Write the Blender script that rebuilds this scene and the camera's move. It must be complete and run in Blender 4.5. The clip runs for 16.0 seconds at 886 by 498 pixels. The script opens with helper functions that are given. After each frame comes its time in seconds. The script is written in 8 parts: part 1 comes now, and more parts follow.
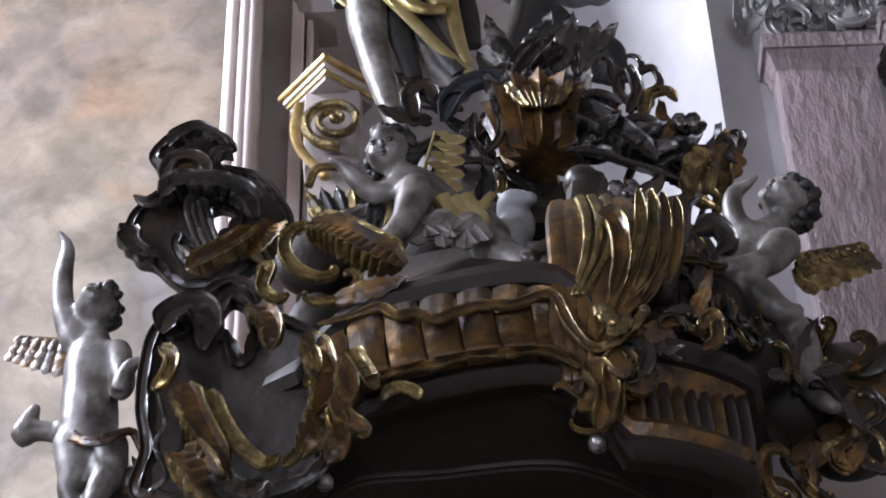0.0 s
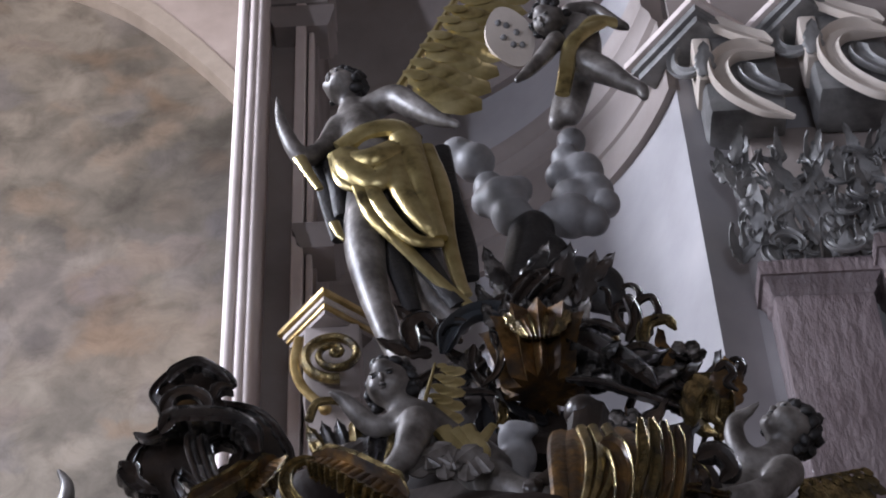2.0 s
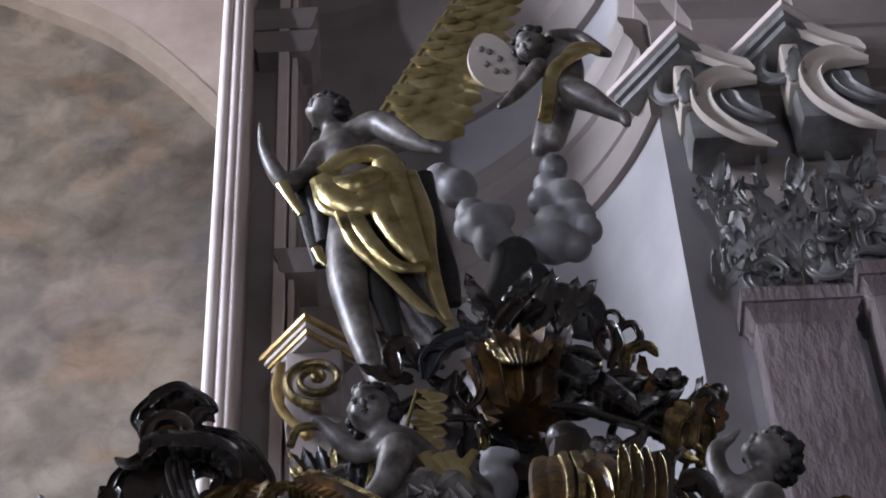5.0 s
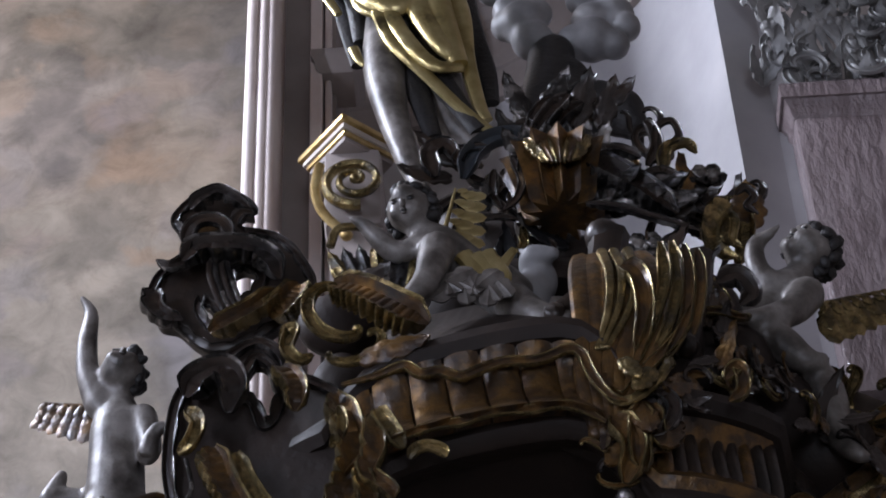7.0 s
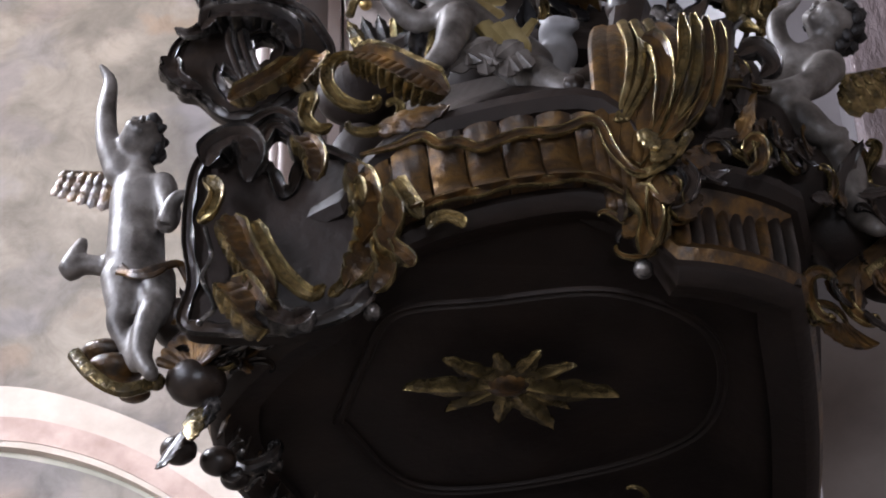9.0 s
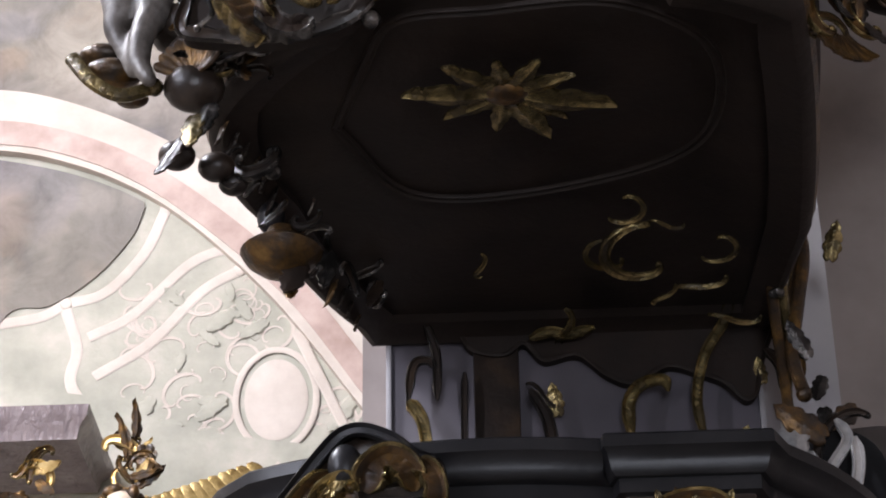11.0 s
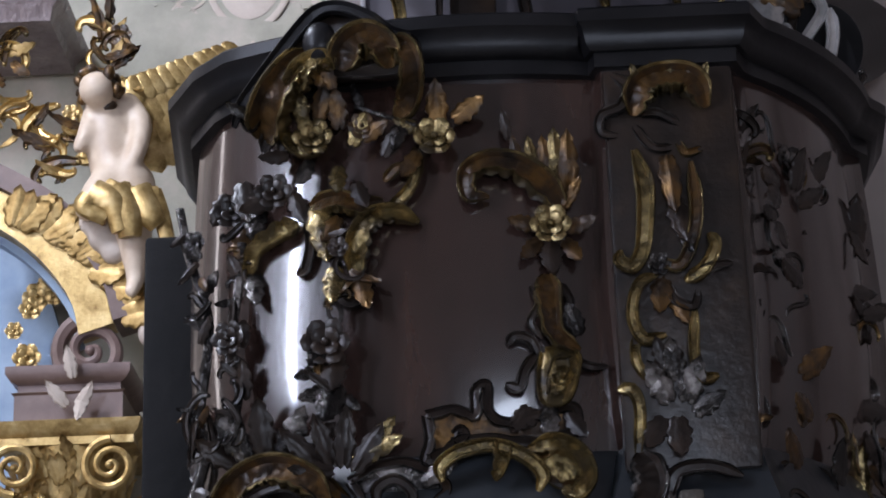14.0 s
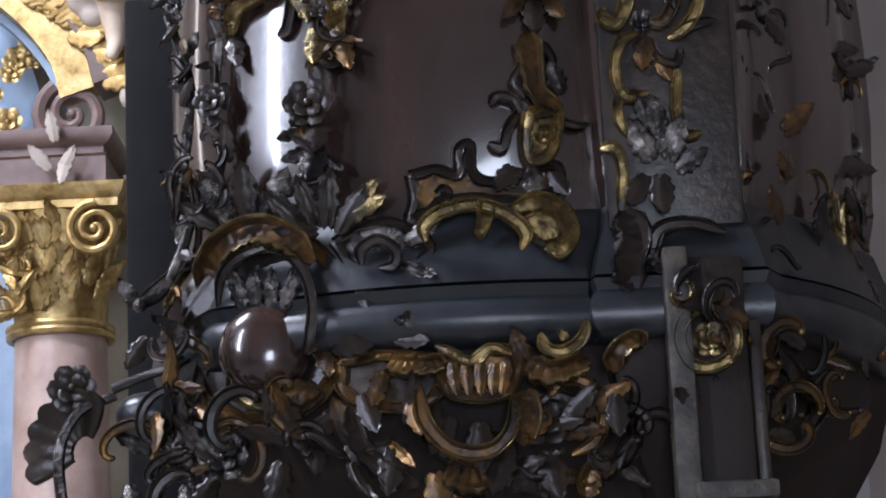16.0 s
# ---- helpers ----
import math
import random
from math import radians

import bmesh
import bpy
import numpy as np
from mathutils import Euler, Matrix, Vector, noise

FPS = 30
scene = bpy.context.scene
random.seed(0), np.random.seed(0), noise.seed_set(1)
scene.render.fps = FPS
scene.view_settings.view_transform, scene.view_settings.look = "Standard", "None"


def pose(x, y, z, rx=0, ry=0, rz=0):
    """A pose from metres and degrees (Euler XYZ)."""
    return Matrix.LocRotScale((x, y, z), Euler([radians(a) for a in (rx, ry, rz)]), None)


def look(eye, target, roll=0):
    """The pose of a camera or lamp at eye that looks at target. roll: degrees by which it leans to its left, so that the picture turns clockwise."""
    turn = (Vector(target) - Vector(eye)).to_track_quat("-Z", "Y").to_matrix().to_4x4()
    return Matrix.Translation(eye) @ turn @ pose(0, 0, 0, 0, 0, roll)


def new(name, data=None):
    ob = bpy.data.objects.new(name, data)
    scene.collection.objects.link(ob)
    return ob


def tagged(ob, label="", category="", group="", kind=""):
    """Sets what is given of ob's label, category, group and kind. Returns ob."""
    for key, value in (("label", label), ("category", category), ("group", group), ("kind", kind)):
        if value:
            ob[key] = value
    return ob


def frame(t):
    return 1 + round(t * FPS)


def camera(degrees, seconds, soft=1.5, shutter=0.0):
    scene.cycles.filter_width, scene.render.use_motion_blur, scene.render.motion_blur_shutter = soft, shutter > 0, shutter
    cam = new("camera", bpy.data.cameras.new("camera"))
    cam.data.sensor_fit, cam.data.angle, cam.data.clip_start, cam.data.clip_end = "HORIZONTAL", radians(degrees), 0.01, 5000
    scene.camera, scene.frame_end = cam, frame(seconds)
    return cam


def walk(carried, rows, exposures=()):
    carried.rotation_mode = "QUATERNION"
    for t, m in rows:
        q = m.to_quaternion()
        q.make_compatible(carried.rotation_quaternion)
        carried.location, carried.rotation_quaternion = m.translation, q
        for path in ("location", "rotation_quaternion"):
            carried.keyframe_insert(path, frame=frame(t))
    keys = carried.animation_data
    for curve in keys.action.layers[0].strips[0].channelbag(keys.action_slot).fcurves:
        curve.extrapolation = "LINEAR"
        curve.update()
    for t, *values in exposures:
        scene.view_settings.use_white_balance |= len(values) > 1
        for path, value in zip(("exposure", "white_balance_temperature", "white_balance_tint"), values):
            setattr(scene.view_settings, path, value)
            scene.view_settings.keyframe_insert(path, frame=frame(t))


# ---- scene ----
cam = camera(22.18, 16.0, soft=1.9)
EYE = 1.6
# seconds, pitch, roll, yaw: the camera stands on the nave floor and tilts
ROWS = [
    (0.0, 42.516, 1.386, 1.271),
    (0.5, 43.089, 1.588, 1.424),
    (1.0, 44.174, 1.753, 1.571),
    (1.5, 46.024, 1.918, 1.710),
    (2.0, 48.414, 2.049, 1.940),
    (2.5, 48.917, 1.876, 1.723),
    (3.0, 49.353, 1.910, 1.530),
    (5.5, 48.765, 2.287, 1.540),
    (6.0, 46.587, 2.320, 1.815),
    (6.5, 45.031, 2.318, 2.308),
    (7.0, 44.011, 1.974, 2.605),
    (7.5, 42.945, 1.582, 2.786),
    (8.0, 41.584, 1.453, 2.701),
    (8.2, 40.859, 1.429, 2.688),
    (10.3, 33.555, 1.188, 2.623),
    (10.5, 32.656, 1.162, 2.603),
    (11.0, 30.816, 0.881, 2.313),
    (11.5, 29.201, 0.735, 1.646),
    (12.0, 26.900, 1.068, 1.944),
    (12.5, 24.534, 1.409, 2.297),
    (13.0, 22.916, 1.588, 2.255),
    (13.5, 21.435, 1.571, 2.162),
    (14.0, 20.107, 1.797, 2.047),
    (14.5, 18.656, 1.829, 1.785),
    (15.0, 17.162, 1.960, 1.706),
    (15.5, 15.788, 2.256, 1.782),
    (16.0, 14.019, 2.465, 1.787),
]
walk(cam, [(t, pose(0, 0, EYE, 90 + pitch, roll, yaw)) for t, pitch, roll, yaw in ROWS],
     [(t, stops, kelvin, 18) for t, stops, kelvin in ((0.0, 1.19, 6600), (1.0, 1.04, 6600), (1.5, 0.76, 6600), (2.0, 0.3, 6600), (3.0, 0.12, 6600), (5.5, 0.09, 6500), (6.0, 0.24, 6500), (6.5, 0.39, 6450), (7.0, 0.39, 6450), (7.5, 0.56, 6500), (8.0, 0.72, 6600), (10.5, 1.2, 7050), (11.5, 0.93, 6950), (12.5, 0.51, 6700), (14.0, 0.54, 6420), (15.0, 0.69, 6400), (16.0, 0.94, 6450))])

# ---- light ----
world = bpy.data.worlds.new("world")
scene.world = world
world.use_nodes = True
bg = world.node_tree.nodes["Background"]
bg.inputs[0].default_value = (0.75, 0.82, 1.0, 1)
bg.inputs[1].default_value = 0.5


def area_light(name, m, w, h, power, colour):
    d = bpy.data.lights.new(name, "AREA")
    d.shape, d.size, d.size_y, d.energy, d.color = "RECTANGLE", w, h, power, colour
    ob = new(name, d)
    ob.matrix_world = m
    return ob


area_light("nave_window_light", look((-6.6, 4.3, 11.0), (0, 5.7, 6.8)), 1.4, 3.8, 1250, (0.76, 0.86, 1.0))
area_light("tall_window_light", look((-6.6, -0.9, 6.4), (-0.5, 5.0, 4.6)), 0.25, 5.5, 300, (0.72, 0.82, 1.0))
# unseen low lamp added to lift the dark under the canopy
area_light("open_door_light", look((1.0, -7.7, 1.7), (0, 6, 4.6)), 2.4, 3.2, 215, (0.72, 0.84, 1.0))
# two unseen lamps added to brighten the altar and the upper fresco
area_light("chapel_window_light", look((-5.8, 8.0, 5.5), (-2.4, 12, 4.6)), 1.4, 3.0, 34, (1.0, 0.95, 0.92))
area_light("upper_chapel_window_light", look((-5.8, 7.0, 16.5), (-2.2, 12, 15.0)), 1.6, 4.0, 240, (0.98, 0.96, 0.96))


# ---- materials ----
def mat(name, build):
    m = bpy.data.materials.new(name)
    m.use_nodes = True
    nt = m.node_tree
    build(nt, nt.nodes["Principled BSDF"])
    return m


def node(nt, kind, **kw):
    n = nt.nodes.new(kind)
    for k, v in kw.items():
        if k in n.inputs:
            n.inputs[k].default_value = v
    return n


def noise_ramp(nt, scale, stops, detail=6.0, rough=0.6, coords="Object", stretch=(1, 1, 1), distort=0.0):
    tc = nt.nodes.new("ShaderNodeTexCoord")
    mp = node(nt, "ShaderNodeMapping", Scale=stretch)
    nt.links.new(tc.outputs[coords], mp.inputs[0])
    nz = node(nt, "ShaderNodeTexNoise", Scale=scale, Detail=detail, Roughness=rough, Distortion=distort)
    nt.links.new(mp.outputs[0], nz.inputs["Vector"])
    rp = nt.nodes.new("ShaderNodeValToRGB")
    el = rp.color_ramp.elements
    while len(el) < len(stops):
        el.new(0.5)
    for e, (p, c) in zip(el, stops):
        e.position, e.color = p, (*c, 1)
    nt.links.new(nz.outputs["Fac"], rp.inputs[0])
    return rp.outputs[0], nz.outputs["Fac"], mp.outputs[0]


def bump(nt, bsdf, scale, strength, dist=0.01, vec=None, detail=5.0):
    nz = node(nt, "ShaderNodeTexNoise", Scale=scale, Detail=detail, Roughness=0.6)
    if vec is not None:
        nt.links.new(vec, nz.inputs["Vector"])
    b = node(nt, "ShaderNodeBump", Strength=strength, Distance=dist)
    nt.links.new(nz.outputs["Fac"], b.inputs["Height"])
    nt.links.new(b.outputs[0], bsdf.inputs["Normal"])


def surface(name, scale, stops, rough, metal=0.0, bscale=30, bstrength=0.2, coat=0.0, stretch=(1, 1, 1), distort=0.0, bdist=0.01, metal_stops=None, spec=0.5):
    def build(nt, p):
        col, fac, vec = noise_ramp(nt, scale, stops, stretch=stretch, distort=distort)
        nt.links.new(col, p.inputs["Base Color"])
        p.inputs["Roughness"].default_value = rough
        p.inputs["Metallic"].default_value = metal
        p.inputs["Specular IOR Level"].default_value = spec
        p.inputs["Coat Weight"].default_value = coat
        p.inputs["Coat Roughness"].default_value = 0.08
        if metal_stops:
            rp = nt.nodes.new("ShaderNodeValToRGB")
            for e, (q, v) in zip(rp.color_ramp.elements, metal_stops):
                e.position, e.color = q, (v, v, v, 1)
            nt.links.new(fac, rp.inputs[0])
            nt.links.new(rp.outputs[0], p.inputs["Metallic"])
        bump(nt, p, bscale, bstrength, bdist, vec)
    return mat(name, build)


DARKWOOD = surface("dark_carved_wood", 9, [(0.3, (0.01, 0.008, 0.007)), (0.55, (0.024, 0.016, 0.012)), (0.78, (0.05, 0.03, 0.018))], 0.33, bscale=40, bstrength=0.25, spec=0.45)
DARKMATTE = surface("dark_brown_wood", 5, [(0.3, (0.015, 0.011, 0.009)), (0.55, (0.022, 0.015, 0.012)), (0.78, (0.03, 0.02, 0.015))], 0.55, bscale=22, bstrength=0.4, spec=0.2)
POLISHED = surface("polished_brown_panel", 2.2, [(0.35, (0.022, 0.013, 0.011)), (0.6, (0.042, 0.022, 0.017)), (0.8, (0.06, 0.03, 0.022))], 0.2, bscale=14, bstrength=0.05, stretch=(5, 5, 1), coat=1.0)
EBONY = surface("black_moulding", 6, [(0.3, (0.006, 0.006, 0.007)), (0.7, (0.016, 0.015, 0.016))], 0.36, bscale=25, bstrength=0.12, spec=0.3)
SLATE = surface("blue_grey_moulding", 5, [(0.3, (0.01, 0.012, 0.015)), (0.7, (0.03, 0.034, 0.038))], 0.32, bscale=25, bstrength=0.15)
GILT = surface("worn_dark_gilding", 16, [(0.34, (0.03, 0.022, 0.012)), (0.46, (0.11, 0.08, 0.034)), (0.58, (0.32, 0.24, 0.11)), (0.76, (0.56, 0.45, 0.24))], 0.26, bscale=38, bstrength=0.6, metal_stops=[(0.36, 0.2), (0.5, 0.9)])
WORNGREY = surface("worn_grey_gilt", 14, [(0.34, (0.014, 0.012, 0.01)), (0.5, (0.04, 0.034, 0.028)), (0.66, (0.09, 0.075, 0.055)), (0.8, (0.17, 0.145, 0.11))], 0.45, bscale=40, bstrength=0.5)
MAUVEPANEL = surface("dark_mauve_panel", 1.6, [(0.3, (0.075, 0.066, 0.078)), (0.55, (0.1, 0.088, 0.1)), (0.78, (0.13, 0.115, 0.125))], 0.5, bscale=14, bstrength=0.08)
BROWNGILT = surface("brown_gilding", 13, [(0.34, (0.014, 0.009, 0.006)), (0.48, (0.055, 0.03, 0.013)), (0.6, (0.16, 0.088, 0.031)), (0.76, (0.31, 0.18, 0.065))], 0.3, bscale=36, bstrength=0.55, metal_stops=[(0.42, 0.1), (0.64, 0.75)])
GOLD = surface("gold_leaf", 12, [(0.3, (0.2, 0.12, 0.04)), (0.5, (0.45, 0.31, 0.12)), (0.75, (0.66, 0.5, 0.25))], 0.36, metal=0.7, bscale=50, bstrength=0.3)
DRAPE = surface("polished_gold_drapery", 7, [(0.28, (0.06, 0.045, 0.02)), (0.45, (0.42, 0.33, 0.14)), (0.7, (0.62, 0.52, 0.27))], 0.3, metal=0.85, bscale=22, bstrength=0.35)
STATUE = surface("grey_painted_figure", 9, [(0.36, (0.04, 0.033, 0.028)), (0.5, (0.11, 0.095, 0.084)), (0.66, (0.22, 0.2, 0.185))], 0.44, metal=0.08, bscale=22, bstrength=0.35, bdist=0.012)
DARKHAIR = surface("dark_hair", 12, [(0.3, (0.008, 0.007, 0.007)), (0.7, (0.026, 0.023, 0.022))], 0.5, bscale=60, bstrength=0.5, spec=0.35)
SILVER = surface("dark_silvered_leafwork", 14, [(0.36, (0.012, 0.011, 0.011)), (0.5, (0.04, 0.036, 0.033)), (0.6, (0.17, 0.155, 0.145)), (0.78, (0.55, 0.52, 0.49))], 0.22, metal=0.7, bscale=36, bstrength=0.6)
CLOUD = surface("grey_carved_cloud", 5, [(0.3, (0.12, 0.115, 0.115)), (0.7, (0.26, 0.25, 0.25))], 0.5, bscale=18, bstrength=0.2)
PLASTER = surface("grey_lilac_plaster", 1.4, [(0.3, (0.3, 0.285, 0.29)), (0.55, (0.38, 0.36, 0.365)), (0.75, (0.45, 0.425, 0.42))], 0.75, bscale=12, bstrength=0.1)
PINKPLASTER = surface("pink_grey_stucco", 2.0, [(0.3, (0.56, 0.47, 0.43)), (0.55, (0.68, 0.58, 0.54)), (0.75, (0.78, 0.69, 0.64))], 0.5, bscale=14, bstrength=0.12)
TAUPE = surface("taupe_stucco", 2.0, [(0.3, (0.2, 0.165, 0.15)), (0.75, (0.34, 0.285, 0.26))], 0.65, bscale=14, bstrength=0.12)
MARBLE = surface("mauve_stucco_marble", 4.5, [(0.28, (0.12, 0.09, 0.092)), (0.45, (0.18, 0.14, 0.14)), (0.6, (0.23, 0.185, 0.185)), (0.8, (0.34, 0.29, 0.29))], 0.24, bscale=20, bstrength=0.8, stretch=(1, 1, 0.4), bdist=0.03)
CAPSTONE = surface("grey_carved_capital", 6, [(0.3, (0.09, 0.086, 0.083)), (0.7, (0.3, 0.29, 0.28))], 0.45, metal=0.1, bscale=25, bstrength=0.3)
BRIGHTSILVER = surface("bright_silvered_scroll", 9, [(0.3, (0.2, 0.2, 0.2)), (0.7, (0.7, 0.68, 0.66))], 0.3, metal=0.6, bscale=30, bstrength=0.3)
ROSE = surface("rose_marble", 4, [(0.3, (0.34, 0.23, 0.19)), (0.6, (0.5, 0.37, 0.32)), (0.8, (0.58, 0.46, 0.4))], 0.35, bscale=18, bstrength=0.05)
UMBERMARBLE = surface("brown_stucco_marble", 5, [(0.3, (0.11, 0.07, 0.06)), (0.6, (0.19, 0.13, 0.115)), (0.8, (0.27, 0.2, 0.175))], 0.4, bscale=18, bstrength=0.1)
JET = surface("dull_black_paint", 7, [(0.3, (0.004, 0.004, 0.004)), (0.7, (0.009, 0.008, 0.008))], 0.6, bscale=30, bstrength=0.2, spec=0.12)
FLESH = surface("painted_cream_figure", 6, [(0.3, (0.5, 0.38, 0.28)), (0.7, (0.72, 0.6, 0.47))], 0.45, bscale=20, bstrength=0.1)
BLUE = surface("pale_blue_niche", 3, [(0.3, (0.16, 0.24, 0.36)), (0.7, (0.3, 0.4, 0.52))], 0.6, bscale=20, bstrength=0.1)
BOUNCEWHITE = surface("pale_bounce_plaster", 1.2, [(0.3, (0.46, 0.43, 0.4)), (0.7, (0.6, 0.56, 0.52))], 0.8, bscale=10, bstrength=0.1)
STONEFLOOR = surface("stone_floor", 2, [(0.3, (0.16, 0.14, 0.12)), (0.7, (0.28, 0.25, 0.22))], 0.5, bscale=20, bstrength=0.1)
PALE = surface("pale_stucco_relief", 3, [(0.3, (0.46, 0.39, 0.33)), (0.7, (0.62, 0.54, 0.47))], 0.7, bscale=25, bstrength=0.3)
SAGE = surface("sage_green_stucco", 2.5, [(0.3, (0.28, 0.275, 0.22)), (0.55, (0.4, 0.38, 0.31)), (0.75, (0.54, 0.48, 0.41))], 0.75, bscale=25, bstrength=0.4)


def fresco_build(nt, p):
    tc = nt.nodes.new("ShaderNodeTexCoord")
    warp = node(nt, "ShaderNodeTexNoise", Scale=1.1, Detail=5.0, Roughness=0.6)
    nt.links.new(tc.outputs["Object"], warp.inputs["Vector"])
    vm = nt.nodes.new("ShaderNodeVectorMath")
    vm.operation = "MULTIPLY_ADD"
    vm.inputs[1].default_value = (1.1, 1.1, 1.1)
    nt.links.new(warp.outputs["Color"], vm.inputs[0])
    nt.links.new(tc.outputs["Object"], vm.inputs[2])
    def blend(a, b, f, kind="MIX"):
        mx = nt.nodes.new("ShaderNodeMix")
        mx.data_type, mx.blend_type = "RGBA", kind
        for k, v in ((6, a), (7, b), (0, f)):
            if isinstance(v, bpy.types.NodeSocket):
                nt.links.new(v, mx.inputs[k])
            else:
                mx.inputs[k].default_value = v
        return mx.outputs[2]

    layers = []
    for scale in (0.85, 2.4):
        vo = node(nt, "ShaderNodeTexVoronoi", Scale=scale, Smoothness=0.1)
        vo.feature = "SMOOTH_F1"
        nt.links.new(vm.outputs[0], vo.inputs["Vector"])
        sep = nt.nodes.new("ShaderNodeSeparateColor")
        nt.links.new(vo.outputs["Color"], sep.inputs[0])
        tone = blend((0.06, 0.056, 0.048, 1), (0.44, 0.39, 0.33, 1), sep.outputs[0])
        for channel, lo, most, colour in ((1, 0.5, 0.8, (0.33, 0.215, 0.135, 1)), (2, 0.6, 0.75, (0.19, 0.185, 0.21, 1))):
            mr = node(nt, "ShaderNodeMapRange")
            mr.inputs[1].default_value, mr.inputs[4].default_value = lo, most
            nt.links.new(sep.outputs[channel], mr.inputs[0])
            tone = blend(tone, colour, mr.outputs[0])
        layers.append(tone)
    stain, _, vec = noise_ramp(nt, 3.2, [(0.3, (0.62, 0.6, 0.58)), (0.5, (0.95, 0.94, 0.92)), (0.72, (1.25, 1.22, 1.2))], detail=9, rough=0.68, distort=0.5)
    out = blend(blend(layers[0], layers[1], 0.6), stain, 0.9, "MULTIPLY")
    nt.links.new(out, p.inputs["Base Color"])
    p.inputs["Roughness"].default_value = 0.8
    bump(nt, p, 10, 0.08, 0.01, vec)


FRESCO = mat("faded_wall_fresco", fresco_build)


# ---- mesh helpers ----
def rim_shading(m):
    """Carved band's rim and hollow in that finish; edge glints, recess shade painted in."""
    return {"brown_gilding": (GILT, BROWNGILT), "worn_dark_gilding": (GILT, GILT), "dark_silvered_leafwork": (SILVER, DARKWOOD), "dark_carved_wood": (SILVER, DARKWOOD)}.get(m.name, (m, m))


def mesh_object(name, bm, material, smooth=True, sharp=38):
    me = bpy.data.meshes.new(name)
    bm.to_mesh(me)
    bm.free()
    for m in material if isinstance(material, (list, tuple)) else [material]:
        me.materials.append(m)
    if smooth:
        me.shade_smooth()
        me.set_sharp_from_angle(angle=radians(sharp))
    return new(name, me)


def part(name, bm, material, parent, label="", smooth=True):
    ob = mesh_object(name, bm, material, smooth, 75 if name in ("leaf", "flower", "shell") else 38)
    ob.parent = parent
    if parent is not None:
        ob.matrix_parent_inverse = Matrix.Identity(4)
    if label:
        tagged(ob, label)
    return ob


def thing(name, label, category, group="", kind=""):
    return tagged(new(name), label, category, group, kind)


def box(bm, lo, hi, bevel=0.0):
    g = bmesh.ops.create_cube(bm, size=1)["verts"]
    for v in g:
        v.co = Vector([lo[i] + (v.co[i] + 0.5) * (hi[i] - lo[i]) for i in range(3)])
    if bevel:
        es = list({e for v in g for e in v.link_edges})
        bmesh.ops.bevel(bm, geom=es, offset=bevel, segments=2, affect="EDGES", profile=0.6)


def ball(bm, c, r, squash=(1, 1, 1), seg=12, turn=None):
    m = Matrix.Translation(c) @ (turn if turn else Matrix.Identity(4)) @ Matrix.Diagonal((*[r * s for s in squash], 1))
    bmesh.ops.create_uvsphere(bm, u_segments=seg, v_segments=max(6, seg * 2 // 3), radius=1, matrix=m)


def spline(pts, n):
    """n points of a smooth line through pts (vectors of any size)."""
    P = [np.array(p, float) for p in pts]
    P = [2 * P[0] - P[1]] + P + [2 * P[-1] - P[-2]]
    out = []
    k = len(P) - 3
    for i in range(n):
        s = i / (n - 1) * k
        j = min(int(s), k - 1)
        u = s - j
        a, b, c, d = P[j:j + 4]
        out.append(0.5 * (2 * b + (c - a) * u + (2 * a - 5 * b + 4 * c - d) * u * u + (3 * b - a - 3 * c + d) * u ** 3))
    return out


def tube(bm, line, radii, sides=8, flat=1.0, up=(0, -1, 0)):
    """A closed tube along line; flat squeezes it along its own normal (towards up)."""
    up = Vector(up)
    rings = []
    n = len(line)
    for i, p in enumerate(line):
        a, b = Vector(line[max(i - 1, 0)]), Vector(line[min(i + 1, n - 1)])
        t = (b - a).normalized() if (b - a).length > 1e-9 else Vector((0, 0, 1))
        s = t.cross(up)
        s = s.normalized() if s.length > 1e-4 else Vector((1, 0, 0))
        w = s.cross(t).normalized()
        r = radii[i] if hasattr(radii, "__len__") else radii
        rings.append([bm.verts.new(Vector(p) + s * (math.cos(2 * math.pi * k / sides) * r) + w * (math.sin(2 * math.pi * k / sides) * r * flat)) for k in range(sides)])
    for x, y in zip(rings, rings[1:]):
        for k in range(sides):
            bm.faces.new((x[k], x[(k + 1) % sides], y[(k + 1) % sides], y[k]))
    bm.faces.new(rings[0][::-1])
    bm.faces.new(rings[-1])


SECTION = ((-1, -0.3), (-1, 0.6), (-0.86, 0.85), (-0.7, 0.62), (-0.4, 0.05), (0.4, 0.05), (0.7, 0.62), (0.86, 0.85), (1, 0.6), (1, -0.3))


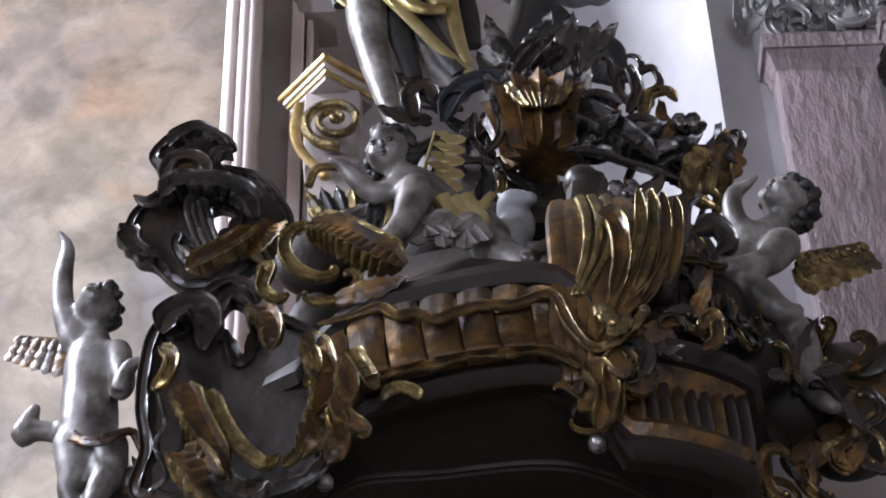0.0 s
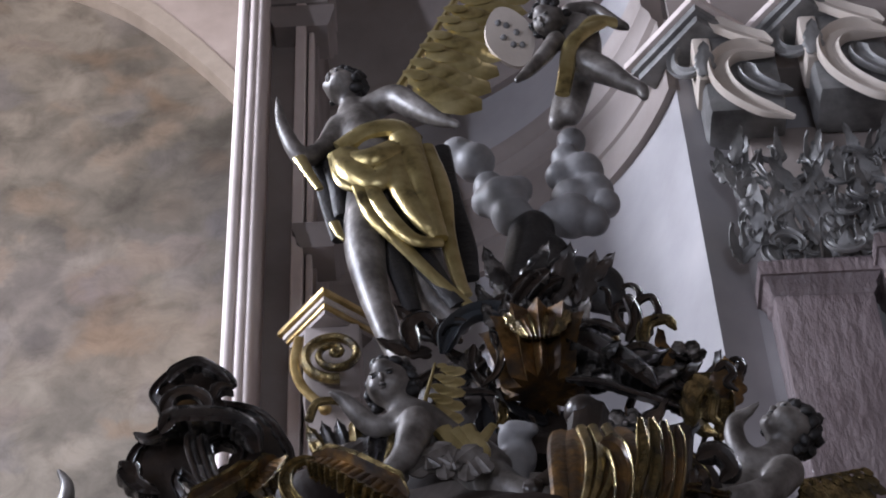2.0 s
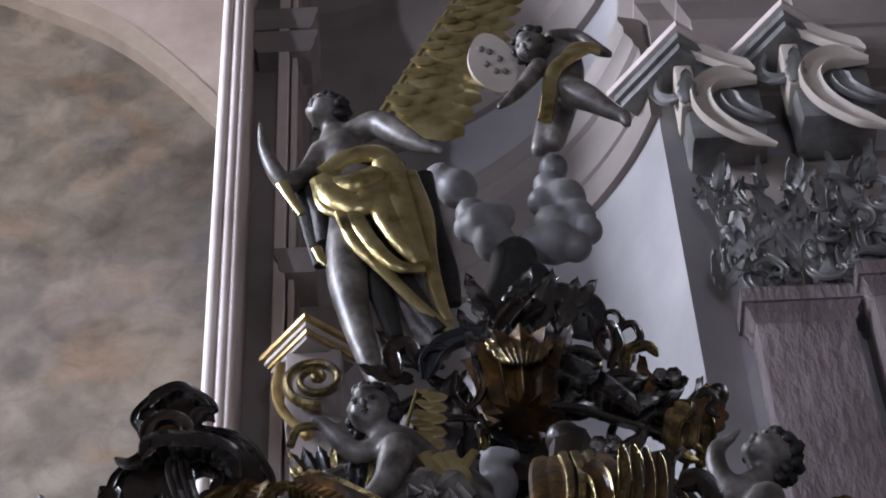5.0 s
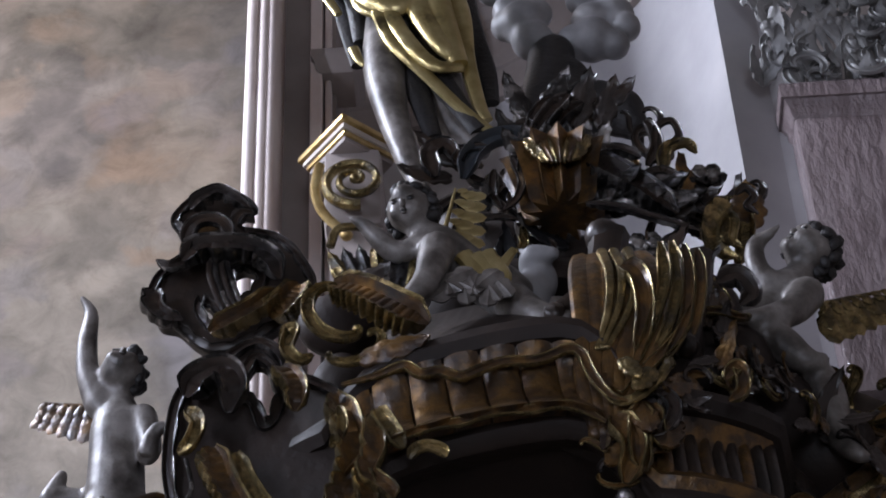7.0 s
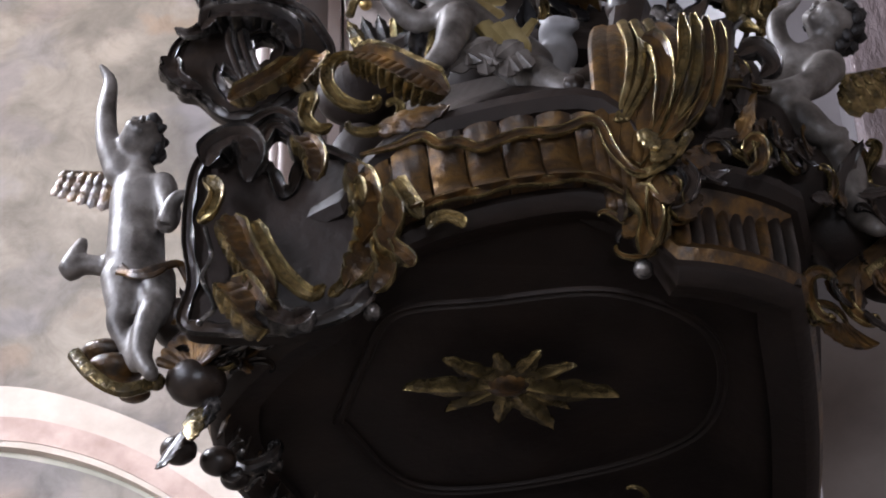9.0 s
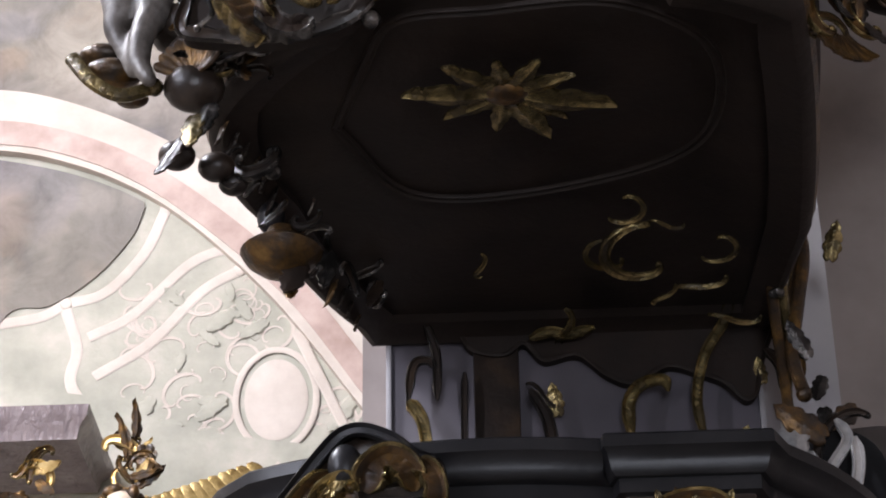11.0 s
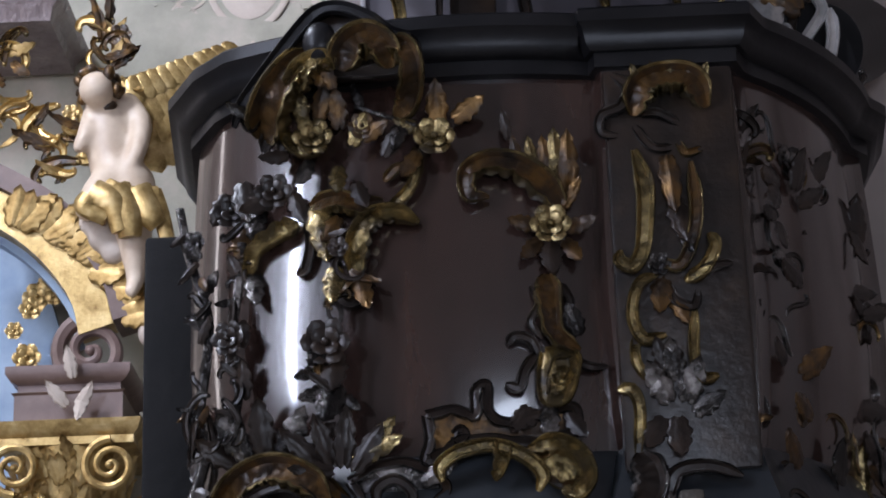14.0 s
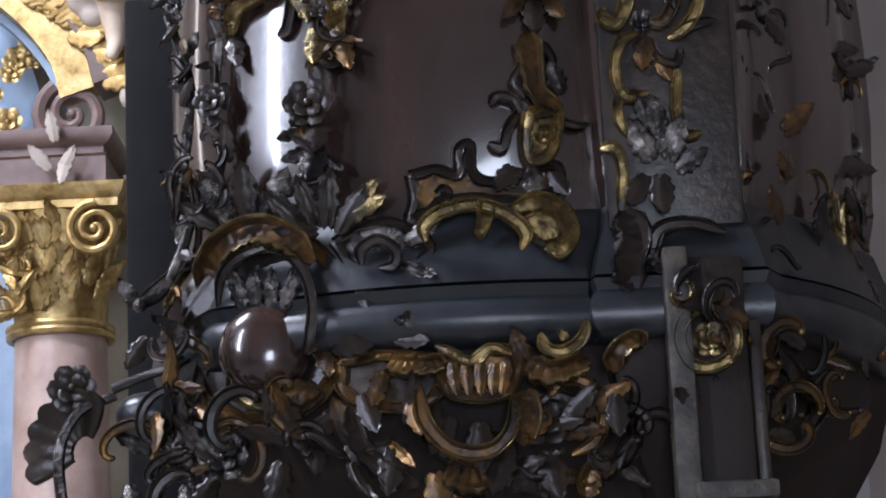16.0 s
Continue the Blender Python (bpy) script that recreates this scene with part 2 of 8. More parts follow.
def band_mesh(bm, line, widths, up=(0, -1, 0), depth=0.8, frill=0.0, waves=0):
    """A carved band along line: a hollow channel between two raised rims; frill scallops one rim."""
    up = Vector(up)
    rings = []
    n = len(line)
    for i, p in enumerate(line):
        a, b = Vector(line[max(i - 1, 0)]), Vector(line[min(i + 1, n - 1)])
        t = (b - a).normalized() if (b - a).length > 1e-9 else Vector((0, 0, 1))
        s = t.cross(up)
        s = s.normalized() if s.length > 1e-4 else Vector((1, 0, 0))
        w = s.cross(t).normalized()
        r = widths[i] if hasattr(widths, "__len__") else widths
        g = abs(math.sin(math.pi * waves * i / (n - 1))) ** 0.6 if frill else 0.0
        e = frill * 1.3 * (g - 0.4)
        rings.append([bm.verts.new(Vector(p) + s * (a_ * r * (1 + (e if a_ > 0.3 else 0))) + w * ((h_ + (0.55 * g if -0.3 < a_ < 0.9 else 0)) * r * depth)) for a_, h_ in SECTION])
    m = len(SECTION)
    for x, y in zip(rings, rings[1:]):
        for k in range(m):
            f = bm.faces.new((x[k], y[k], y[(k + 1) % m], x[(k + 1) % m]))
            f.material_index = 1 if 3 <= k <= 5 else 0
    bm.faces.new(rings[0])
    bm.faces.new(rings[-1][::-1])


def extrude_profile(bm, plan, profile, close_plan=True, cap=True):
    """Sweeps profile rows (offset outwards, z) round the plan (x, y), anticlockwise seen from above."""
    n = len(plan)
    P = [Vector((*p, 0)) for p in plan]
    nor = []
    for i in range(n):
        a = P[(i - 1) % n] if close_plan or i > 0 else P[i]
        b = P[(i + 1) % n] if close_plan or i < n - 1 else P[i]
        d1, d2 = (P[i] - a), (b - P[i])
        m = Vector((0, 0, 0))
        for d in (d1, d2):
            if d.length > 1e-9:
                m += Vector((d.y, -d.x, 0)).normalized()
        nor.append(m.normalized())
    rings = [[bm.verts.new((P[i].x + nor[i].x * o, P[i].y + nor[i].y * o, z)) for i in range(n)] for o, z in profile]
    for x, y in zip(rings, rings[1:]):
        for i in range(n if close_plan else n - 1):
            j = (i + 1) % n
            bm.faces.new((x[i], x[j], y[j], y[i]))
    if cap and close_plan:
        bm.faces.new(rings[0][::-1])
        bm.faces.new(rings[-1])
    bmesh.ops.recalc_face_normals(bm, faces=bm.faces)


def bulged(a, b, bulge, n=12):
    """Points of a bowed line from a to b, bowed to the right of its way."""
    a, b = Vector(a), Vector(b)
    d = b - a
    r = Vector((d.y, -d.x)).normalized()
    return [tuple(a + d * (i / n) + r * bulge * (1 - (2 * i / n - 1) ** 2)) for i in range(n)]


# ---- the church ----
def slab(name, lo, hi, material, label, kind="structure", category="", bevel=0.0):
    bm = bmesh.new()
    box(bm, lo, hi, bevel)
    return tagged(mesh_object(name, bm, material, False), label, category or name.split("_")[0], kind=kind)


slab("floor", (-7, -8, -0.3), (7, 12.6, 0), STONEFLOOR, "worn pale stone floor of the nave")
# unseen shell: pale surfaces added to bounce fill light, east wall kept darker
slab("ceiling", (-7, -8, 21), (7, 12.6, 21.4), BOUNCEWHITE, "unseen pale vault added to bounce light into the nave")
slab("wall_south", (-7, -8.4, 0), (7, -8, 21), BOUNCEWHITE, "unseen pale wall behind the visitors, added to bounce light")
slab("wall_west", (-7.4, -8.4, 0), (-7, 12.6, 21), BOUNCEWHITE, "unseen side wall added to shape light in the nave")
slab("wall_east", (7, -8.4, 0), (7.4, 12.6, 21), TAUPE, "unseen side wall added to shape light in the nave")
slab("wall_chapel", (-7, 12.0, 0), (7, 12.6, 21), FRESCO, "chapel wall with a faded ochre and grey fresco")
# the pier that carries the pulpit
slab("wall_pier", (-0.37, 6.25, 0), (1.02, 7.4, 6.6), PLASTER, "grey lilac plaster pier behind the pulpit", category="wall")
slab("pier_edge", (-0.46, 6.34, 0), (-0.37, 7.4, 6.6), TAUPE, "taupe corner strip of the plaster pier", category="wall")
slab("wall_pier_side", (1.02, 6.42, 0), (4.5, 7.4, 6.6), TAUPE, "grey plaster wall set back beside the pier", category="wall")


def arc_wall(name, centre, r, a0, a1, z0, z1, t, material, label, n=40):
    """A curved wall, concave towards its centre, thickness t outwards; angles in degrees from +x."""
    bm = bmesh.new()
    ring = []
    for i in range(n + 1):
        a = radians(a0 + (a1 - a0) * i / n)
        ring.append([bm.verts.new((centre[0] + math.cos(a) * q, centre[1] + math.sin(a) * q, z)) for q, z in ((r, z0), (r, z1), (r + t, z1), (r + t, z0))])
    for x, y in zip(ring, ring[1:]):
        for k in range(4):
            bm.faces.new((x[k], x[(k + 1) % 4], y[(k + 1) % 4], y[k]))
    bm.faces.new(ring[0])
    bm.faces.new(ring[-1][::-1])
    bmesh.ops.recalc_face_normals(bm, faces=bm.faces)
    return tagged(mesh_object(name, bm, material), label, "wall", kind="structure")


# concave niche over the pulpit, with its moulded entablature
NC, NR = (-0.628, 5.543), 1.808
arc_wall("wall_niche", NC, NR, 17.5, 97, 6.3, 14.5, 0.25, PLASTER, "pale grey concave niche above the pulpit")


def arc_moulding(name, z0, rows, material, label, a0=17.5, a1=97, n=48):
    """A moulding along the niche: rows of (projection, height above z0)."""
    bm = bmesh.new()
    ring = []
    for i in range(n + 1):
        a = radians(a0 + (a1 - a0) * i / n)
        ring.append([bm.verts.new((NC[0] + math.cos(a) * (NR - q), NC[1] + math.sin(a) * (NR - q), z0 + h)) for q, h in rows])
    m = len(rows)
    for x, y in zip(ring, ring[1:]):
        for k in range(m):
            bm.faces.new((x[k], x[(k + 1) % m], y[(k + 1) % m], y[k]))
    bm.faces.new(ring[0])
    bm.faces.new(ring[-1][::-1])
    bmesh.ops.recalc_face_normals(bm, faces=bm.faces)
    return tagged(mesh_object(name, bm, material), label, "cornice", kind="structure")


B = -0.02
arc_moulding("cornice_architrave", 9.42, [(B, 0), (0.035, 0), (0.035, 0.18), (0.05, 0.19), (0.055, 0.21), (0.055, 0.27), (0.035, 0.285), (0.035, 0.5), (0.06, 0.52), (0.065, 0.56), (0.1, 0.6), (0.1, 0.65), (0.12, 0.68), (0.12, 0.72), (B, 0.74)], TAUPE, "stepped grey stucco architrave round the niche")
arc_moulding("cornice_upper", 10.72, [(B, 0), (0.04, 0), (0.06, 0.08), (0.12, 0.14), (0.12, 0.26), (0.2, 0.36), (0.33, 0.58), (0.35, 0.67), (0.35, 0.88), (0.38, 0.9), (0.42, 0.98), (0.5, 1.06), (0.5, 1.23), (B, 1.26)], TAUPE, "deep grey stucco cornice round the niche")
# frame between the fresco and the niche
slab("wall_jamb", (-0.84, 6.05, 6.55), (-0.72, 7.2, 14.5), PINKPLASTER, "narrow pink stucco jamb beside the niche", category="wall")
slab("wall_jamb_back", (-0.72, 6.42, 6.55), (-0.5, 7.2, 14.5), TAUPE, "taupe stucco wall strip between the jamb and the niche", category="wall")
for i, (x, r) in enumerate(((-0.815, 0.024), (-0.768, 0.02), (-0.735, 0.014))):
    bm = bmesh.new()
    tube(bm, [(x, 6.05, 6.55), (x, 6.05, 10), (x, 6.05, 14.5)], r, 14)
    tagged(mesh_object("jamb_moulding", bm, PINKPLASTER), "round pink stucco moulding along the jamb", "moulding", kind="structure")
for lo, hi in (((-0.6, 6.3, 6.6), (-0.55, 6.42, 14)), ((-0.54, 6.34, 6.6), (-0.515, 6.42, 14))):
    slab("jamb_fillet", lo, hi, PINKPLASTER, "flat pink stucco fillet beside the niche", category="moulding", bevel=0.008)
slab("wall_side_pier", (1.118, 6.14, 6.6), (4.5, 7.4, 15), PLASTER, "grey plaster wall behind the marble pilaster", category="wall")


def pilaster(x0, x1, y0, z0, z1):
    """Marble shaft with a moulded cap ledge, a carved capital over it and a piece of entablature."""
    p = thing("pilaster", "mauve stucco marble pilaster with a dark moulded cap ledge", "pilaster", kind="structure")
    bm = bmesh.new()
    box(bm, (x0, y0, z0), (x1, y0 + 0.5, z1), 0.012)
    part("shaft", bm, MARBLE, p)
    bm = bmesh.new()
    plan = [(x0, y0 + 0.5), (x0, y0), (x1, y0), (x1, y0 + 0.5)]
    extrude_profile(bm, plan, [(0, z1 - 0.02), (0.02, z1), (0.02, z1 + 0.03), (0.05, z1 + 0.06), (0.065, z1 + 0.06), (0.065, z1 + 0.13), (0.04, z1 + 0.16), (0, z1 + 0.16)])
    part("cap_ledge", bm, MARBLE, p)
    return p


pilaster(1.31, 1.7, 6.0, 6.6, 8.0)
pilaster(1.76, 2.5, 5.9, 6.6, 8.02)



# ---- ornament kit: each piece lies in a plane (u right, v up, w outwards) ----
def placed(c, az=0.0, tilt=0.0, rot=0.0, size=1.0, flip=False):
    """az: degrees the face turns to the right of facing the nave; tilt: upwards; rot: anticlockwise."""
    face = Euler((radians(-tilt), 0, radians(az))).to_matrix().to_4x4()
    base = Matrix(((1, 0, 0, 0), (0, 0, -1, 0), (0, 1, 0, 0), (0, 0, 0, 1)))
    return Matrix.Translation(c) @ face @ base @ pose(0, 0, 0, 0, 0, rot) @ Matrix.Diagonal((size * (-1 if flip else 1), size, size, 1))


def curl(kind, n=34):
    """Points of a unit scroll: 'c' curls both ends the same way, 's' opposite ways, 'q' one end only."""
    pts, th, p = [], 0.0, np.array([0.0, 0.0])
    for i in range(n):
        s = 2 * i / (n - 1) - 1
        k = {"c": 1.5 + 7.5 * s ** 6 + 1.5 * s * s, "s": (6.5 * abs(s) ** 3 + 0.4) * (1 if s > 0 else -1), "q": 0.5 + (8.0 * s ** 3 if s > 0 else 0.0)}[kind]
        th += k * 2 / n
        p = p + np.array([math.cos(th), math.sin(th)]) * 2 / n
        pts.append(p)
    q = np.array(pts)
    q -= (q.max(0) + q.min(0)) / 2
    q /= (q.max(0) - q.min(0)).max()
    return q


CURLS = {k: curl(k) for k in "csq"}


def scroll(parent, c, size, rot=0, flip=False, kind="c", thick=0.075, material=None, az=0, tilt=0, name="scroll", lift=0.08):
    q = CURLS[kind]
    n = len(q)
    bm = bmesh.new()
    rad = [thick * (0.45 + 0.55 * math.sin(math.pi * (i + 2) / (n + 3)) ** 0.8) for i in range(n)]
    line = [(x, y, lift * math.sin(math.pi * i / (n - 1))) for i, (x, y) in enumerate(q)]
    band_mesh(bm, line, rad, (0, 0, 1), 0.9)
    for e in (0, -1):
        ball(bm, line[e], thick * 0.55, seg=8)
    bm.transform(placed(c, az, tilt, rot, size, flip))
    if flip:
        bmesh.ops.reverse_faces(bm, faces=bm.faces)
    return part(name, bm, rim_shading(material or GILT), parent)


def spiral(parent, c, size, rot=0, flip=False, turns=2.1, thick=0.09, material=None, az=0, tilt=0, name="volute"):
    """A flat volute that winds inwards to an eye."""
    n = 54
    bm = bmesh.new()
    line, rad = [], []
    for i in range(n):
        s = i / (n - 1)
        a = turns * 2 * math.pi * s
        r = 0.5 * (1 - s) ** 0.85 + 0.05
        line.append((math.cos(a) * r, math.sin(a) * r, 0.1 * s))
        rad.append(thick * (1 - 0.55 * s))
    tube(bm, line, rad, 8, 1.1, up=(0, 0, 1))
    ball(bm, (0, 0, 0.1), 0.09, seg=12)
    bm.transform(placed(c, az, tilt, rot, size, flip))
    if flip:
        bmesh.ops.reverse_faces(bm, faces=bm.faces)
    return part(name, bm, material or GILT, parent)


def leaf_mesh(bm, length=1.0, width=0.42, curlout=0.3, lobes=3, bend=0.0, n=19):
    """An acanthus leaf from the origin along +v, rolling outwards at its tip."""
    grid = []
    for i in range(n):
        s = i / (n - 1)
        w = width * 1.15 * math.sin(math.pi * min(1, s ** 0.85 * 0.86 + 0.07)) ** 0.7 * (0.58 + 0.42 * abs(math.sin((lobes + 0.5) * math.pi * s + 0.4)) ** 0.6)
        v = length * (s if s < 0.7 else 0.7 + 0.3 * math.sin((s - 0.7) / 0.3 * 1.4))
        out = 0.12 * math.sin(math.pi * s) + curlout * s ** 3
        row = []
        for j in range(7):
            a = (j - 3) / 3
            row.append(Vector((a * w / 2 + bend * s * s, v - abs(a) * (0.06 + 0.05 * s) * length, out + (0.07 * (1 - abs(a)) if j % 2 else 0.02) - 0.1 * a * a * w)))
        grid.append(row)
    th = Vector((0, 0, -0.06))
    top = [[bm.verts.new(p) for p in row] for row in grid]
    bot = [[bm.verts.new(p + th) for p in row] for row in grid]
    for i in range(n - 1):
        for j in range(6):
            bm.faces.new((top[i][j], top[i][j + 1], top[i + 1][j + 1], top[i + 1][j]))
            bm.faces.new((bot[i][j], bot[i + 1][j], bot[i + 1][j + 1], bot[i][j + 1]))
    for i in range(n - 1):
        bm.faces.new((top[i][0], top[i + 1][0], bot[i + 1][0], bot[i][0]))
        bm.faces.new((top[i][6], bot[i][6], bot[i + 1][6], top[i + 1][6]))
    for j in range(6):
        bm.faces.new((top[0][j], bot[0][j], bot[0][j + 1], top[0][j + 1]))
        bm.faces.new((top[-1][j], top[-1][j + 1], bot[-1][j + 1], bot[-1][j]))


def leaf(parent, c, size, rot=0, width=0.42, curlout=0.3, bend=0.0, material=None, az=0, tilt=0, lobes=3, name="leaf"):
    bm = bmesh.new()
    leaf_mesh(bm, 1.0, width, curlout, lobes, bend)
    bm.transform(placed(c, az, tilt, rot, size))
    return part(name, bm, material or GILT, parent)


def flower(parent, c, size, material=None, az=0, tilt=0, petals=6, rot=0, name="flower"):
    bm = bmesh.new()
    for ringr, k, r, lift in ((0.3, petals, 0.31, 0.05), (0.15, max(4, petals - 2), 0.24, 0.13)):
        for i in range(k):
            a = 2 * math.pi * (i + (0.5 if k != petals else 0)) / k
            turn = pose(0, 0, 0, 0, 0, math.degrees(a)) @ pose(0, 0, 0, 0, -28, 0)
            ball(bm, (math.cos(a) * ringr, math.sin(a) * ringr, lift), r, (1.05, 0.9, 0.22), 8, turn)
    ball(bm, (0, 0, 0.2), 0.1, seg=8)
    bm.transform(placed(c, az, tilt, rot, size))
    return part(name, bm, material or GILT, parent)


def fan(parent, c, size, rot=0, spread=110, ribs=9, material=None, az=0, tilt=0, name="shell", inner=0.25, cup=0.25):
    """A ribbed shell that opens along +v."""
    bm = bmesh.new()
    n = ribs * 4
    rows = []
    for i in range(n + 1):
        a = radians(90 - spread / 2 + spread * i / n)
        rib = abs(math.sin(math.pi * ribs * i / n))
        row = []
        for s in (0.0, 0.35, 0.7, 0.92, 1.0):
            r = inner + (1 - inner) * s * (0.93 + 0.07 * rib)
            row.append(Vector((math.cos(a) * r, math.sin(a) * r, 0.03 + cup * s ** 2 + 0.06 * rib * (0.3 + s))))
        rows.append(row)
    top = [[bm.verts.new(p) for p in row] for row in rows]
    bot = [[bm.verts.new(p + Vector((0, 0, -0.07))) for p in row] for row in rows]
    for i in range(n):
        for j in range(4):
            bm.faces.new((top[i][j], top[i][j + 1], top[i + 1][j + 1], top[i + 1][j]))
            bm.faces.new((bot[i][j], bot[i + 1][j], bot[i + 1][j + 1], bot[i][j + 1]))
        bm.faces.new((top[i][4], bot[i][4], bot[i + 1][4], top[i + 1][4]))
        bm.faces.new((top[i][0], top[i + 1][0], bot[i + 1][0], bot[i][0]))
    bm.faces.new([top[0][j] for j in range(5)][::-1] + [bot[0][j] for j in range(5)])
    bm.faces.new([top[n][j] for j in range(5)] + [bot[n][j] for j in range(5)][::-1])
    bmesh.ops.recalc_face_normals(bm, faces=bm.faces)
    bm.transform(placed(c, az, tilt, rot, size))
    return part(name, bm, material or GILT, parent)


def ribbon(parent, pts, r0, r1, material=None, name="tendril", flat=0.8, n=24, sides=8, up=(0, -1, 0)):
    """A tapered carved strand through pts."""
    line = spline(pts, n)
    bm = bmesh.new()
    tube(bm, line, [r0 + (r1 - r0) * i / (n - 1) for i in range(n)], sides, flat, up)
    ball(bm, line[-1], r1 * 1.25, seg=8)
    return part(name, bm, material or GILT, parent)


def band(parent, pts, w0, w1, material=None, name="scroll", up=(0, -1, 0), frill=0.0, waves=0, depth=0.8, n=30):
    """A carved channelled band through pts, from half-width w0 to w1, with a curled-over end."""
    line = spline(pts, n)
    bm = bmesh.new()
    w0, w1 = w0 * 1.15, w1 * 1.15
    wid = [(w0 + (w1 - w0) * i / (n - 1)) * (min(1.0, 0.35 + 0.65 * min(i, n - 1 - i) / (0.14 * n)) if tuple(pts[0]) != tuple(pts[-1]) else 1.0) for i in range(n)]
    band_mesh(bm, line, wid, up, depth, frill, waves)
    return part(name, bm, rim_shading(material or GILT), parent)


def plate(parent, outline, holes, t, material, name="plate", rim=0.0, rim_material=None, up=(0, -1, 0)):
    """A carved board with pierced holes, t thick, from closed lines of points, with raised rims round its edges."""
    bm = bmesh.new()
    loops = []
    for k, pts in enumerate([outline] + list(holes)):
        line = spline(list(pts) + [pts[0]], (6 if k == 0 else 5) * len(pts) + 1)[:-1]
        vs = [bm.verts.new(Vector(p)) for p in line]
        for i in range(len(vs)):
            bm.edges.new((vs[i], vs[(i + 1) % len(vs)]))
        loops.append(line)
    bmesh.ops.triangle_fill(bm, use_beauty=True, edges=bm.edges[:])
    geo = bmesh.ops.extrude_face_region(bm, geom=bm.faces[:])
    bmesh.ops.translate(bm, verts=[v for v in geo["geom"] if isinstance(v, bmesh.types.BMVert)], vec=Vector(up) * -t)
    bmesh.ops.recalc_face_normals(bm, faces=bm.faces)
    ob = part(name, bm, material, parent)
    if rim:
        for line in loops:
            band(ob, list(line) + [line[0]], rim, rim, rim_material or material, "rim", up, 0.5, max(4, len(line) // 5), 0.9, len(line) + 1)
    return ob


def crust(parent, line, n, spread, size, materials, seed, az=0, tilt=0, mix=(0.5, 0.93)):
    """Small carved scrolls, leaves and flowers strewn along a line."""
    rnd = random.Random(seed)
    pts = spline(line, 60)
    n = round(n * 0.6)
    for i in range(n):
        p = pts[min(59, int(60 * (i + rnd.random()) / n))]
        p = (p[0] + rnd.uniform(-1, 1) * spread, p[1] - rnd.random() * 0.02, p[2] + rnd.uniform(-1, 1) * spread)
        s, r, m, k = size * rnd.uniform(0.7, 1.35), rnd.uniform(0, 360), rnd.choice(materials), rnd.random()
        if k < mix[0]:
            scroll(parent, p, s, r, rnd.random() < 0.5, rnd.choice("ccsq"), rnd.uniform(0.09, 0.16), m, az + rnd.uniform(-20, 20), tilt)
        elif k < mix[1]:
            leaf(parent, p, s * 0.9, r, rnd.uniform(0.28, 0.42), rnd.uniform(0.3, 0.7), rnd.uniform(-0.45, 0.45), m, az + rnd.uniform(-20, 20), tilt)
        else:
            flower(parent, p, s * 0.8, m, az, tilt)


# ---- figures: one closed mesh each ----
def figure(name, label, chains, extras=None, materials=None, voxel=0.012, group="", smooth=6):
    """chains: strings of (x, y, z, radius) that melt into one body; extras(bm) adds hard pieces, with their material index."""
    bm = bmesh.new()
    for ch in chains:
        if len(ch) == 1:
            ball(bm, ch[0][:3], ch[0][3], seg=20)
            continue
        n = 6 * len(ch)
        line = spline(ch, n)
        tube(bm, [p[:3] for p in line], [max(0.004, p[3]) for p in line], 14, 1.0, up=(0.3, -1, 0.2))
        ball(bm, line[0][:3], line[0][3], seg=14)
        ball(bm, line[-1][:3], line[-1][3], seg=14)
    me = bpy.data.meshes.new(name)
    bm.to_mesh(me)
    bm.free()
    tmp = new("tmp", me)
    r = tmp.modifiers.new("r", "REMESH")
    r.mode, r.voxel_size = "VOXEL", voxel
    s = tmp.modifiers.new("s", "SMOOTH")
    s.factor, s.iterations = 0.5, smooth
    dg = bpy.context.evaluated_depsgraph_get()
    body = bpy.data.meshes.new_from_object(tmp.evaluated_get(dg))
    bpy.data.objects.remove(tmp)
    bm = bmesh.new()
    bm.from_mesh(body)
    for f in bm.faces:
        f.material_index = 0
    if extras:
        extras(bm)
    ob = mesh_object(name, bm, materials or [STATUE, DARKHAIR, GILT], True)
    return tagged(ob, label, "statue", group)


def tint(bm, start, index):
    for f in list(bm.faces)[start:]:
        f.material_index = index


def curls_of_hair(bm, c, r, back, n=46, seed=3, size=0.3):
    """Locks over the part of a head that looks towards back."""
    rnd = random.Random(seed)
    start = len(bm.faces)
    b = Vector(back).normalized()
    k = 0
    while k < n:
        d = Vector((rnd.gauss(0, 1), rnd.gauss(0, 1), rnd.gauss(0, 1))).normalized()
        if d.dot(b) < -0.12:
            continue
        ball(bm, Vector(c) + d * r * 1.08, r * size * rnd.uniform(0.8, 1.3), (1.25, 0.9, 0.8), 8, pose(0, 0, 0, rnd.uniform(0, 180), rnd.uniform(0, 180), 0))
        k += 1
    ball(bm, Vector(c) + b * r * 0.24, r * 1.0, seg=14)
    tint(bm, start, 1)


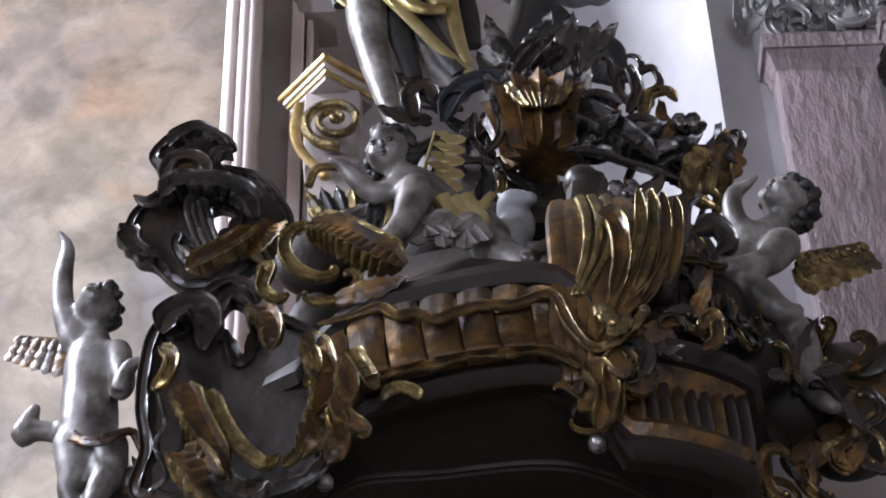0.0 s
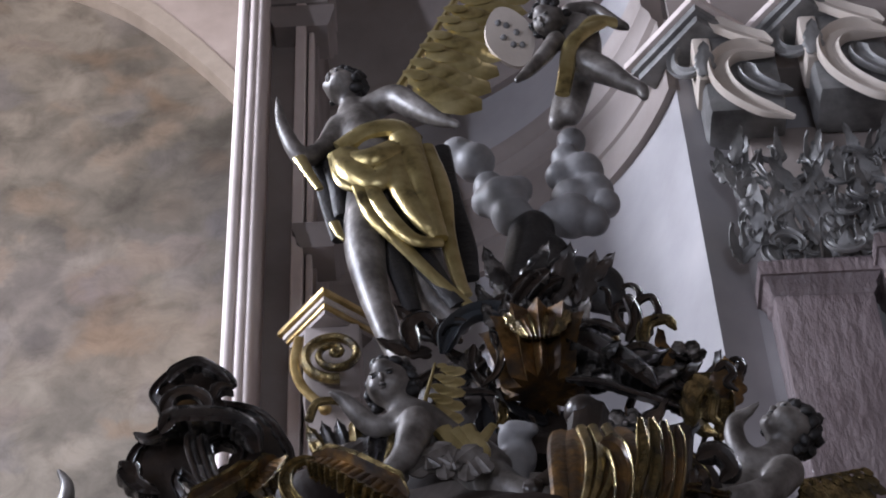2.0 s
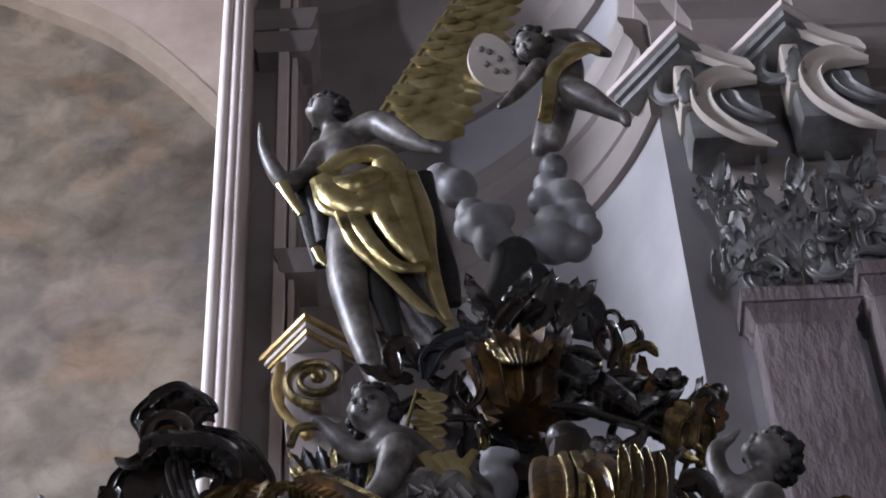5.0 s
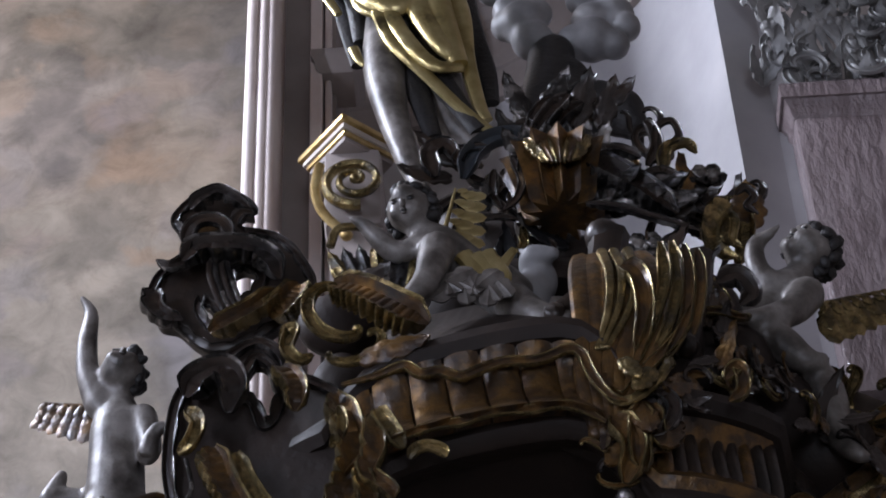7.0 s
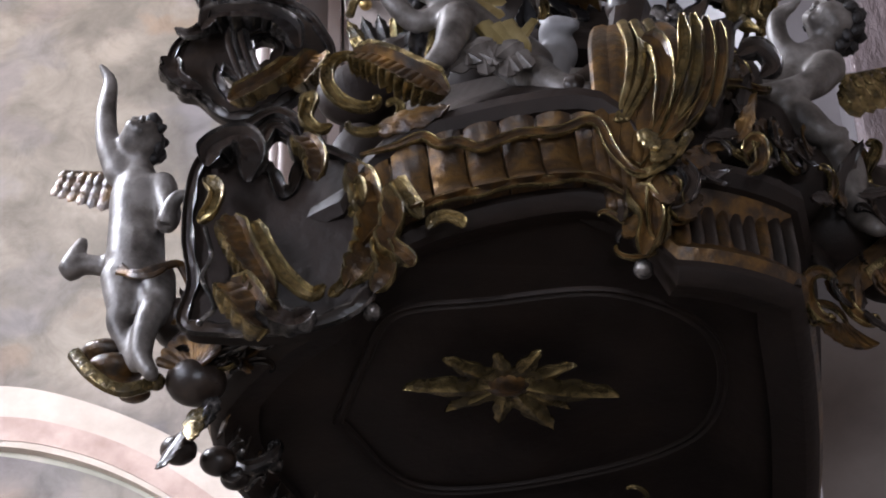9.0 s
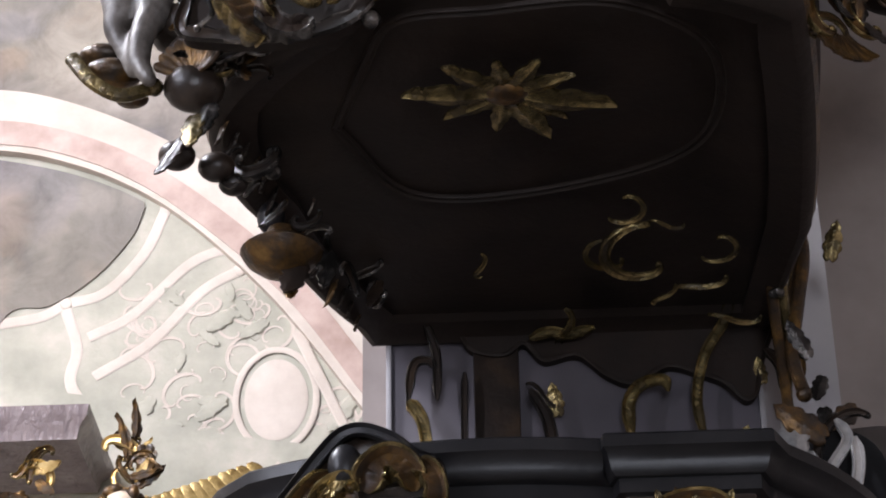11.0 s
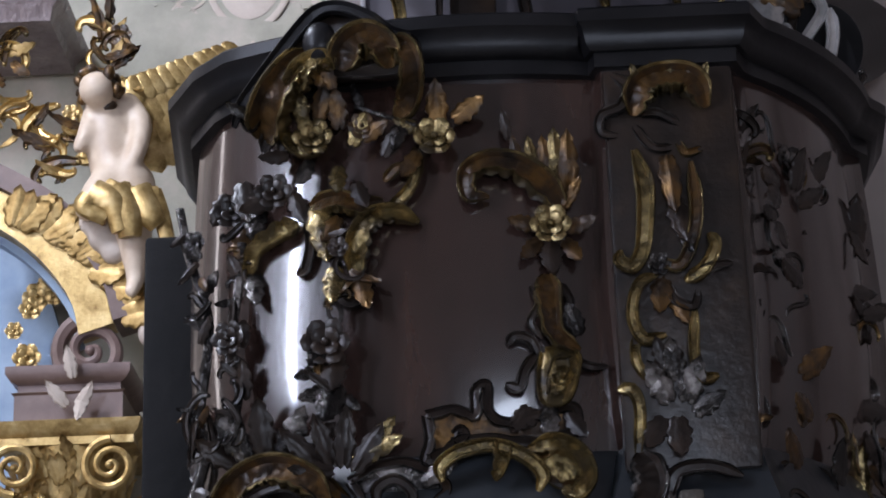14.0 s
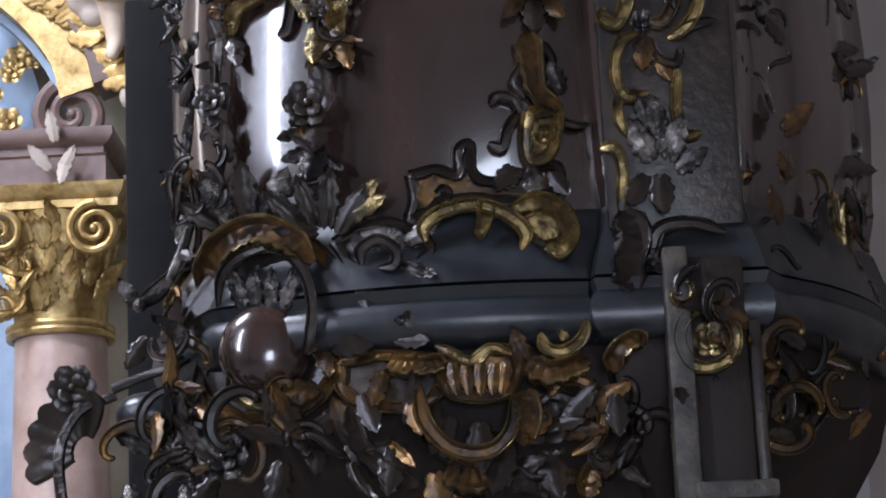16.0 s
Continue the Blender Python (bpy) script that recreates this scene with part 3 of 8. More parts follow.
def feather_wing(bm, root, tip, width, index, rows=4, per=9, lean=(0, 0, -1), seed=1):
    """A wing of overlapping feathers from root to tip, feathers hanging towards lean."""
    start = len(bm.faces)
    root, tip, lean = Vector(root), Vector(tip), Vector(lean).normalized()
    d = tip - root
    w = d.normalized().cross(lean).normalized()
    if w.y > 0:
        w = -w
    rnd = random.Random(seed)
    for j in range(rows):
        for i in range(per):
            s = (i + 0.4 + 0.2 * rnd.random()) / per
            base = root + d * s + lean * width * 0.17 * j + w * width * 0.05 * (rows - j)
            ln = width * (0.42 + 0.2 * j) * (1.15 - 0.4 * s)
            dirn = (lean + d.normalized() * (0.25 + 0.75 * s)).normalized()
            side = w.cross(dirn).normalized()
            m = Matrix((side, dirn, w)).transposed().to_4x4()
            ball(bm, base + dirn * ln * 0.45, ln * 0.55, (0.62, 1.0, 0.1), 8, m)
    n = 8
    tube(bm, [tuple(root + d * (i / n) - lean * 0.01) for i in range(n + 1)], [width * 0.09 * (1 - 0.6 * i / n) for i in range(n + 1)], 8)
    tint(bm, start, index)


# ---- pulpit basket ----
pulpit = thing("pulpit", "dark polished wooden pulpit with worn gilt carving on a pier", "pulpit")
PLAN = ([(-0.74, 6.2), (-0.79, 5.75), (-0.75, 5.32), (-0.67, 5.16)] + bulged((-0.6, 5.08), (0.25, 4.98), 0.075, 22) + [(0.25, 4.98), (0.265, 4.93)]
        + [(0.585, 4.93), (0.605, 4.99)] + bulged((0.63, 5.02), (0.93, 5.5), 0.04, 12) + [(0.93, 5.5), (0.98, 5.56), (1.0, 5.8), (1.0, 6.2)])


def basket_part(name, rows, material, label=""):
    bm = bmesh.new()
    extrude_profile(bm, PLAN, rows)
    return part(name, bm, material, pulpit, label)


basket_part("body", [(-0.03, 2.9), (-0.005, 3.0), (0.012, 3.25), (0.012, 3.45), (0.0, 3.7), (-0.01, 3.86)], POLISHED, "polished dark brown curved panels")
# dark board added over the corner face to cover its bright reflection
bm = bmesh.new()
box(bm, (0.272, 4.905, 2.85), (0.578, 4.99, 3.83), 0.012)
part("corner_panel", bm, DARKWOOD, pulpit)
basket_part("flare", [(-0.02, 2.74), (0.05, 2.745), (0.035, 2.79), (0.008, 2.85), (-0.012, 2.91), (-0.03, 2.93)], SLATE, "blue-grey flared foot of the panels")
basket_part("base_moulding", [(-0.05, 2.6), (0.03, 2.605), (0.06, 2.625), (0.072, 2.655), (0.066, 2.69), (0.045, 2.71), (0.05, 2.72), (0.058, 2.735), (0.03, 2.742), (-0.05, 2.742)], SLATE, "blue-grey rounded base moulding")
basket_part("frieze", [(-0.02, 3.84), (0.015, 3.845), (0.015, 3.9), (-0.02, 3.9)], EBONY)
basket_part("rim", [(-0.04, 3.878), (0.03, 3.882), (0.045, 3.895), (0.05, 3.91), (0.06, 3.935), (0.075, 3.945), (0.075, 3.975), (0.068, 3.982), (-0.3, 3.985)], EBONY, "black moulded rim with a worn edge")
basket_part("bowl", [(-0.62, 1.75), (-0.45, 1.85), (-0.3, 2.05), (-0.15, 2.25), (-0.04, 2.42), (0.0, 2.55), (-0.01, 2.61)], DARKMATTE, "dark carved underside")
# carving over the front panel: hood, shells and blossoms
b = pulpit
plate(b, [(-0.594, 4.988, 3.801), (-0.522, 4.950, 3.886), (-0.450, 4.921, 3.967), (-0.393, 4.902, 4.011), (-0.337, 4.886, 4.006), (-0.272, 4.871, 3.969), (-0.222, 4.862, 3.926), (-0.173, 4.855, 3.900), (-0.169, 4.854, 3.841), (-0.231, 4.863, 3.830), (-0.340, 4.886, 3.840), (-0.451, 4.921, 3.846), (-0.533, 4.955, 3.796), (-0.572, 4.973, 3.750)], [], 0.05, DARKWOOD, "hood", 0.012, DARKWOOD)
band(b, [(-0.615, 4.995, 3.761), (-0.590, 4.956, 3.799), (-0.532, 4.924, 3.867), (-0.461, 4.894, 3.947), (-0.405, 4.874, 3.998), (-0.349, 4.858, 4.002), (-0.281, 4.841, 3.967), (-0.227, 4.831, 3.921), (-0.177, 4.835, 3.915)], 0.016, 0.014, EBONY, n=40)
bm = bmesh.new()
ball(bm, (-0.394, 4.868, 3.916), 0.042, (1, 0.8, 1.25), 20)
part("knob", bm, EBONY, b, "glossy black knob")
band(b, [(-0.544, 5.007, 3.733), (-0.518, 4.912, 3.788), (-0.476, 4.895, 3.852), (-0.420, 4.886, 3.904)], 0.045, 0.03, BROWNGILT, frill=0.35, waves=7)
band(b, [(-0.462, 4.891, 3.797), (-0.439, 4.871, 3.847), (-0.391, 4.855, 3.866), (-0.364, 4.859, 3.838)], 0.03, 0.02, GILT, frill=0.4, waves=6)
band(b, [(-0.345, 4.863, 3.839), (-0.325, 4.846, 3.889), (-0.282, 4.836, 3.911), (-0.238, 4.828, 3.876), (-0.229, 4.838, 3.828)], 0.04, 0.03, BROWNGILT, frill=0.4, waves=8)
band(b, [(-0.228, 4.838, 3.894), (-0.190, 4.820, 3.870), (-0.173, 4.818, 3.810), (-0.187, 4.894, 3.764), (-0.220, 4.911, 3.725)], 0.026, 0.022, BROWNGILT, frill=0.4, waves=7)
band(b, [(-0.505, 4.918, 3.785), (-0.495, 4.975, 3.735), (-0.448, 4.957, 3.676), (-0.387, 4.949, 3.680)], 0.016, 0.014, GILT)
band(b, [(-0.545, 5.017, 3.701), (-0.527, 4.997, 3.740), (-0.498, 4.986, 3.708), (-0.511, 5.002, 3.664)], 0.018, 0.012, SILVER)
leaf(b, (-0.445, 4.967, 3.756), 0.085, 12, 0.5, 0.4, 0, GILT)
leaf(b, (-0.407, 4.955, 3.757), 0.085, -12, 0.5, 0.4, 0, BROWNGILT)
leaf(b, (-0.356, 4.940, 3.726), 0.09, 5, 0.5, 0.4, 0, BROWNGILT)
leaf(b, (-0.325, 4.932, 3.677), 0.08, -25, 0.5, 0.4, 0, GILT)
leaf(b, (-0.360, 4.941, 3.625), 0.08, 178, 0.5, 0.4, 0, GILT)
leaf(b, (-0.298, 4.925, 3.688), 0.07, -60, 0.5, 0.4, 0, BROWNGILT)
leaf(b, (-0.429, 4.962, 3.651), 0.075, 160, 0.5, 0.4, 0, SILVER)
leaf(b, (-0.484, 4.982, 3.750), 0.07, 50, 0.5, 0.4, 0, BROWNGILT)
leaf(b, (-0.556, 5.012, 3.766), 0.08, 40, 0.5, 0.4, 0, DARKWOOD)
leaf(b, (-0.576, 4.952, 3.770), 0.06, 60, 0.5, 0.4, 0, SILVER)
leaf(b, (-0.485, 4.982, 3.676), 0.07, 100, 0.5, 0.4, 0, DARKWOOD)
leaf(b, (-0.320, 4.930, 3.576), 0.08, 200, 0.5, 0.4, 0, DARKWOOD)
leaf(b, (-0.251, 4.916, 3.639), 0.07, -30, 0.5, 0.4, 0, DARKWOOD)
leaf(b, (-0.365, 4.869, 3.798), 0.06, 20, 0.5, 0.4, 0, BROWNGILT)
leaf(b, (-0.400, 4.879, 3.811), 0.055, -20, 0.5, 0.4, 0, BROWNGILT)
flower(b, (-0.421, 4.949, 3.706), 0.085, GILT)
flower(b, (-0.301, 4.926, 3.718), 0.06, BROWNGILT)
flower(b, (-0.130, 4.901, 3.673), 0.085, GILT)
leaf(b, (-0.121, 4.910, 3.717), 0.1, 2, 0.5, 0.3, 0, BROWNGILT)
leaf(b, (-0.082, 4.908, 3.722), 0.085, -58, 0.55, 0.3, 0, BROWNGILT)
leaf(b, (-0.163, 4.914, 3.699), 0.07, 70, 0.5, 0.3, 0, GILT)
leaf(b, (-0.171, 4.914, 3.642), 0.08, 150, 0.5, 0.3, 0, BROWNGILT)
ribbon(b, [(-0.317, 4.930, 3.776), (-0.278, 4.911, 3.751), (-0.235, 4.903, 3.731), (-0.176, 4.905, 3.709)], 0.006, 0.005, SILVER)
leaf(b, (-0.206, 4.909, 3.721), 0.085, 165, 0.45, 0.2, 0, SILVER)
leaf(b, (-0.303, 4.926, 3.774), 0.06, 20, 0.4, 0.2, 0, SILVER)
band(b, [(-0.256, 4.946, 3.501), (-0.194, 4.925, 3.554), (-0.170, 4.922, 3.616), (-0.182, 4.935, 3.665)], 0.014, 0.01, GILT)
band(b, [(-0.254, 4.946, 3.586), (-0.219, 4.928, 3.611), (-0.193, 4.937, 3.594)], 0.012, 0.01, BROWNGILT)
band(b, [(-0.325, 4.951, 3.349), (-0.323, 4.939, 3.430), (-0.288, 4.931, 3.489), (-0.228, 4.920, 3.497), (-0.173, 4.925, 3.471)], 0.026, 0.016, GILT, frill=0.45, waves=8)
band(b, [(-0.432, 4.982, 3.543), (-0.362, 4.949, 3.545), (-0.308, 4.935, 3.520), (-0.255, 4.936, 3.532)], 0.024, 0.018, BROWNGILT, frill=0.4, waves=8)
leaf(b, (-0.411, 4.975, 3.540), 0.16, 188, 0.42, 0.25, 0, GILT)
band(b, [(-0.443, 4.996, 3.549), (-0.432, 4.980, 3.457), (-0.444, 4.984, 3.391), (-0.467, 5.004, 3.382)], 0.012, 0.01, SILVER)
leaf(b, (-0.378, 4.975, 3.481), 0.12, 200, 0.35, 0.2, 0, SILVER)
band(b, [(-0.379, 4.975, 3.389), (-0.376, 4.963, 3.322), (-0.342, 4.953, 3.287), (-0.297, 4.955, 3.302)], 0.012, 0.012, SILVER)
band(b, [(-0.460, 4.992, 3.505), (-0.514, 5.002, 3.483), (-0.568, 5.025, 3.451), (-0.589, 5.047, 3.385)], 0.022, 0.014, GILT, frill=0.3, waves=5)
leaf(b, (-0.602, 5.056, 3.638), 0.12, 190, 0.5, 0.35, 0, DARKWOOD)
leaf(b, (-0.642, 5.102, 3.628), 0.1, 160, 0.5, 0.35, 0, DARKWOOD)
leaf(b, (-0.515, 5.014, 3.588), 0.1, 120, 0.5, 0.35, 0, DARKWOOD)
leaf(b, (-0.558, 5.032, 3.568), 0.1, 170, 0.5, 0.35, 0, SILVER)
leaf(b, (-0.473, 4.997, 3.580), 0.09, 200, 0.5, 0.35, 0, DARKWOOD)
leaf(b, (-0.572, 5.039, 3.399), 0.09, 185, 0.5, 0.35, 0, SILVER)
leaf(b, (-0.363, 4.961, 3.504), 0.08, 150, 0.5, 0.35, 0, BROWNGILT)
leaf(b, (-0.601, 5.056, 3.521), 0.09, 175, 0.5, 0.35, 0, BROWNGILT)
flower(b, (-0.521, 5.006, 3.593), 0.08, DARKWOOD)
flower(b, (-0.629, 5.079, 3.575), 0.08, DARKWOOD)
# garland on the other edge of the panel
band(b, [(-0.007, 4.918, 3.525), (-0.055, 4.905, 3.526), (-0.057, 4.905, 3.583), (-0.006, 4.906, 3.610), (0.060, 4.909, 3.598), (0.121, 4.916, 3.551), (0.167, 4.934, 3.492)], 0.012, 0.034, BROWNGILT, frill=0.45, waves=9, n=40)
leaf(b, (0.066, 4.917, 3.597), 0.075, 12, 0.36, 0.25, 0, BROWNGILT)
leaf(b, (0.099, 4.920, 3.589), 0.08, 8, 0.36, 0.25, 0, GILT)
leaf(b, (0.131, 4.924, 3.568), 0.1, 6, 0.36, 0.25, 0, BROWNGILT)
leaf(b, (0.153, 4.927, 3.561), 0.125, 2, 0.36, 0.25, 0, GILT)
leaf(b, (0.176, 4.931, 3.540), 0.14, -2, 0.36, 0.25, 0, BROWNGILT)
leaf(b, (0.168, 4.929, 3.497), 0.08, -30, 0.36, 0.25, 0, BROWNGILT)
leaf(b, (0.043, 4.915, 3.669), 0.07, 10, 0.36, 0.25, 0, DARKWOOD)
flower(b, (0.132, 4.909, 3.445), 0.085, GILT)
leaf(b, (0.100, 4.925, 3.450), 0.07, 80, 0.55, 0.35, 0, BROWNGILT)
leaf(b, (0.172, 4.935, 3.443), 0.07, -75, 0.55, 0.35, 0, BROWNGILT)
leaf(b, (0.105, 4.926, 3.415), 0.07, 140, 0.55, 0.35, 0, BROWNGILT)
leaf(b, (0.164, 4.934, 3.415), 0.07, -150, 0.55, 0.35, 0, BROWNGILT)
leaf(b, (0.130, 4.929, 3.408), 0.09, 182, 0.55, 0.35, 0, DARKWOOD)
band(b, [(0.120, 4.928, 3.331), (0.123, 4.916, 3.251), (0.133, 4.917, 3.183), (0.186, 4.938, 3.147)], 0.03, 0.014, BROWNGILT, frill=0.3, waves=6)
band(b, [(0.080, 4.933, 3.307), (0.098, 4.923, 3.261), (0.076, 4.921, 3.214), (0.100, 4.935, 3.177)], 0.01, 0.008, DARKWOOD)
band(b, [(0.146, 4.941, 3.314), (0.169, 4.933, 3.262), (0.154, 4.942, 3.218)], 0.01, 0.008, DARKWOOD)
leaf(b, (0.186, 4.947, 3.191), 0.075, 20, 0.6, 0.3, 0, SILVER)
band(b, [(0.021, 4.929, 3.164), (0.040, 4.918, 3.179), (0.074, 4.921, 3.170), (0.092, 4.934, 3.136)], 0.012, 0.01, SILVER)
band(b, [(0.012, 4.928, 3.070), (0.044, 4.918, 3.058), (0.058, 4.919, 3.099), (0.086, 4.934, 3.143)], 0.012, 0.012, DARKWOOD)
plate(b, [(0.105, 4.926, 3.140), (0.172, 4.935, 3.136), (0.167, 4.934, 3.079), (0.145, 4.931, 3.032), (0.103, 4.925, 3.028), (0.096, 4.925, 3.079)], [[(0.131, 4.929, 3.092), (0.148, 4.931, 3.095), (0.154, 4.932, 3.082), (0.136, 4.930, 3.076)]], 0.02, GILT, "shell", 0.012, GILT)
band(b, [(0.169, 4.944, 3.122), (0.213, 4.941, 3.106), (0.249, 4.959, 3.113)], 0.012, 0.006, DARKWOOD)
leaf(b, (0.061, 4.931, 3.016), 0.08, 150, 0.5, 0.4, 0, DARKWOOD)
leaf(b, (0.112, 4.937, 3.015), 0.09, 175, 0.5, 0.4, 0, SILVER)
leaf(b, (0.150, 4.942, 3.002), 0.08, -150, 0.5, 0.4, 0, DARKWOOD)
leaf(b, (0.086, 4.934, 3.002), 0.08, 120, 0.5, 0.4, 0, DARKWOOD)
# foot of the panel
plate(b, [(-0.170, 4.939, 3.007), (-0.105, 4.934, 3.017), (-0.062, 4.932, 3.001), (-0.058, 4.932, 3.058), (-0.029, 4.932, 3.070), (-0.026, 4.932, 3.006), (0.015, 4.933, 2.981), (0.080, 4.938, 2.997), (0.164, 4.949, 3.016), (0.164, 4.949, 2.963), (0.096, 4.940, 2.934), (0.020, 4.934, 2.936), (-0.082, 4.933, 2.942), (-0.145, 4.937, 2.909), (-0.176, 4.940, 2.902), (-0.165, 4.939, 2.947)], [[(-0.107, 4.934, 2.957), (-0.094, 4.933, 2.969), (-0.084, 4.933, 2.956), (-0.098, 4.934, 2.946)]], 0.03, BROWNGILT, "plate", 0.011, DARKWOOD)
band(b, [(-0.138, 4.906, 2.843), (-0.140, 4.894, 2.876), (-0.095, 4.892, 2.908), (-0.019, 4.890, 2.918), (0.049, 4.893, 2.890), (0.086, 4.897, 2.850), (0.075, 4.908, 2.814)], 0.014, 0.016, GILT, n=36)
band(b, [(0.004, 4.903, 2.931), (-0.003, 4.891, 2.882), (-0.019, 4.902, 2.840)], 0.02, 0.01, GILT, frill=0.3, waves=4)
band(b, [(0.057, 4.906, 2.910), (0.118, 4.900, 2.923), (0.172, 4.908, 2.897), (0.190, 4.912, 2.845), (0.163, 4.907, 2.806), (0.128, 4.914, 2.816)], 0.02, 0.016, GILT, frill=0.4, waves=9, n=36)
plate(b, [(0.075, 4.923, 2.894), (0.127, 4.928, 2.913), (0.167, 4.934, 2.887), (0.171, 4.935, 2.847), (0.135, 4.929, 2.828), (0.098, 4.925, 2.848)], [], 0.02, GILT, "shell", 0.008, BROWNGILT)
plate(b, [(-0.350, 4.972, 2.868), (-0.284, 4.957, 2.900), (-0.206, 4.944, 2.899), (-0.131, 4.936, 2.847), (-0.145, 4.937, 2.809), (-0.191, 4.942, 2.773), (-0.262, 4.953, 2.766), (-0.313, 4.963, 2.811)], [], 0.025, SILVER, "leaf_plate", 0.01, SILVER)
band(b, [(-0.285, 4.932, 2.802), (-0.283, 4.920, 2.838), (-0.244, 4.913, 2.854), (-0.207, 4.907, 2.824), (-0.214, 4.908, 2.792), (-0.247, 4.925, 2.792)], 0.014, 0.01, SILVER)
leaf(b, (-0.334, 4.953, 2.915), 0.12, -70, 0.38, 0.35, 0, GILT)
leaf(b, (-0.308, 4.947, 2.932), 0.1, -45, 0.38, 0.35, 0, GILT)
leaf(b, (-0.387, 4.968, 2.908), 0.12, 20, 0.38, 0.35, 0, DARKWOOD)
leaf(b, (-0.414, 4.976, 2.912), 0.12, 50, 0.38, 0.35, 0, DARKWOOD)
leaf(b, (-0.361, 4.960, 2.905), 0.13, -5, 0.38, 0.35, 0, DARKWOOD)
leaf(b, (-0.335, 4.954, 2.889), 0.12, -35, 0.38, 0.35, 0, DARKWOOD)
leaf(b, (-0.388, 4.968, 2.895), 0.1, 90, 0.38, 0.35, 0, DARKWOOD)
leaf(b, (-0.181, 4.925, 2.847), 0.1, -60, 0.38, 0.35, 0, SILVER)
leaf(b, (-0.209, 4.929, 2.797), 0.1, -110, 0.38, 0.35, 0, SILVER)
leaf(b, (-0.287, 4.943, 2.778), 0.1, 190, 0.38, 0.35, 0, DARKWOOD)
# the arch and boss at the lower corner
plate(b, [(-0.743, 5.090, 2.769), (-0.708, 5.228, 2.881), (-0.638, 5.115, 2.918), (-0.550, 5.048, 2.937), (-0.455, 5.010, 2.916), (-0.390, 4.988, 2.861), (-0.340, 4.974, 2.788), (-0.330, 4.972, 2.696), (-0.346, 4.976, 2.593), (-0.388, 4.988, 2.520), (-0.481, 5.019, 2.479), (-0.588, 5.065, 2.492), (-0.661, 5.142, 2.561), (-0.713, 5.238, 2.663), (-0.718, 5.090, 2.701)], [], 0.03, DARKWOOD, "backing", 0.014, BROWNGILT)
band(b, [(-0.663, 5.101, 2.781), (-0.639, 5.064, 2.858), (-0.586, 5.006, 2.895), (-0.517, 4.974, 2.906), (-0.444, 4.946, 2.872), (-0.394, 4.941, 2.816)], 0.034, 0.03, BROWNGILT, frill=0.4, waves=12, n=44)
band(b, [(-0.625, 5.041, 2.745), (-0.612, 5.015, 2.812), (-0.564, 4.976, 2.846), (-0.489, 4.944, 2.857), (-0.424, 4.920, 2.806), (-0.398, 4.911, 2.718), (-0.406, 4.913, 2.635), (-0.418, 4.929, 2.607)], 0.012, 0.012, SILVER, n=40)
bm = bmesh.new()
ball(bm, (-0.515, 4.994, 2.629), 0.105, (1, 0.6, 1), 32)
part("boss", bm, POLISHED, b, "polished convex brown boss")
leaf(b, (-0.563, 5.006, 2.734), 0.09, 15, 0.4, 0.3, 0, SILVER)
leaf(b, (-0.529, 4.991, 2.729), 0.09, 5, 0.4, 0.3, 0, SILVER)
leaf(b, (-0.496, 4.977, 2.725), 0.09, -5, 0.4, 0.3, 0, SILVER)
leaf(b, (-0.463, 4.964, 2.720), 0.09, -15, 0.4, 0.3, 0, SILVER)
band(b, [(-0.600, 5.011, 2.548), (-0.577, 4.983, 2.574), (-0.564, 4.977, 2.520), (-0.511, 4.953, 2.501), (-0.501, 4.960, 2.534)], 0.016, 0.012, GILT)
band(b, [(-0.503, 4.970, 2.504), (-0.485, 4.952, 2.531), (-0.498, 4.957, 2.456), (-0.506, 4.971, 2.408)], 0.014, 0.01, SILVER)
band(b, [(-0.700, 5.184, 2.571), (-0.676, 5.127, 2.513), (-0.626, 5.057, 2.469), (-0.597, 5.034, 2.481)], 0.02, 0.016, BROWNGILT)
band(b, [(-0.742, 5.031, 2.670), (-0.726, 5.019, 2.726), (-0.704, 5.168, 2.777), (-0.662, 5.083, 2.710), (-0.663, 5.087, 2.631), (-0.696, 5.152, 2.572), (-0.729, 5.228, 2.551)], 0.018, 0.014, SILVER, n=36)
band(b, [(-0.751, 5.041, 2.587), (-0.724, 5.029, 2.531), (-0.698, 5.164, 2.517), (-0.690, 5.156, 2.565)], 0.014, 0.014, SILVER)
band(b, [(-0.714, 5.204, 2.724), (-0.704, 5.176, 2.670), (-0.723, 5.029, 2.609), (-0.732, 5.041, 2.560)], 0.012, 0.01, SILVER)
leaf(b, (-0.589, 5.047, 2.953), 0.12, 35, 0.5, 0.4, 0, SILVER)
leaf(b, (-0.548, 5.027, 2.959), 0.12, 5, 0.5, 0.4, 0, DARKWOOD)
leaf(b, (-0.507, 5.010, 2.946), 0.12, -30, 0.5, 0.4, 0, SILVER)
leaf(b, (-0.467, 4.995, 2.926), 0.12, -50, 0.5, 0.4, 0, DARKWOOD)
leaf(b, (-0.627, 5.086, 2.951), 0.1, 60, 0.5, 0.4, 0, DARKWOOD)
leaf(b, (-0.393, 4.970, 2.698), 0.1, 170, 0.5, 0.4, 0, BROWNGILT)
leaf(b, (-0.382, 4.966, 2.645), 0.1, 190, 0.5, 0.4, 0, BROWNGILT)
leaf(b, (-0.399, 4.971, 2.531), 0.11, 100, 0.5, 0.4, 0, BROWNGILT)
leaf(b, (-0.361, 4.961, 2.476), 0.1, 150, 0.5, 0.4, 0, DARKWOOD)
leaf(b, (-0.439, 4.985, 2.471), 0.1, 190, 0.5, 0.4, 0, DARKWOOD)
leaf(b, (-0.573, 5.039, 2.435), 0.1, 150, 0.5, 0.4, 0, SILVER)
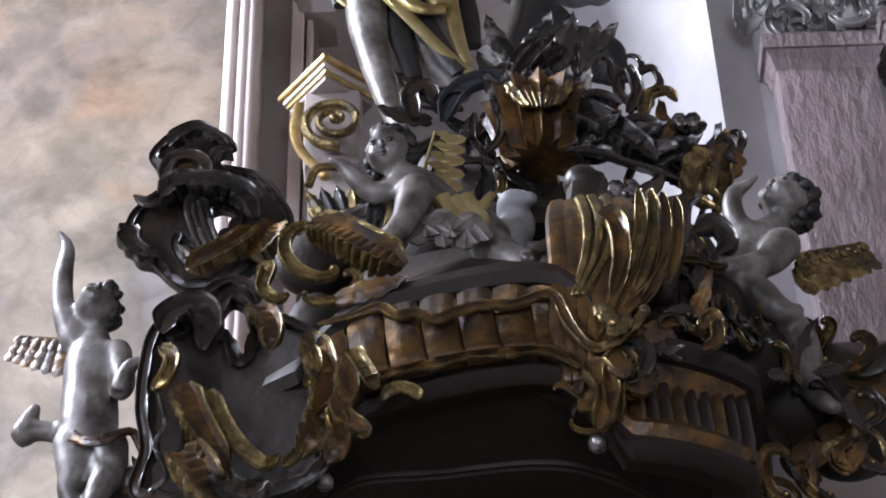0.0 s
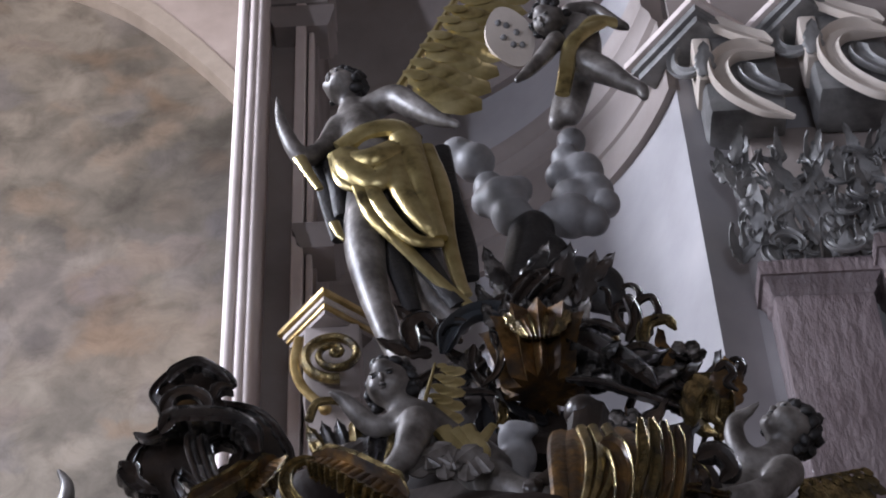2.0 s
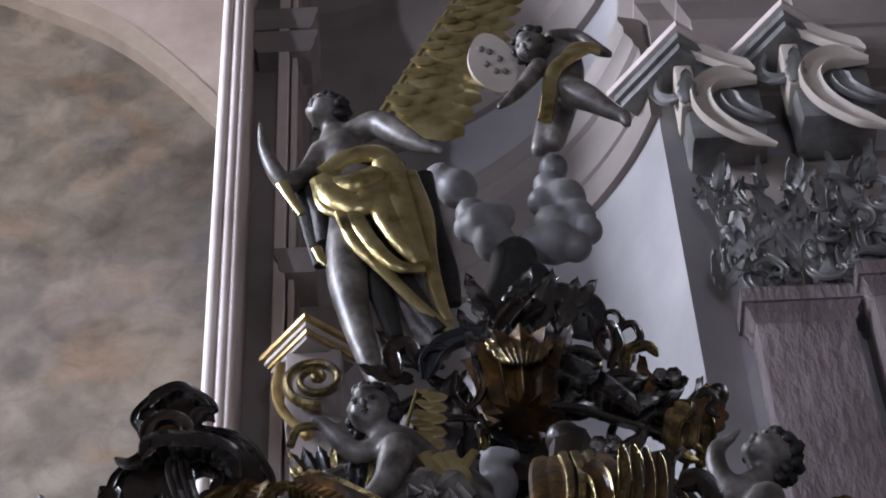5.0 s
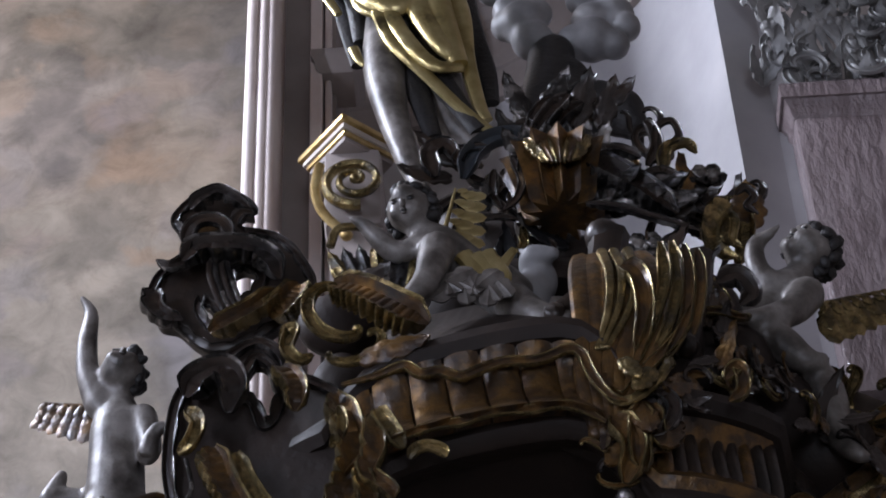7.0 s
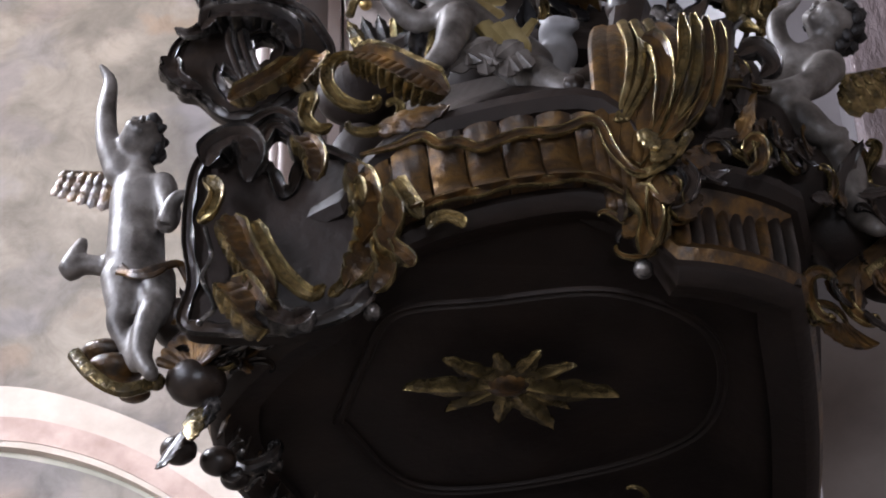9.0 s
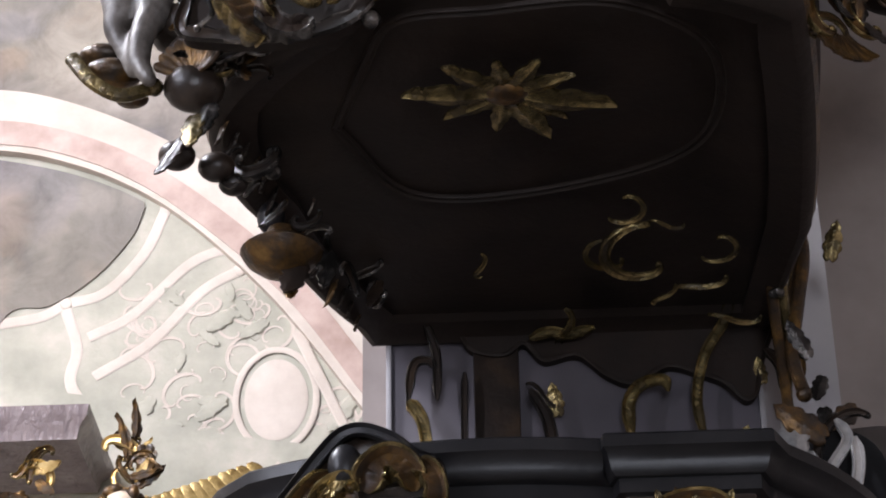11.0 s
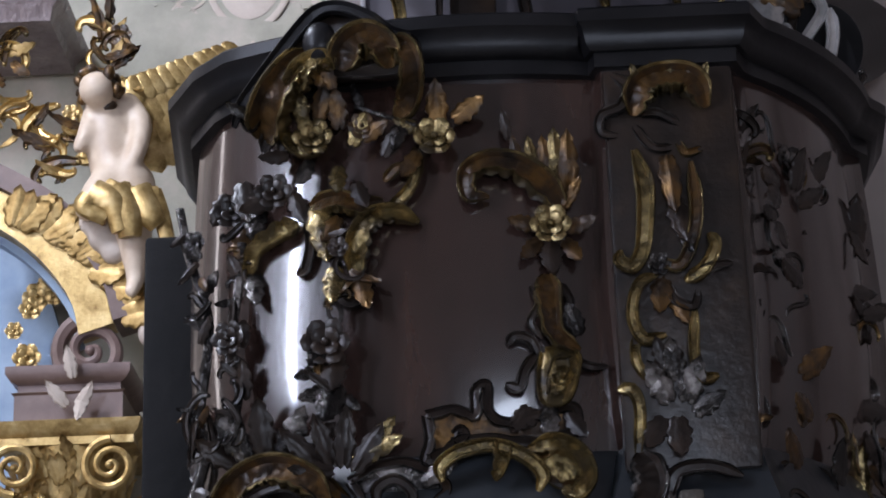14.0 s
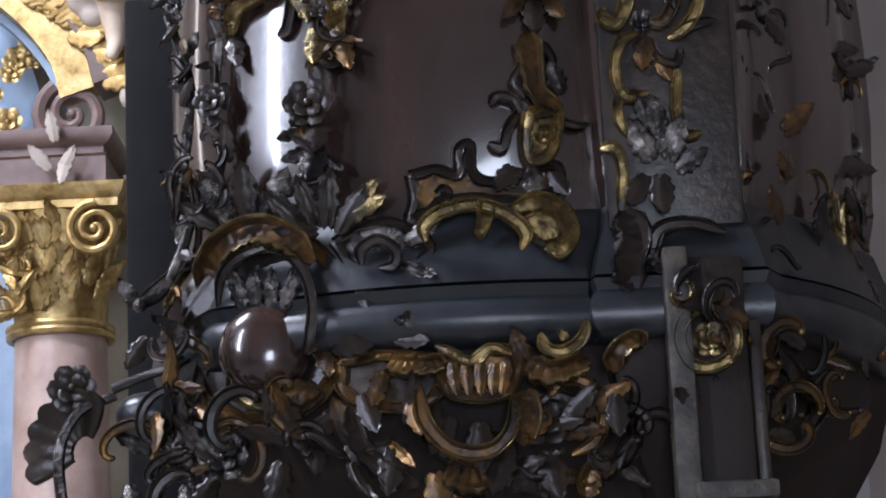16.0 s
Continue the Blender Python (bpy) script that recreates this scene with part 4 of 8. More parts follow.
leaf(b, (-0.616, 5.073, 2.417), 0.09, 30, 0.5, 0.4, 0, SILVER)
leaf(b, (-0.402, 4.972, 2.429), 0.1, 180, 0.5, 0.4, 0, DARKWOOD)
leaf(b, (-0.697, 5.191, 2.439), 0.12, 120, 0.5, 0.4, 0, BROWNGILT)
leaf(b, (-0.745, 5.070, 2.435), 0.12, 80, 0.5, 0.4, 0, DARKWOOD)
leaf(b, (-0.482, 5.000, 2.373), 0.12, 170, 0.5, 0.4, 0, DARKWOOD)
leaf(b, (-0.325, 4.951, 2.409), 0.1, 20, 0.5, 0.4, 0, BROWNGILT)
leaf(b, (-0.819, 5.070, 2.768), 0.07, 30, 0.5, 0.4, 0, SILVER)
leaf(b, (-0.793, 5.070, 2.687), 0.09, 150, 0.5, 0.4, 0, DARKWOOD)
leaf(b, (-0.836, 5.070, 2.349), 0.08, 190, 0.5, 0.4, 0, SILVER)
leaf(b, (-0.735, 5.268, 2.372), 0.1, 190, 0.5, 0.4, 0, SILVER)
leaf(b, (-0.648, 5.109, 2.359), 0.1, 150, 0.5, 0.4, 0, DARKWOOD)
band(b, [(-0.819, 5.070, 2.761), (-0.788, 5.058, 2.791), (-0.737, 5.058, 2.831), (-0.712, 5.215, 2.891), (-0.680, 5.149, 2.943), (-0.690, 5.169, 3.060), (-0.718, 5.235, 3.136)], 0.008, 0.008, SILVER, n=36)
band(b, [(-0.723, 5.080, 2.951), (-0.716, 5.068, 3.043), (-0.704, 5.205, 3.101), (-0.695, 5.187, 3.019), (-0.730, 5.266, 2.971)], 0.008, 0.008, SILVER)
# lambrequins under the base moulding
band(b, [(-0.168, 4.884, 2.516), (-0.156, 4.871, 2.432), (-0.099, 4.867, 2.366), (-0.020, 4.865, 2.356), (0.032, 4.867, 2.403), (0.039, 4.880, 2.480)], 0.018, 0.014, BROWNGILT, n=36)
plate(b, [(-0.122, 4.900, 2.587), (-0.054, 4.897, 2.564), (-0.003, 4.898, 2.589), (0.053, 4.901, 2.572), (0.036, 4.900, 2.496), (-0.033, 4.897, 2.480), (-0.106, 4.899, 2.503)], [], 0.03, BROWNGILT, "lambrequin", 0.012, BROWNGILT)
leaf(b, (-0.091, 4.868, 2.553), 0.075, 186, 0.4, 0.2, 0, BROWNGILT)
leaf(b, (-0.060, 4.867, 2.552), 0.075, 182, 0.4, 0.2, 0, BROWNGILT)
leaf(b, (-0.029, 4.867, 2.550), 0.075, 178, 0.4, 0.2, 0, BROWNGILT)
leaf(b, (0.002, 4.868, 2.549), 0.075, 174, 0.4, 0.2, 0, BROWNGILT)
leaf(b, (0.027, 4.869, 2.548), 0.075, 170, 0.4, 0.2, 0, BROWNGILT)
band(b, [(-0.126, 4.860, 2.595), (-0.089, 4.846, 2.574), (-0.051, 4.845, 2.553), (-0.005, 4.846, 2.581), (0.040, 4.860, 2.567)], 0.01, 0.01, GILT)
band(b, [(-0.229, 4.902, 2.573), (-0.191, 4.885, 2.558), (-0.147, 4.892, 2.567)], 0.022, 0.018, BROWNGILT, frill=0.3, waves=5)
band(b, [(-0.191, 4.897, 2.570), (-0.153, 4.881, 2.555), (-0.110, 4.889, 2.565)], 0.022, 0.018, BROWNGILT, frill=0.3, waves=5)
plate(b, [(-0.344, 4.946, 2.587), (-0.242, 4.924, 2.591), (-0.129, 4.911, 2.570), (-0.119, 4.910, 2.506), (-0.183, 4.916, 2.472), (-0.284, 4.932, 2.486), (-0.340, 4.945, 2.523)], [], 0.03, DARKWOOD, "lambrequin", 0.012, BROWNGILT)
band(b, [(0.105, 4.886, 2.617), (0.119, 4.875, 2.579), (0.158, 4.881, 2.573), (0.197, 4.888, 2.600), (0.213, 4.903, 2.647)], 0.014, 0.012, GILT)
band(b, [(0.077, 4.883, 2.554), (0.118, 4.875, 2.526), (0.169, 4.883, 2.537), (0.208, 4.902, 2.558)], 0.026, 0.02, BROWNGILT, frill=0.45, waves=7)
band(b, [(0.122, 4.898, 2.479), (0.155, 4.891, 2.512), (0.204, 4.899, 2.501), (0.236, 4.906, 2.444), (0.216, 4.902, 2.375), (0.161, 4.903, 2.346)], 0.016, 0.014, BROWNGILT, n=36)
band(b, [(0.255, 4.892, 2.528), (0.275, 4.858, 2.565), (0.313, 4.858, 2.588), (0.338, 4.870, 2.583)], 0.022, 0.016, BROWNGILT, frill=0.4, waves=6)
band(b, [(0.067, 4.892, 2.493), (0.076, 4.881, 2.428), (0.055, 4.891, 2.369)], 0.026, 0.02, BROWNGILT, frill=0.4, waves=6)
band(b, [(0.184, 4.917, 2.255), (0.206, 4.909, 2.308), (0.256, 4.903, 2.324)], 0.024, 0.02, BROWNGILT, frill=0.4, waves=5)
band(b, [(-0.114, 4.910, 2.330), (-0.059, 4.895, 2.310), (-0.003, 4.908, 2.327)], 0.034, 0.03, BROWNGILT, frill=0.3, waves=6)
band(b, [(-0.321, 4.931, 2.481), (-0.298, 4.913, 2.389), (-0.238, 4.902, 2.322), (-0.177, 4.905, 2.295)], 0.02, 0.02, DARKWOOD, frill=0.4, waves=8)
band(b, [(0.021, 4.899, 2.322), (0.068, 4.890, 2.281), (0.143, 4.911, 2.293)], 0.02, 0.02, DARKWOOD, frill=0.4, waves=8)
leaf(b, (-0.137, 4.901, 2.671), 0.08, 100, 0.5, 0.4, 0, SILVER)
leaf(b, (-0.243, 4.915, 2.551), 0.09, 160, 0.5, 0.4, 0, BROWNGILT)
leaf(b, (-0.182, 4.906, 2.495), 0.1, 190, 0.5, 0.4, 0, BROWNGILT)
leaf(b, (-0.133, 4.901, 2.467), 0.09, 170, 0.5, 0.4, 0, DARKWOOD)
leaf(b, (-0.295, 4.925, 2.504), 0.1, 200, 0.5, 0.4, 0, DARKWOOD)
leaf(b, (0.115, 4.907, 2.456), 0.09, 150, 0.5, 0.4, 0, BROWNGILT)
leaf(b, (0.071, 4.902, 2.558), 0.08, 20, 0.5, 0.4, 0, BROWNGILT)
leaf(b, (-0.224, 4.911, 2.385), 0.12, 170, 0.5, 0.4, 0, DARKWOOD)
leaf(b, (-0.139, 4.901, 2.317), 0.12, 190, 0.5, 0.4, 0, BROWNGILT)
leaf(b, (0.024, 4.899, 2.371), 0.12, 160, 0.5, 0.4, 0, DARKWOOD)
leaf(b, (0.110, 4.906, 2.356), 0.12, 190, 0.5, 0.4, 0, DARKWOOD)
leaf(b, (0.249, 4.925, 2.402), 0.12, 170, 0.5, 0.4, 0, DARKWOOD)
leaf(b, (-0.265, 4.919, 2.629), 0.1, 110, 0.5, 0.4, 0, DARKWOOD)
leaf(b, (-0.215, 4.910, 2.625), 0.08, -100, 0.5, 0.4, 0, DARKWOOD)
leaf(b, (0.264, 4.880, 2.469), 0.1, 180, 0.5, 0.4, 0, DARKWOOD)
leaf(b, (0.161, 4.913, 2.607), 0.06, 20, 0.5, 0.4, 0, GILT)
leaf(b, (-0.035, 4.897, 2.424), 0.12, 180, 0.5, 0.4, 0, DARKWOOD)
leaf(b, (-0.097, 4.899, 2.440), 0.1, 150, 0.5, 0.4, 0, DARKWOOD)
# corner strip
band(b, [(0.290, 4.910, 3.822), (0.328, 4.898, 3.783), (0.311, 4.898, 3.731), (0.264, 4.898, 3.709), (0.262, 4.904, 3.668), (0.312, 4.910, 3.659)], 0.014, 0.01, SILVER, n=36)
band(b, [(0.340, 4.900, 3.706), (0.357, 4.888, 3.773), (0.415, 4.888, 3.799), (0.480, 4.888, 3.789), (0.511, 4.900, 3.720)], 0.03, 0.03, BROWNGILT, frill=0.5, waves=10, n=40)
leaf(b, (0.367, 4.900, 3.770), 0.07, 25, 0.4, 0.3, 0, GILT)
leaf(b, (0.400, 4.900, 3.769), 0.07, 13, 0.4, 0.3, 0, BROWNGILT)
leaf(b, (0.433, 4.900, 3.767), 0.07, 1, 0.4, 0.3, 0, GILT)
leaf(b, (0.466, 4.900, 3.766), 0.07, -11, 0.4, 0.3, 0, BROWNGILT)
leaf(b, (0.493, 4.900, 3.765), 0.07, -23, 0.4, 0.3, 0, GILT)
band(b, [(0.336, 4.910, 3.689), (0.378, 4.898, 3.625), (0.429, 4.910, 3.625)], 0.01, 0.01, SILVER)
band(b, [(0.351, 4.910, 3.715), (0.396, 4.898, 3.710), (0.448, 4.910, 3.684)], 0.012, 0.01, SILVER)
band(b, [(0.439, 4.910, 3.641), (0.456, 4.898, 3.607), (0.500, 4.910, 3.621)], 0.01, 0.008, BROWNGILT)
band(b, [(0.335, 4.900, 3.620), (0.353, 4.888, 3.530), (0.350, 4.888, 3.439), (0.338, 4.888, 3.363), (0.314, 4.888, 3.327), (0.285, 4.888, 3.344), (0.291, 4.900, 3.373)], 0.022, 0.012, GILT, n=40)
band(b, [(0.465, 4.900, 3.586), (0.470, 4.888, 3.468), (0.453, 4.888, 3.379), (0.421, 4.888, 3.325), (0.380, 4.900, 3.342)], 0.016, 0.012, BROWNGILT)
leaf(b, (0.410, 4.910, 3.607), 0.16, 184, 0.3, 0.2, 0, BROWNGILT)
leaf(b, (0.421, 4.910, 3.500), 0.13, 190, 0.4, 0.3, 0, DARKWOOD)
leaf(b, (0.433, 4.910, 3.443), 0.1, 195, 0.4, 0.3, 0, SILVER)
flower(b, (0.376, 4.900, 3.334), 0.05, SILVER)
band(b, [(0.433, 4.900, 3.290), (0.477, 4.888, 3.315), (0.507, 4.888, 3.369), (0.495, 4.900, 3.406)], 0.016, 0.012, GILT)
band(b, [(0.446, 4.900, 3.298), (0.498, 4.888, 3.319), (0.544, 4.900, 3.331)], 0.012, 0.01, SILVER)
band(b, [(0.382, 4.900, 3.164), (0.330, 4.888, 3.152), (0.307, 4.888, 3.207), (0.324, 4.888, 3.281), (0.372, 4.900, 3.310)], 0.014, 0.012, GILT)
band(b, [(0.391, 4.910, 3.293), (0.407, 4.898, 3.247), (0.447, 4.898, 3.229), (0.463, 4.910, 3.276)], 0.012, 0.01, SILVER)
leaf(b, (0.385, 4.910, 3.307), 0.1, 170, 0.5, 0.3, 0, BROWNGILT)
leaf(b, (0.402, 4.910, 3.265), 0.09, 200, 0.4, 0.3, 0, BROWNGILT)
band(b, [(0.312, 4.910, 3.166), (0.310, 4.898, 3.102), (0.338, 4.910, 3.058)], 0.012, 0.01, GILT)
band(b, [(0.451, 4.900, 3.229), (0.441, 4.888, 3.120), (0.455, 4.888, 3.056), (0.494, 4.900, 3.063)], 0.012, 0.012, GILT)
leaf(b, (0.401, 4.900, 3.059), 0.09, 10, 0.55, 0.4, 0, SILVER)
leaf(b, (0.379, 4.900, 3.007), 0.1, 30, 0.55, 0.4, 0, SILVER)
leaf(b, (0.417, 4.900, 3.005), 0.1, -20, 0.55, 0.4, 0, SILVER)
leaf(b, (0.395, 4.900, 2.967), 0.1, 180, 0.55, 0.4, 0, DARKWOOD)
leaf(b, (0.363, 4.900, 2.968), 0.09, 150, 0.55, 0.4, 0, DARKWOOD)
leaf(b, (0.434, 4.900, 2.978), 0.08, -60, 0.55, 0.4, 0, SILVER)
leaf(b, (0.377, 4.900, 3.087), 0.07, 20, 0.55, 0.4, 0, DARKWOOD)
band(b, [(0.264, 4.910, 3.041), (0.298, 4.898, 3.033), (0.311, 4.898, 2.983), (0.300, 4.910, 2.875)], 0.014, 0.012, GILT)
band(b, [(0.308, 4.900, 2.891), (0.329, 4.888, 2.823), (0.312, 4.888, 2.759), (0.322, 4.900, 2.704)], 0.034, 0.03, SILVER, frill=0.35, waves=7)
leaf(b, (0.345, 4.910, 2.867), 0.12, 190, 0.4, 0.3, 0, SILVER)
band(b, [(0.361, 4.890, 2.783), (0.385, 4.878, 2.837), (0.455, 4.878, 2.847), (0.529, 4.890, 2.826)], 0.016, 0.014, SILVER)
band(b, [(0.356, 4.890, 2.758), (0.423, 4.878, 2.745), (0.512, 4.890, 2.754)], 0.012, 0.014, SILVER)
for lo, hi, m in (((0.382, 4.84, 2.2), (0.437, 4.95, 2.79), WORNGREY), ((0.437, 4.87, 2.2), (0.56, 4.95, 2.77), DARKMATTE), ((0.56, 4.855, 2.2), (0.588, 4.95, 2.62), DARKWOOD), ((0.42, 4.83, 2.225), (0.6, 4.95, 2.265), WORNGREY)):
    bm = bmesh.new()
    box(bm, lo, hi, 0.01)
    part("bracket_bar", bm, m, b)
flower(b, (0.474, 4.870, 2.580), 0.07, GILT)
band(b, [(0.478, 4.860, 2.646), (0.423, 4.848, 2.625), (0.409, 4.848, 2.575), (0.432, 4.848, 2.524), (0.476, 4.848, 2.515), (0.523, 4.848, 2.544), (0.529, 4.848, 2.601), (0.486, 4.860, 2.641)], 0.013, 0.013, GILT, n=40)
band(b, [(0.529, 4.900, 2.535), (0.577, 4.888, 2.531), (0.626, 4.980, 2.585), (0.622, 4.985, 2.651)], 0.014, 0.012, BROWNGILT)
band(b, [(0.435, 4.880, 2.714), (0.449, 4.868, 2.660), (0.511, 4.868, 2.657), (0.526, 4.880, 2.710)], 0.014, 0.012, BROWNGILT)
band(b, [(0.644, 5.007, 2.577), (0.694, 5.047, 2.504), (0.734, 5.095, 2.459), (0.684, 5.047, 2.382)], 0.02, 0.016, DARKWOOD, frill=0.4, waves=6)
rnd = random.Random(11)
# husks hanging down the panel
scroll(b, (-0.353, 4.930, 3.276), 0.08, 380, kind="c", material=SILVER)
leaf(b, (-0.371, 4.930, 3.367), 0.1, 175, 0.5, material=GILT)
leaf(b, (-0.319, 4.930, 3.351), 0.1, 195, 0.45, material=BROWNGILT)
flower(b, (-0.395, 4.920, 3.182), 0.1, DARKWOOD)
leaf(b, (-0.393, 4.920, 3.192), 0.08, 150, 0.6, material=SILVER)
leaf(b, (-0.374, 4.930, 3.161), 0.1, 175, 0.6, material=DARKWOOD)
leaf(b, (-0.414, 4.930, 3.122), 0.06, 110, 0.5, material=SILVER)
leaf(b, (-0.376, 4.930, 3.087), 0.1, 165, 0.7, material=SILVER)
leaf(b, (-0.395, 4.930, 3.074), 0.07, 110, 0.5, material=SILVER)
leaf(b, (-0.363, 4.930, 3.059), 0.06, -130, 0.5, material=SILVER)
# standing stems on the corner of the basket
ribbon(b, [(-0.767, 5.150, 3.616), (-0.738, 5.130, 3.475), (-0.690, 5.100, 3.319), (-0.696, 5.100, 3.178), (-0.709, 5.100, 3.068), (-0.693, 5.080, 2.952), (-0.747, 5.050, 2.800), (-0.800, 5.020, 2.755)], 0.011, 0.014, SILVER, n=40)
ribbon(b, [(-0.601, 5.040, 3.480), (-0.615, 5.040, 3.324), (-0.636, 5.050, 3.216), (-0.609, 5.040, 3.101), (-0.634, 5.030, 2.991)], 0.012, 0.01, SILVER, n=34)
for x, y, r, s in ((320, 330, 40, 0.07), (330, 400, -50, 0.07), (345, 470, 60, 0.07), (330, 560, -20, 0.06), (405, 400, 20, 0.08), (400, 470, -160, 0.08), (395, 560, 20, 0.08), (405, 610, -10, 0.09), (330, 690, 170, 0.08)):
    leaf(b, (-0.7 + (x - 330) * 0.00134, 5.1 - (x - 330) * 0.0008, 3.43 - (y - 360) * 0.00134), s, r, 0.5, material=SILVER if s < 0.08 else DARKWOOD, az=-25)
flower(b, (-0.628, 5.020, 3.234), 0.075, DARKWOOD, az=-20)
scroll(b, (-0.696, 5.080, 3.048), 0.14, 95, kind="c", material=SILVER, az=-30)
# carving on the turned side panel
for i in range(40):
    s = rnd.random()
    x, y = 0.68 + 0.25 * s, 4.99 + 0.5 * s
    edge = (0.68, 4.99) if i % 2 else (0.9, 5.38)
    if i % 5:
        x, y = edge[0] + rnd.uniform(-0.03, 0.03), edge[1] + rnd.uniform(-0.03, 0.03)
        z = rnd.uniform(2.75, 3.72)
    else:
        z = rnd.choice((2.95, 3.62)) + rnd.uniform(-0.08, 0.08)
    m = rnd.choice((DARKWOOD, DARKWOOD, SILVER, BROWNGILT))
    if i % 3:
        leaf(b, (x, y, z), rnd.uniform(0.07, 0.11), rnd.uniform(0, 360), 0.5, material=m, az=45)
    else:
        scroll(b, (x, y, z), rnd.uniform(0.08, 0.12), rnd.uniform(0, 360), kind=rnd.choice("cs"), material=m, az=45)
scroll(b, (0.886, 5.400, 3.182), 0.15, 80, kind="c", material=DARKWOOD, az=50)
leaf(b, (0.852, 5.400, 2.790), 0.22, 5, 0.3, material=GILT, az=30)
leaf(b, (0.901, 5.450, 3.428), 0.15, 180, 0.4, material=DARKWOOD, az=30)
leaf(b, (0.927, 5.450, 3.565), 0.12, 10, 0.5, material=DARKWOOD, az=30)
ribbon(b, [(0.859, 5.400, 2.985), (0.855, 5.380, 2.880), (0.872, 5.360, 2.720), (0.932, 5.360, 2.634)], 0.02, 0.024, BROWNGILT)
# stair rail scroll and horn at the foot
ribbon(b, [(-0.851, 4.980, 2.541), (-0.934, 4.980, 2.507), (-0.978, 4.980, 2.420), (-0.976, 5.000, 2.295)], 0.012, 0.014, SILVER)
fan(b, (-0.929, 5.020, 2.423), 0.14, 40, 160, 7, DARKWOOD, az=-30)
flower(b, (-0.950, 5.000, 2.563), 0.1, DARKWOOD)
bm = bmesh.new()
ball(bm, (-0.785, 5.020, 2.500), 0.075, (1, 0.8, 0.7), 20)
part("lobe", bm, SLATE, b)
scroll(b, (-0.791, 4.960, 2.420), 0.16, 340, kind="c", material=BROWNGILT)
flower(b, (-0.608, 4.950, 2.385), 0.1, SILVER)
leaf(b, (-0.690, 4.950, 2.338), 0.1, 20, 0.5, material=SILVER)
ribbon(b, [(-0.859, 4.990, 2.557), (-0.780, 4.980, 2.583), (-0.713, 4.960, 2.595)], 0.012, 0.01, DARKWOOD)
# small carving strewn along the edges
G4, D4 = (GILT, GILT, BROWNGILT, SILVER, DARKWOOD), (DARKWOOD, DARKWOOD, SILVER, BROWNGILT)
crust(b, [(-0.377, 4.930, 3.458), (-0.352, 4.930, 3.331), (-0.393, 4.930, 3.196), (-0.376, 4.930, 3.046)], 20, 0.02, 0.065, D4, 63)
crust(b, [(-0.751, 4.970, 2.716), (-0.698, 4.940, 2.552), (-0.752, 4.950, 2.455), (-0.690, 4.950, 2.338)], 28, 0.05, 0.1, D4, 68, az=-20)
crust(b, [(-0.601, 4.950, 2.422), (-0.348, 4.920, 2.405), (-0.102, 4.940, 2.346), (0.148, 4.920, 2.381), (0.323, 4.920, 2.398)], 56, 0.07, 0.11, (BROWNGILT, DARKWOOD, DARKWOOD), 70)
crust(b, [(0.593, 4.980, 3.707), (0.567, 4.980, 3.521), (0.566, 4.990, 3.313), (0.550, 4.990, 3.093), (0.548, 4.980, 2.903)], 50, 0.025, 0.075, D4, 73, az=30)
crust(b, [(0.731, 5.200, 3.614), (0.742, 5.220, 3.385), (0.724, 5.220, 3.156), (0.690, 5.200, 2.928)], 44, 0.025, 0.075, D4, 74, az=45)
crust(b, [(0.562, 4.980, 3.636), (0.651, 5.080, 3.629), (0.761, 5.200, 3.643)], 20, 0.04, 0.085, D4, 75, az=40)
crust(b, [(0.530, 4.980, 2.825), (0.620, 5.080, 2.873), (0.712, 5.200, 2.872)], 18, 0.04, 0.085, D4, 76, az=40)
crust(b, [(0.932, 5.480, 3.653), (0.902, 5.480, 3.393), (0.890, 5.460, 3.133), (0.864, 5.440, 2.869)], 24, 0.02, 0.08, (DARKWOOD, DARKWOOD, BROWNGILT), 77, az=40)
crust(b, [(-0.750, 5.130, 3.564), (-0.703, 5.100, 3.320), (-0.709, 5.100, 3.068), (-0.724, 5.070, 2.843)], 26, 0.012, 0.06, D4, 78, az=-20)
crust(b, [(-0.616, 5.050, 3.528), (-0.616, 5.050, 3.313), (-0.622, 5.040, 3.102), (-0.627, 5.030, 2.977)], 26, 0.015, 0.06, D4, 79, az=-20)
crust(b, [(0.423, 4.840, 2.680), (0.520, 4.870, 2.618), (0.640, 4.980, 2.571), (0.766, 5.150, 2.599)], 26, 0.035, 0.085, (BROWNGILT, DARKWOOD, DARKWOOD), 80, az=20)
crust(b, [(0.460, 4.900, 2.438), (0.591, 4.980, 2.420), (0.735, 5.100, 2.460), (0.871, 5.200, 2.524)], 30, 0.06, 0.1, (BROWNGILT, DARKWOOD, DARKWOOD), 81, az=20)
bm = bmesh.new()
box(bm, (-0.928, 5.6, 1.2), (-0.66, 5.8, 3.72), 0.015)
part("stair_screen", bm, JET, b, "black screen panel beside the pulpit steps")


# ---- back board between basket and canopy ----
back = thing("back_board", "dark wooden back board with gilded scrolls behind the pulpit", "panel")
bm = bmesh.new()
box(bm, (-0.365, 6.215, 3.6), (0.765, 6.249, 5.6), 0.006)
part("panel", bm, MAUVEPANEL, back, "dark mauve painted panel")
for x in (-0.369, 0.773):
    bm = bmesh.new()
    box(bm, (x - 0.008, 6.2, 3.6), (x + 0.008, 6.249, 5.6), 0.004)
    part("edge_strip", bm, PLASTER, back, "pale narrow edge strip")
bm = bmesh.new()
box(bm, (-0.105, 6.175, 3.6), (0.035, 6.214, 5.3), 0.008)
part("board", bm, DARKWOOD, back)
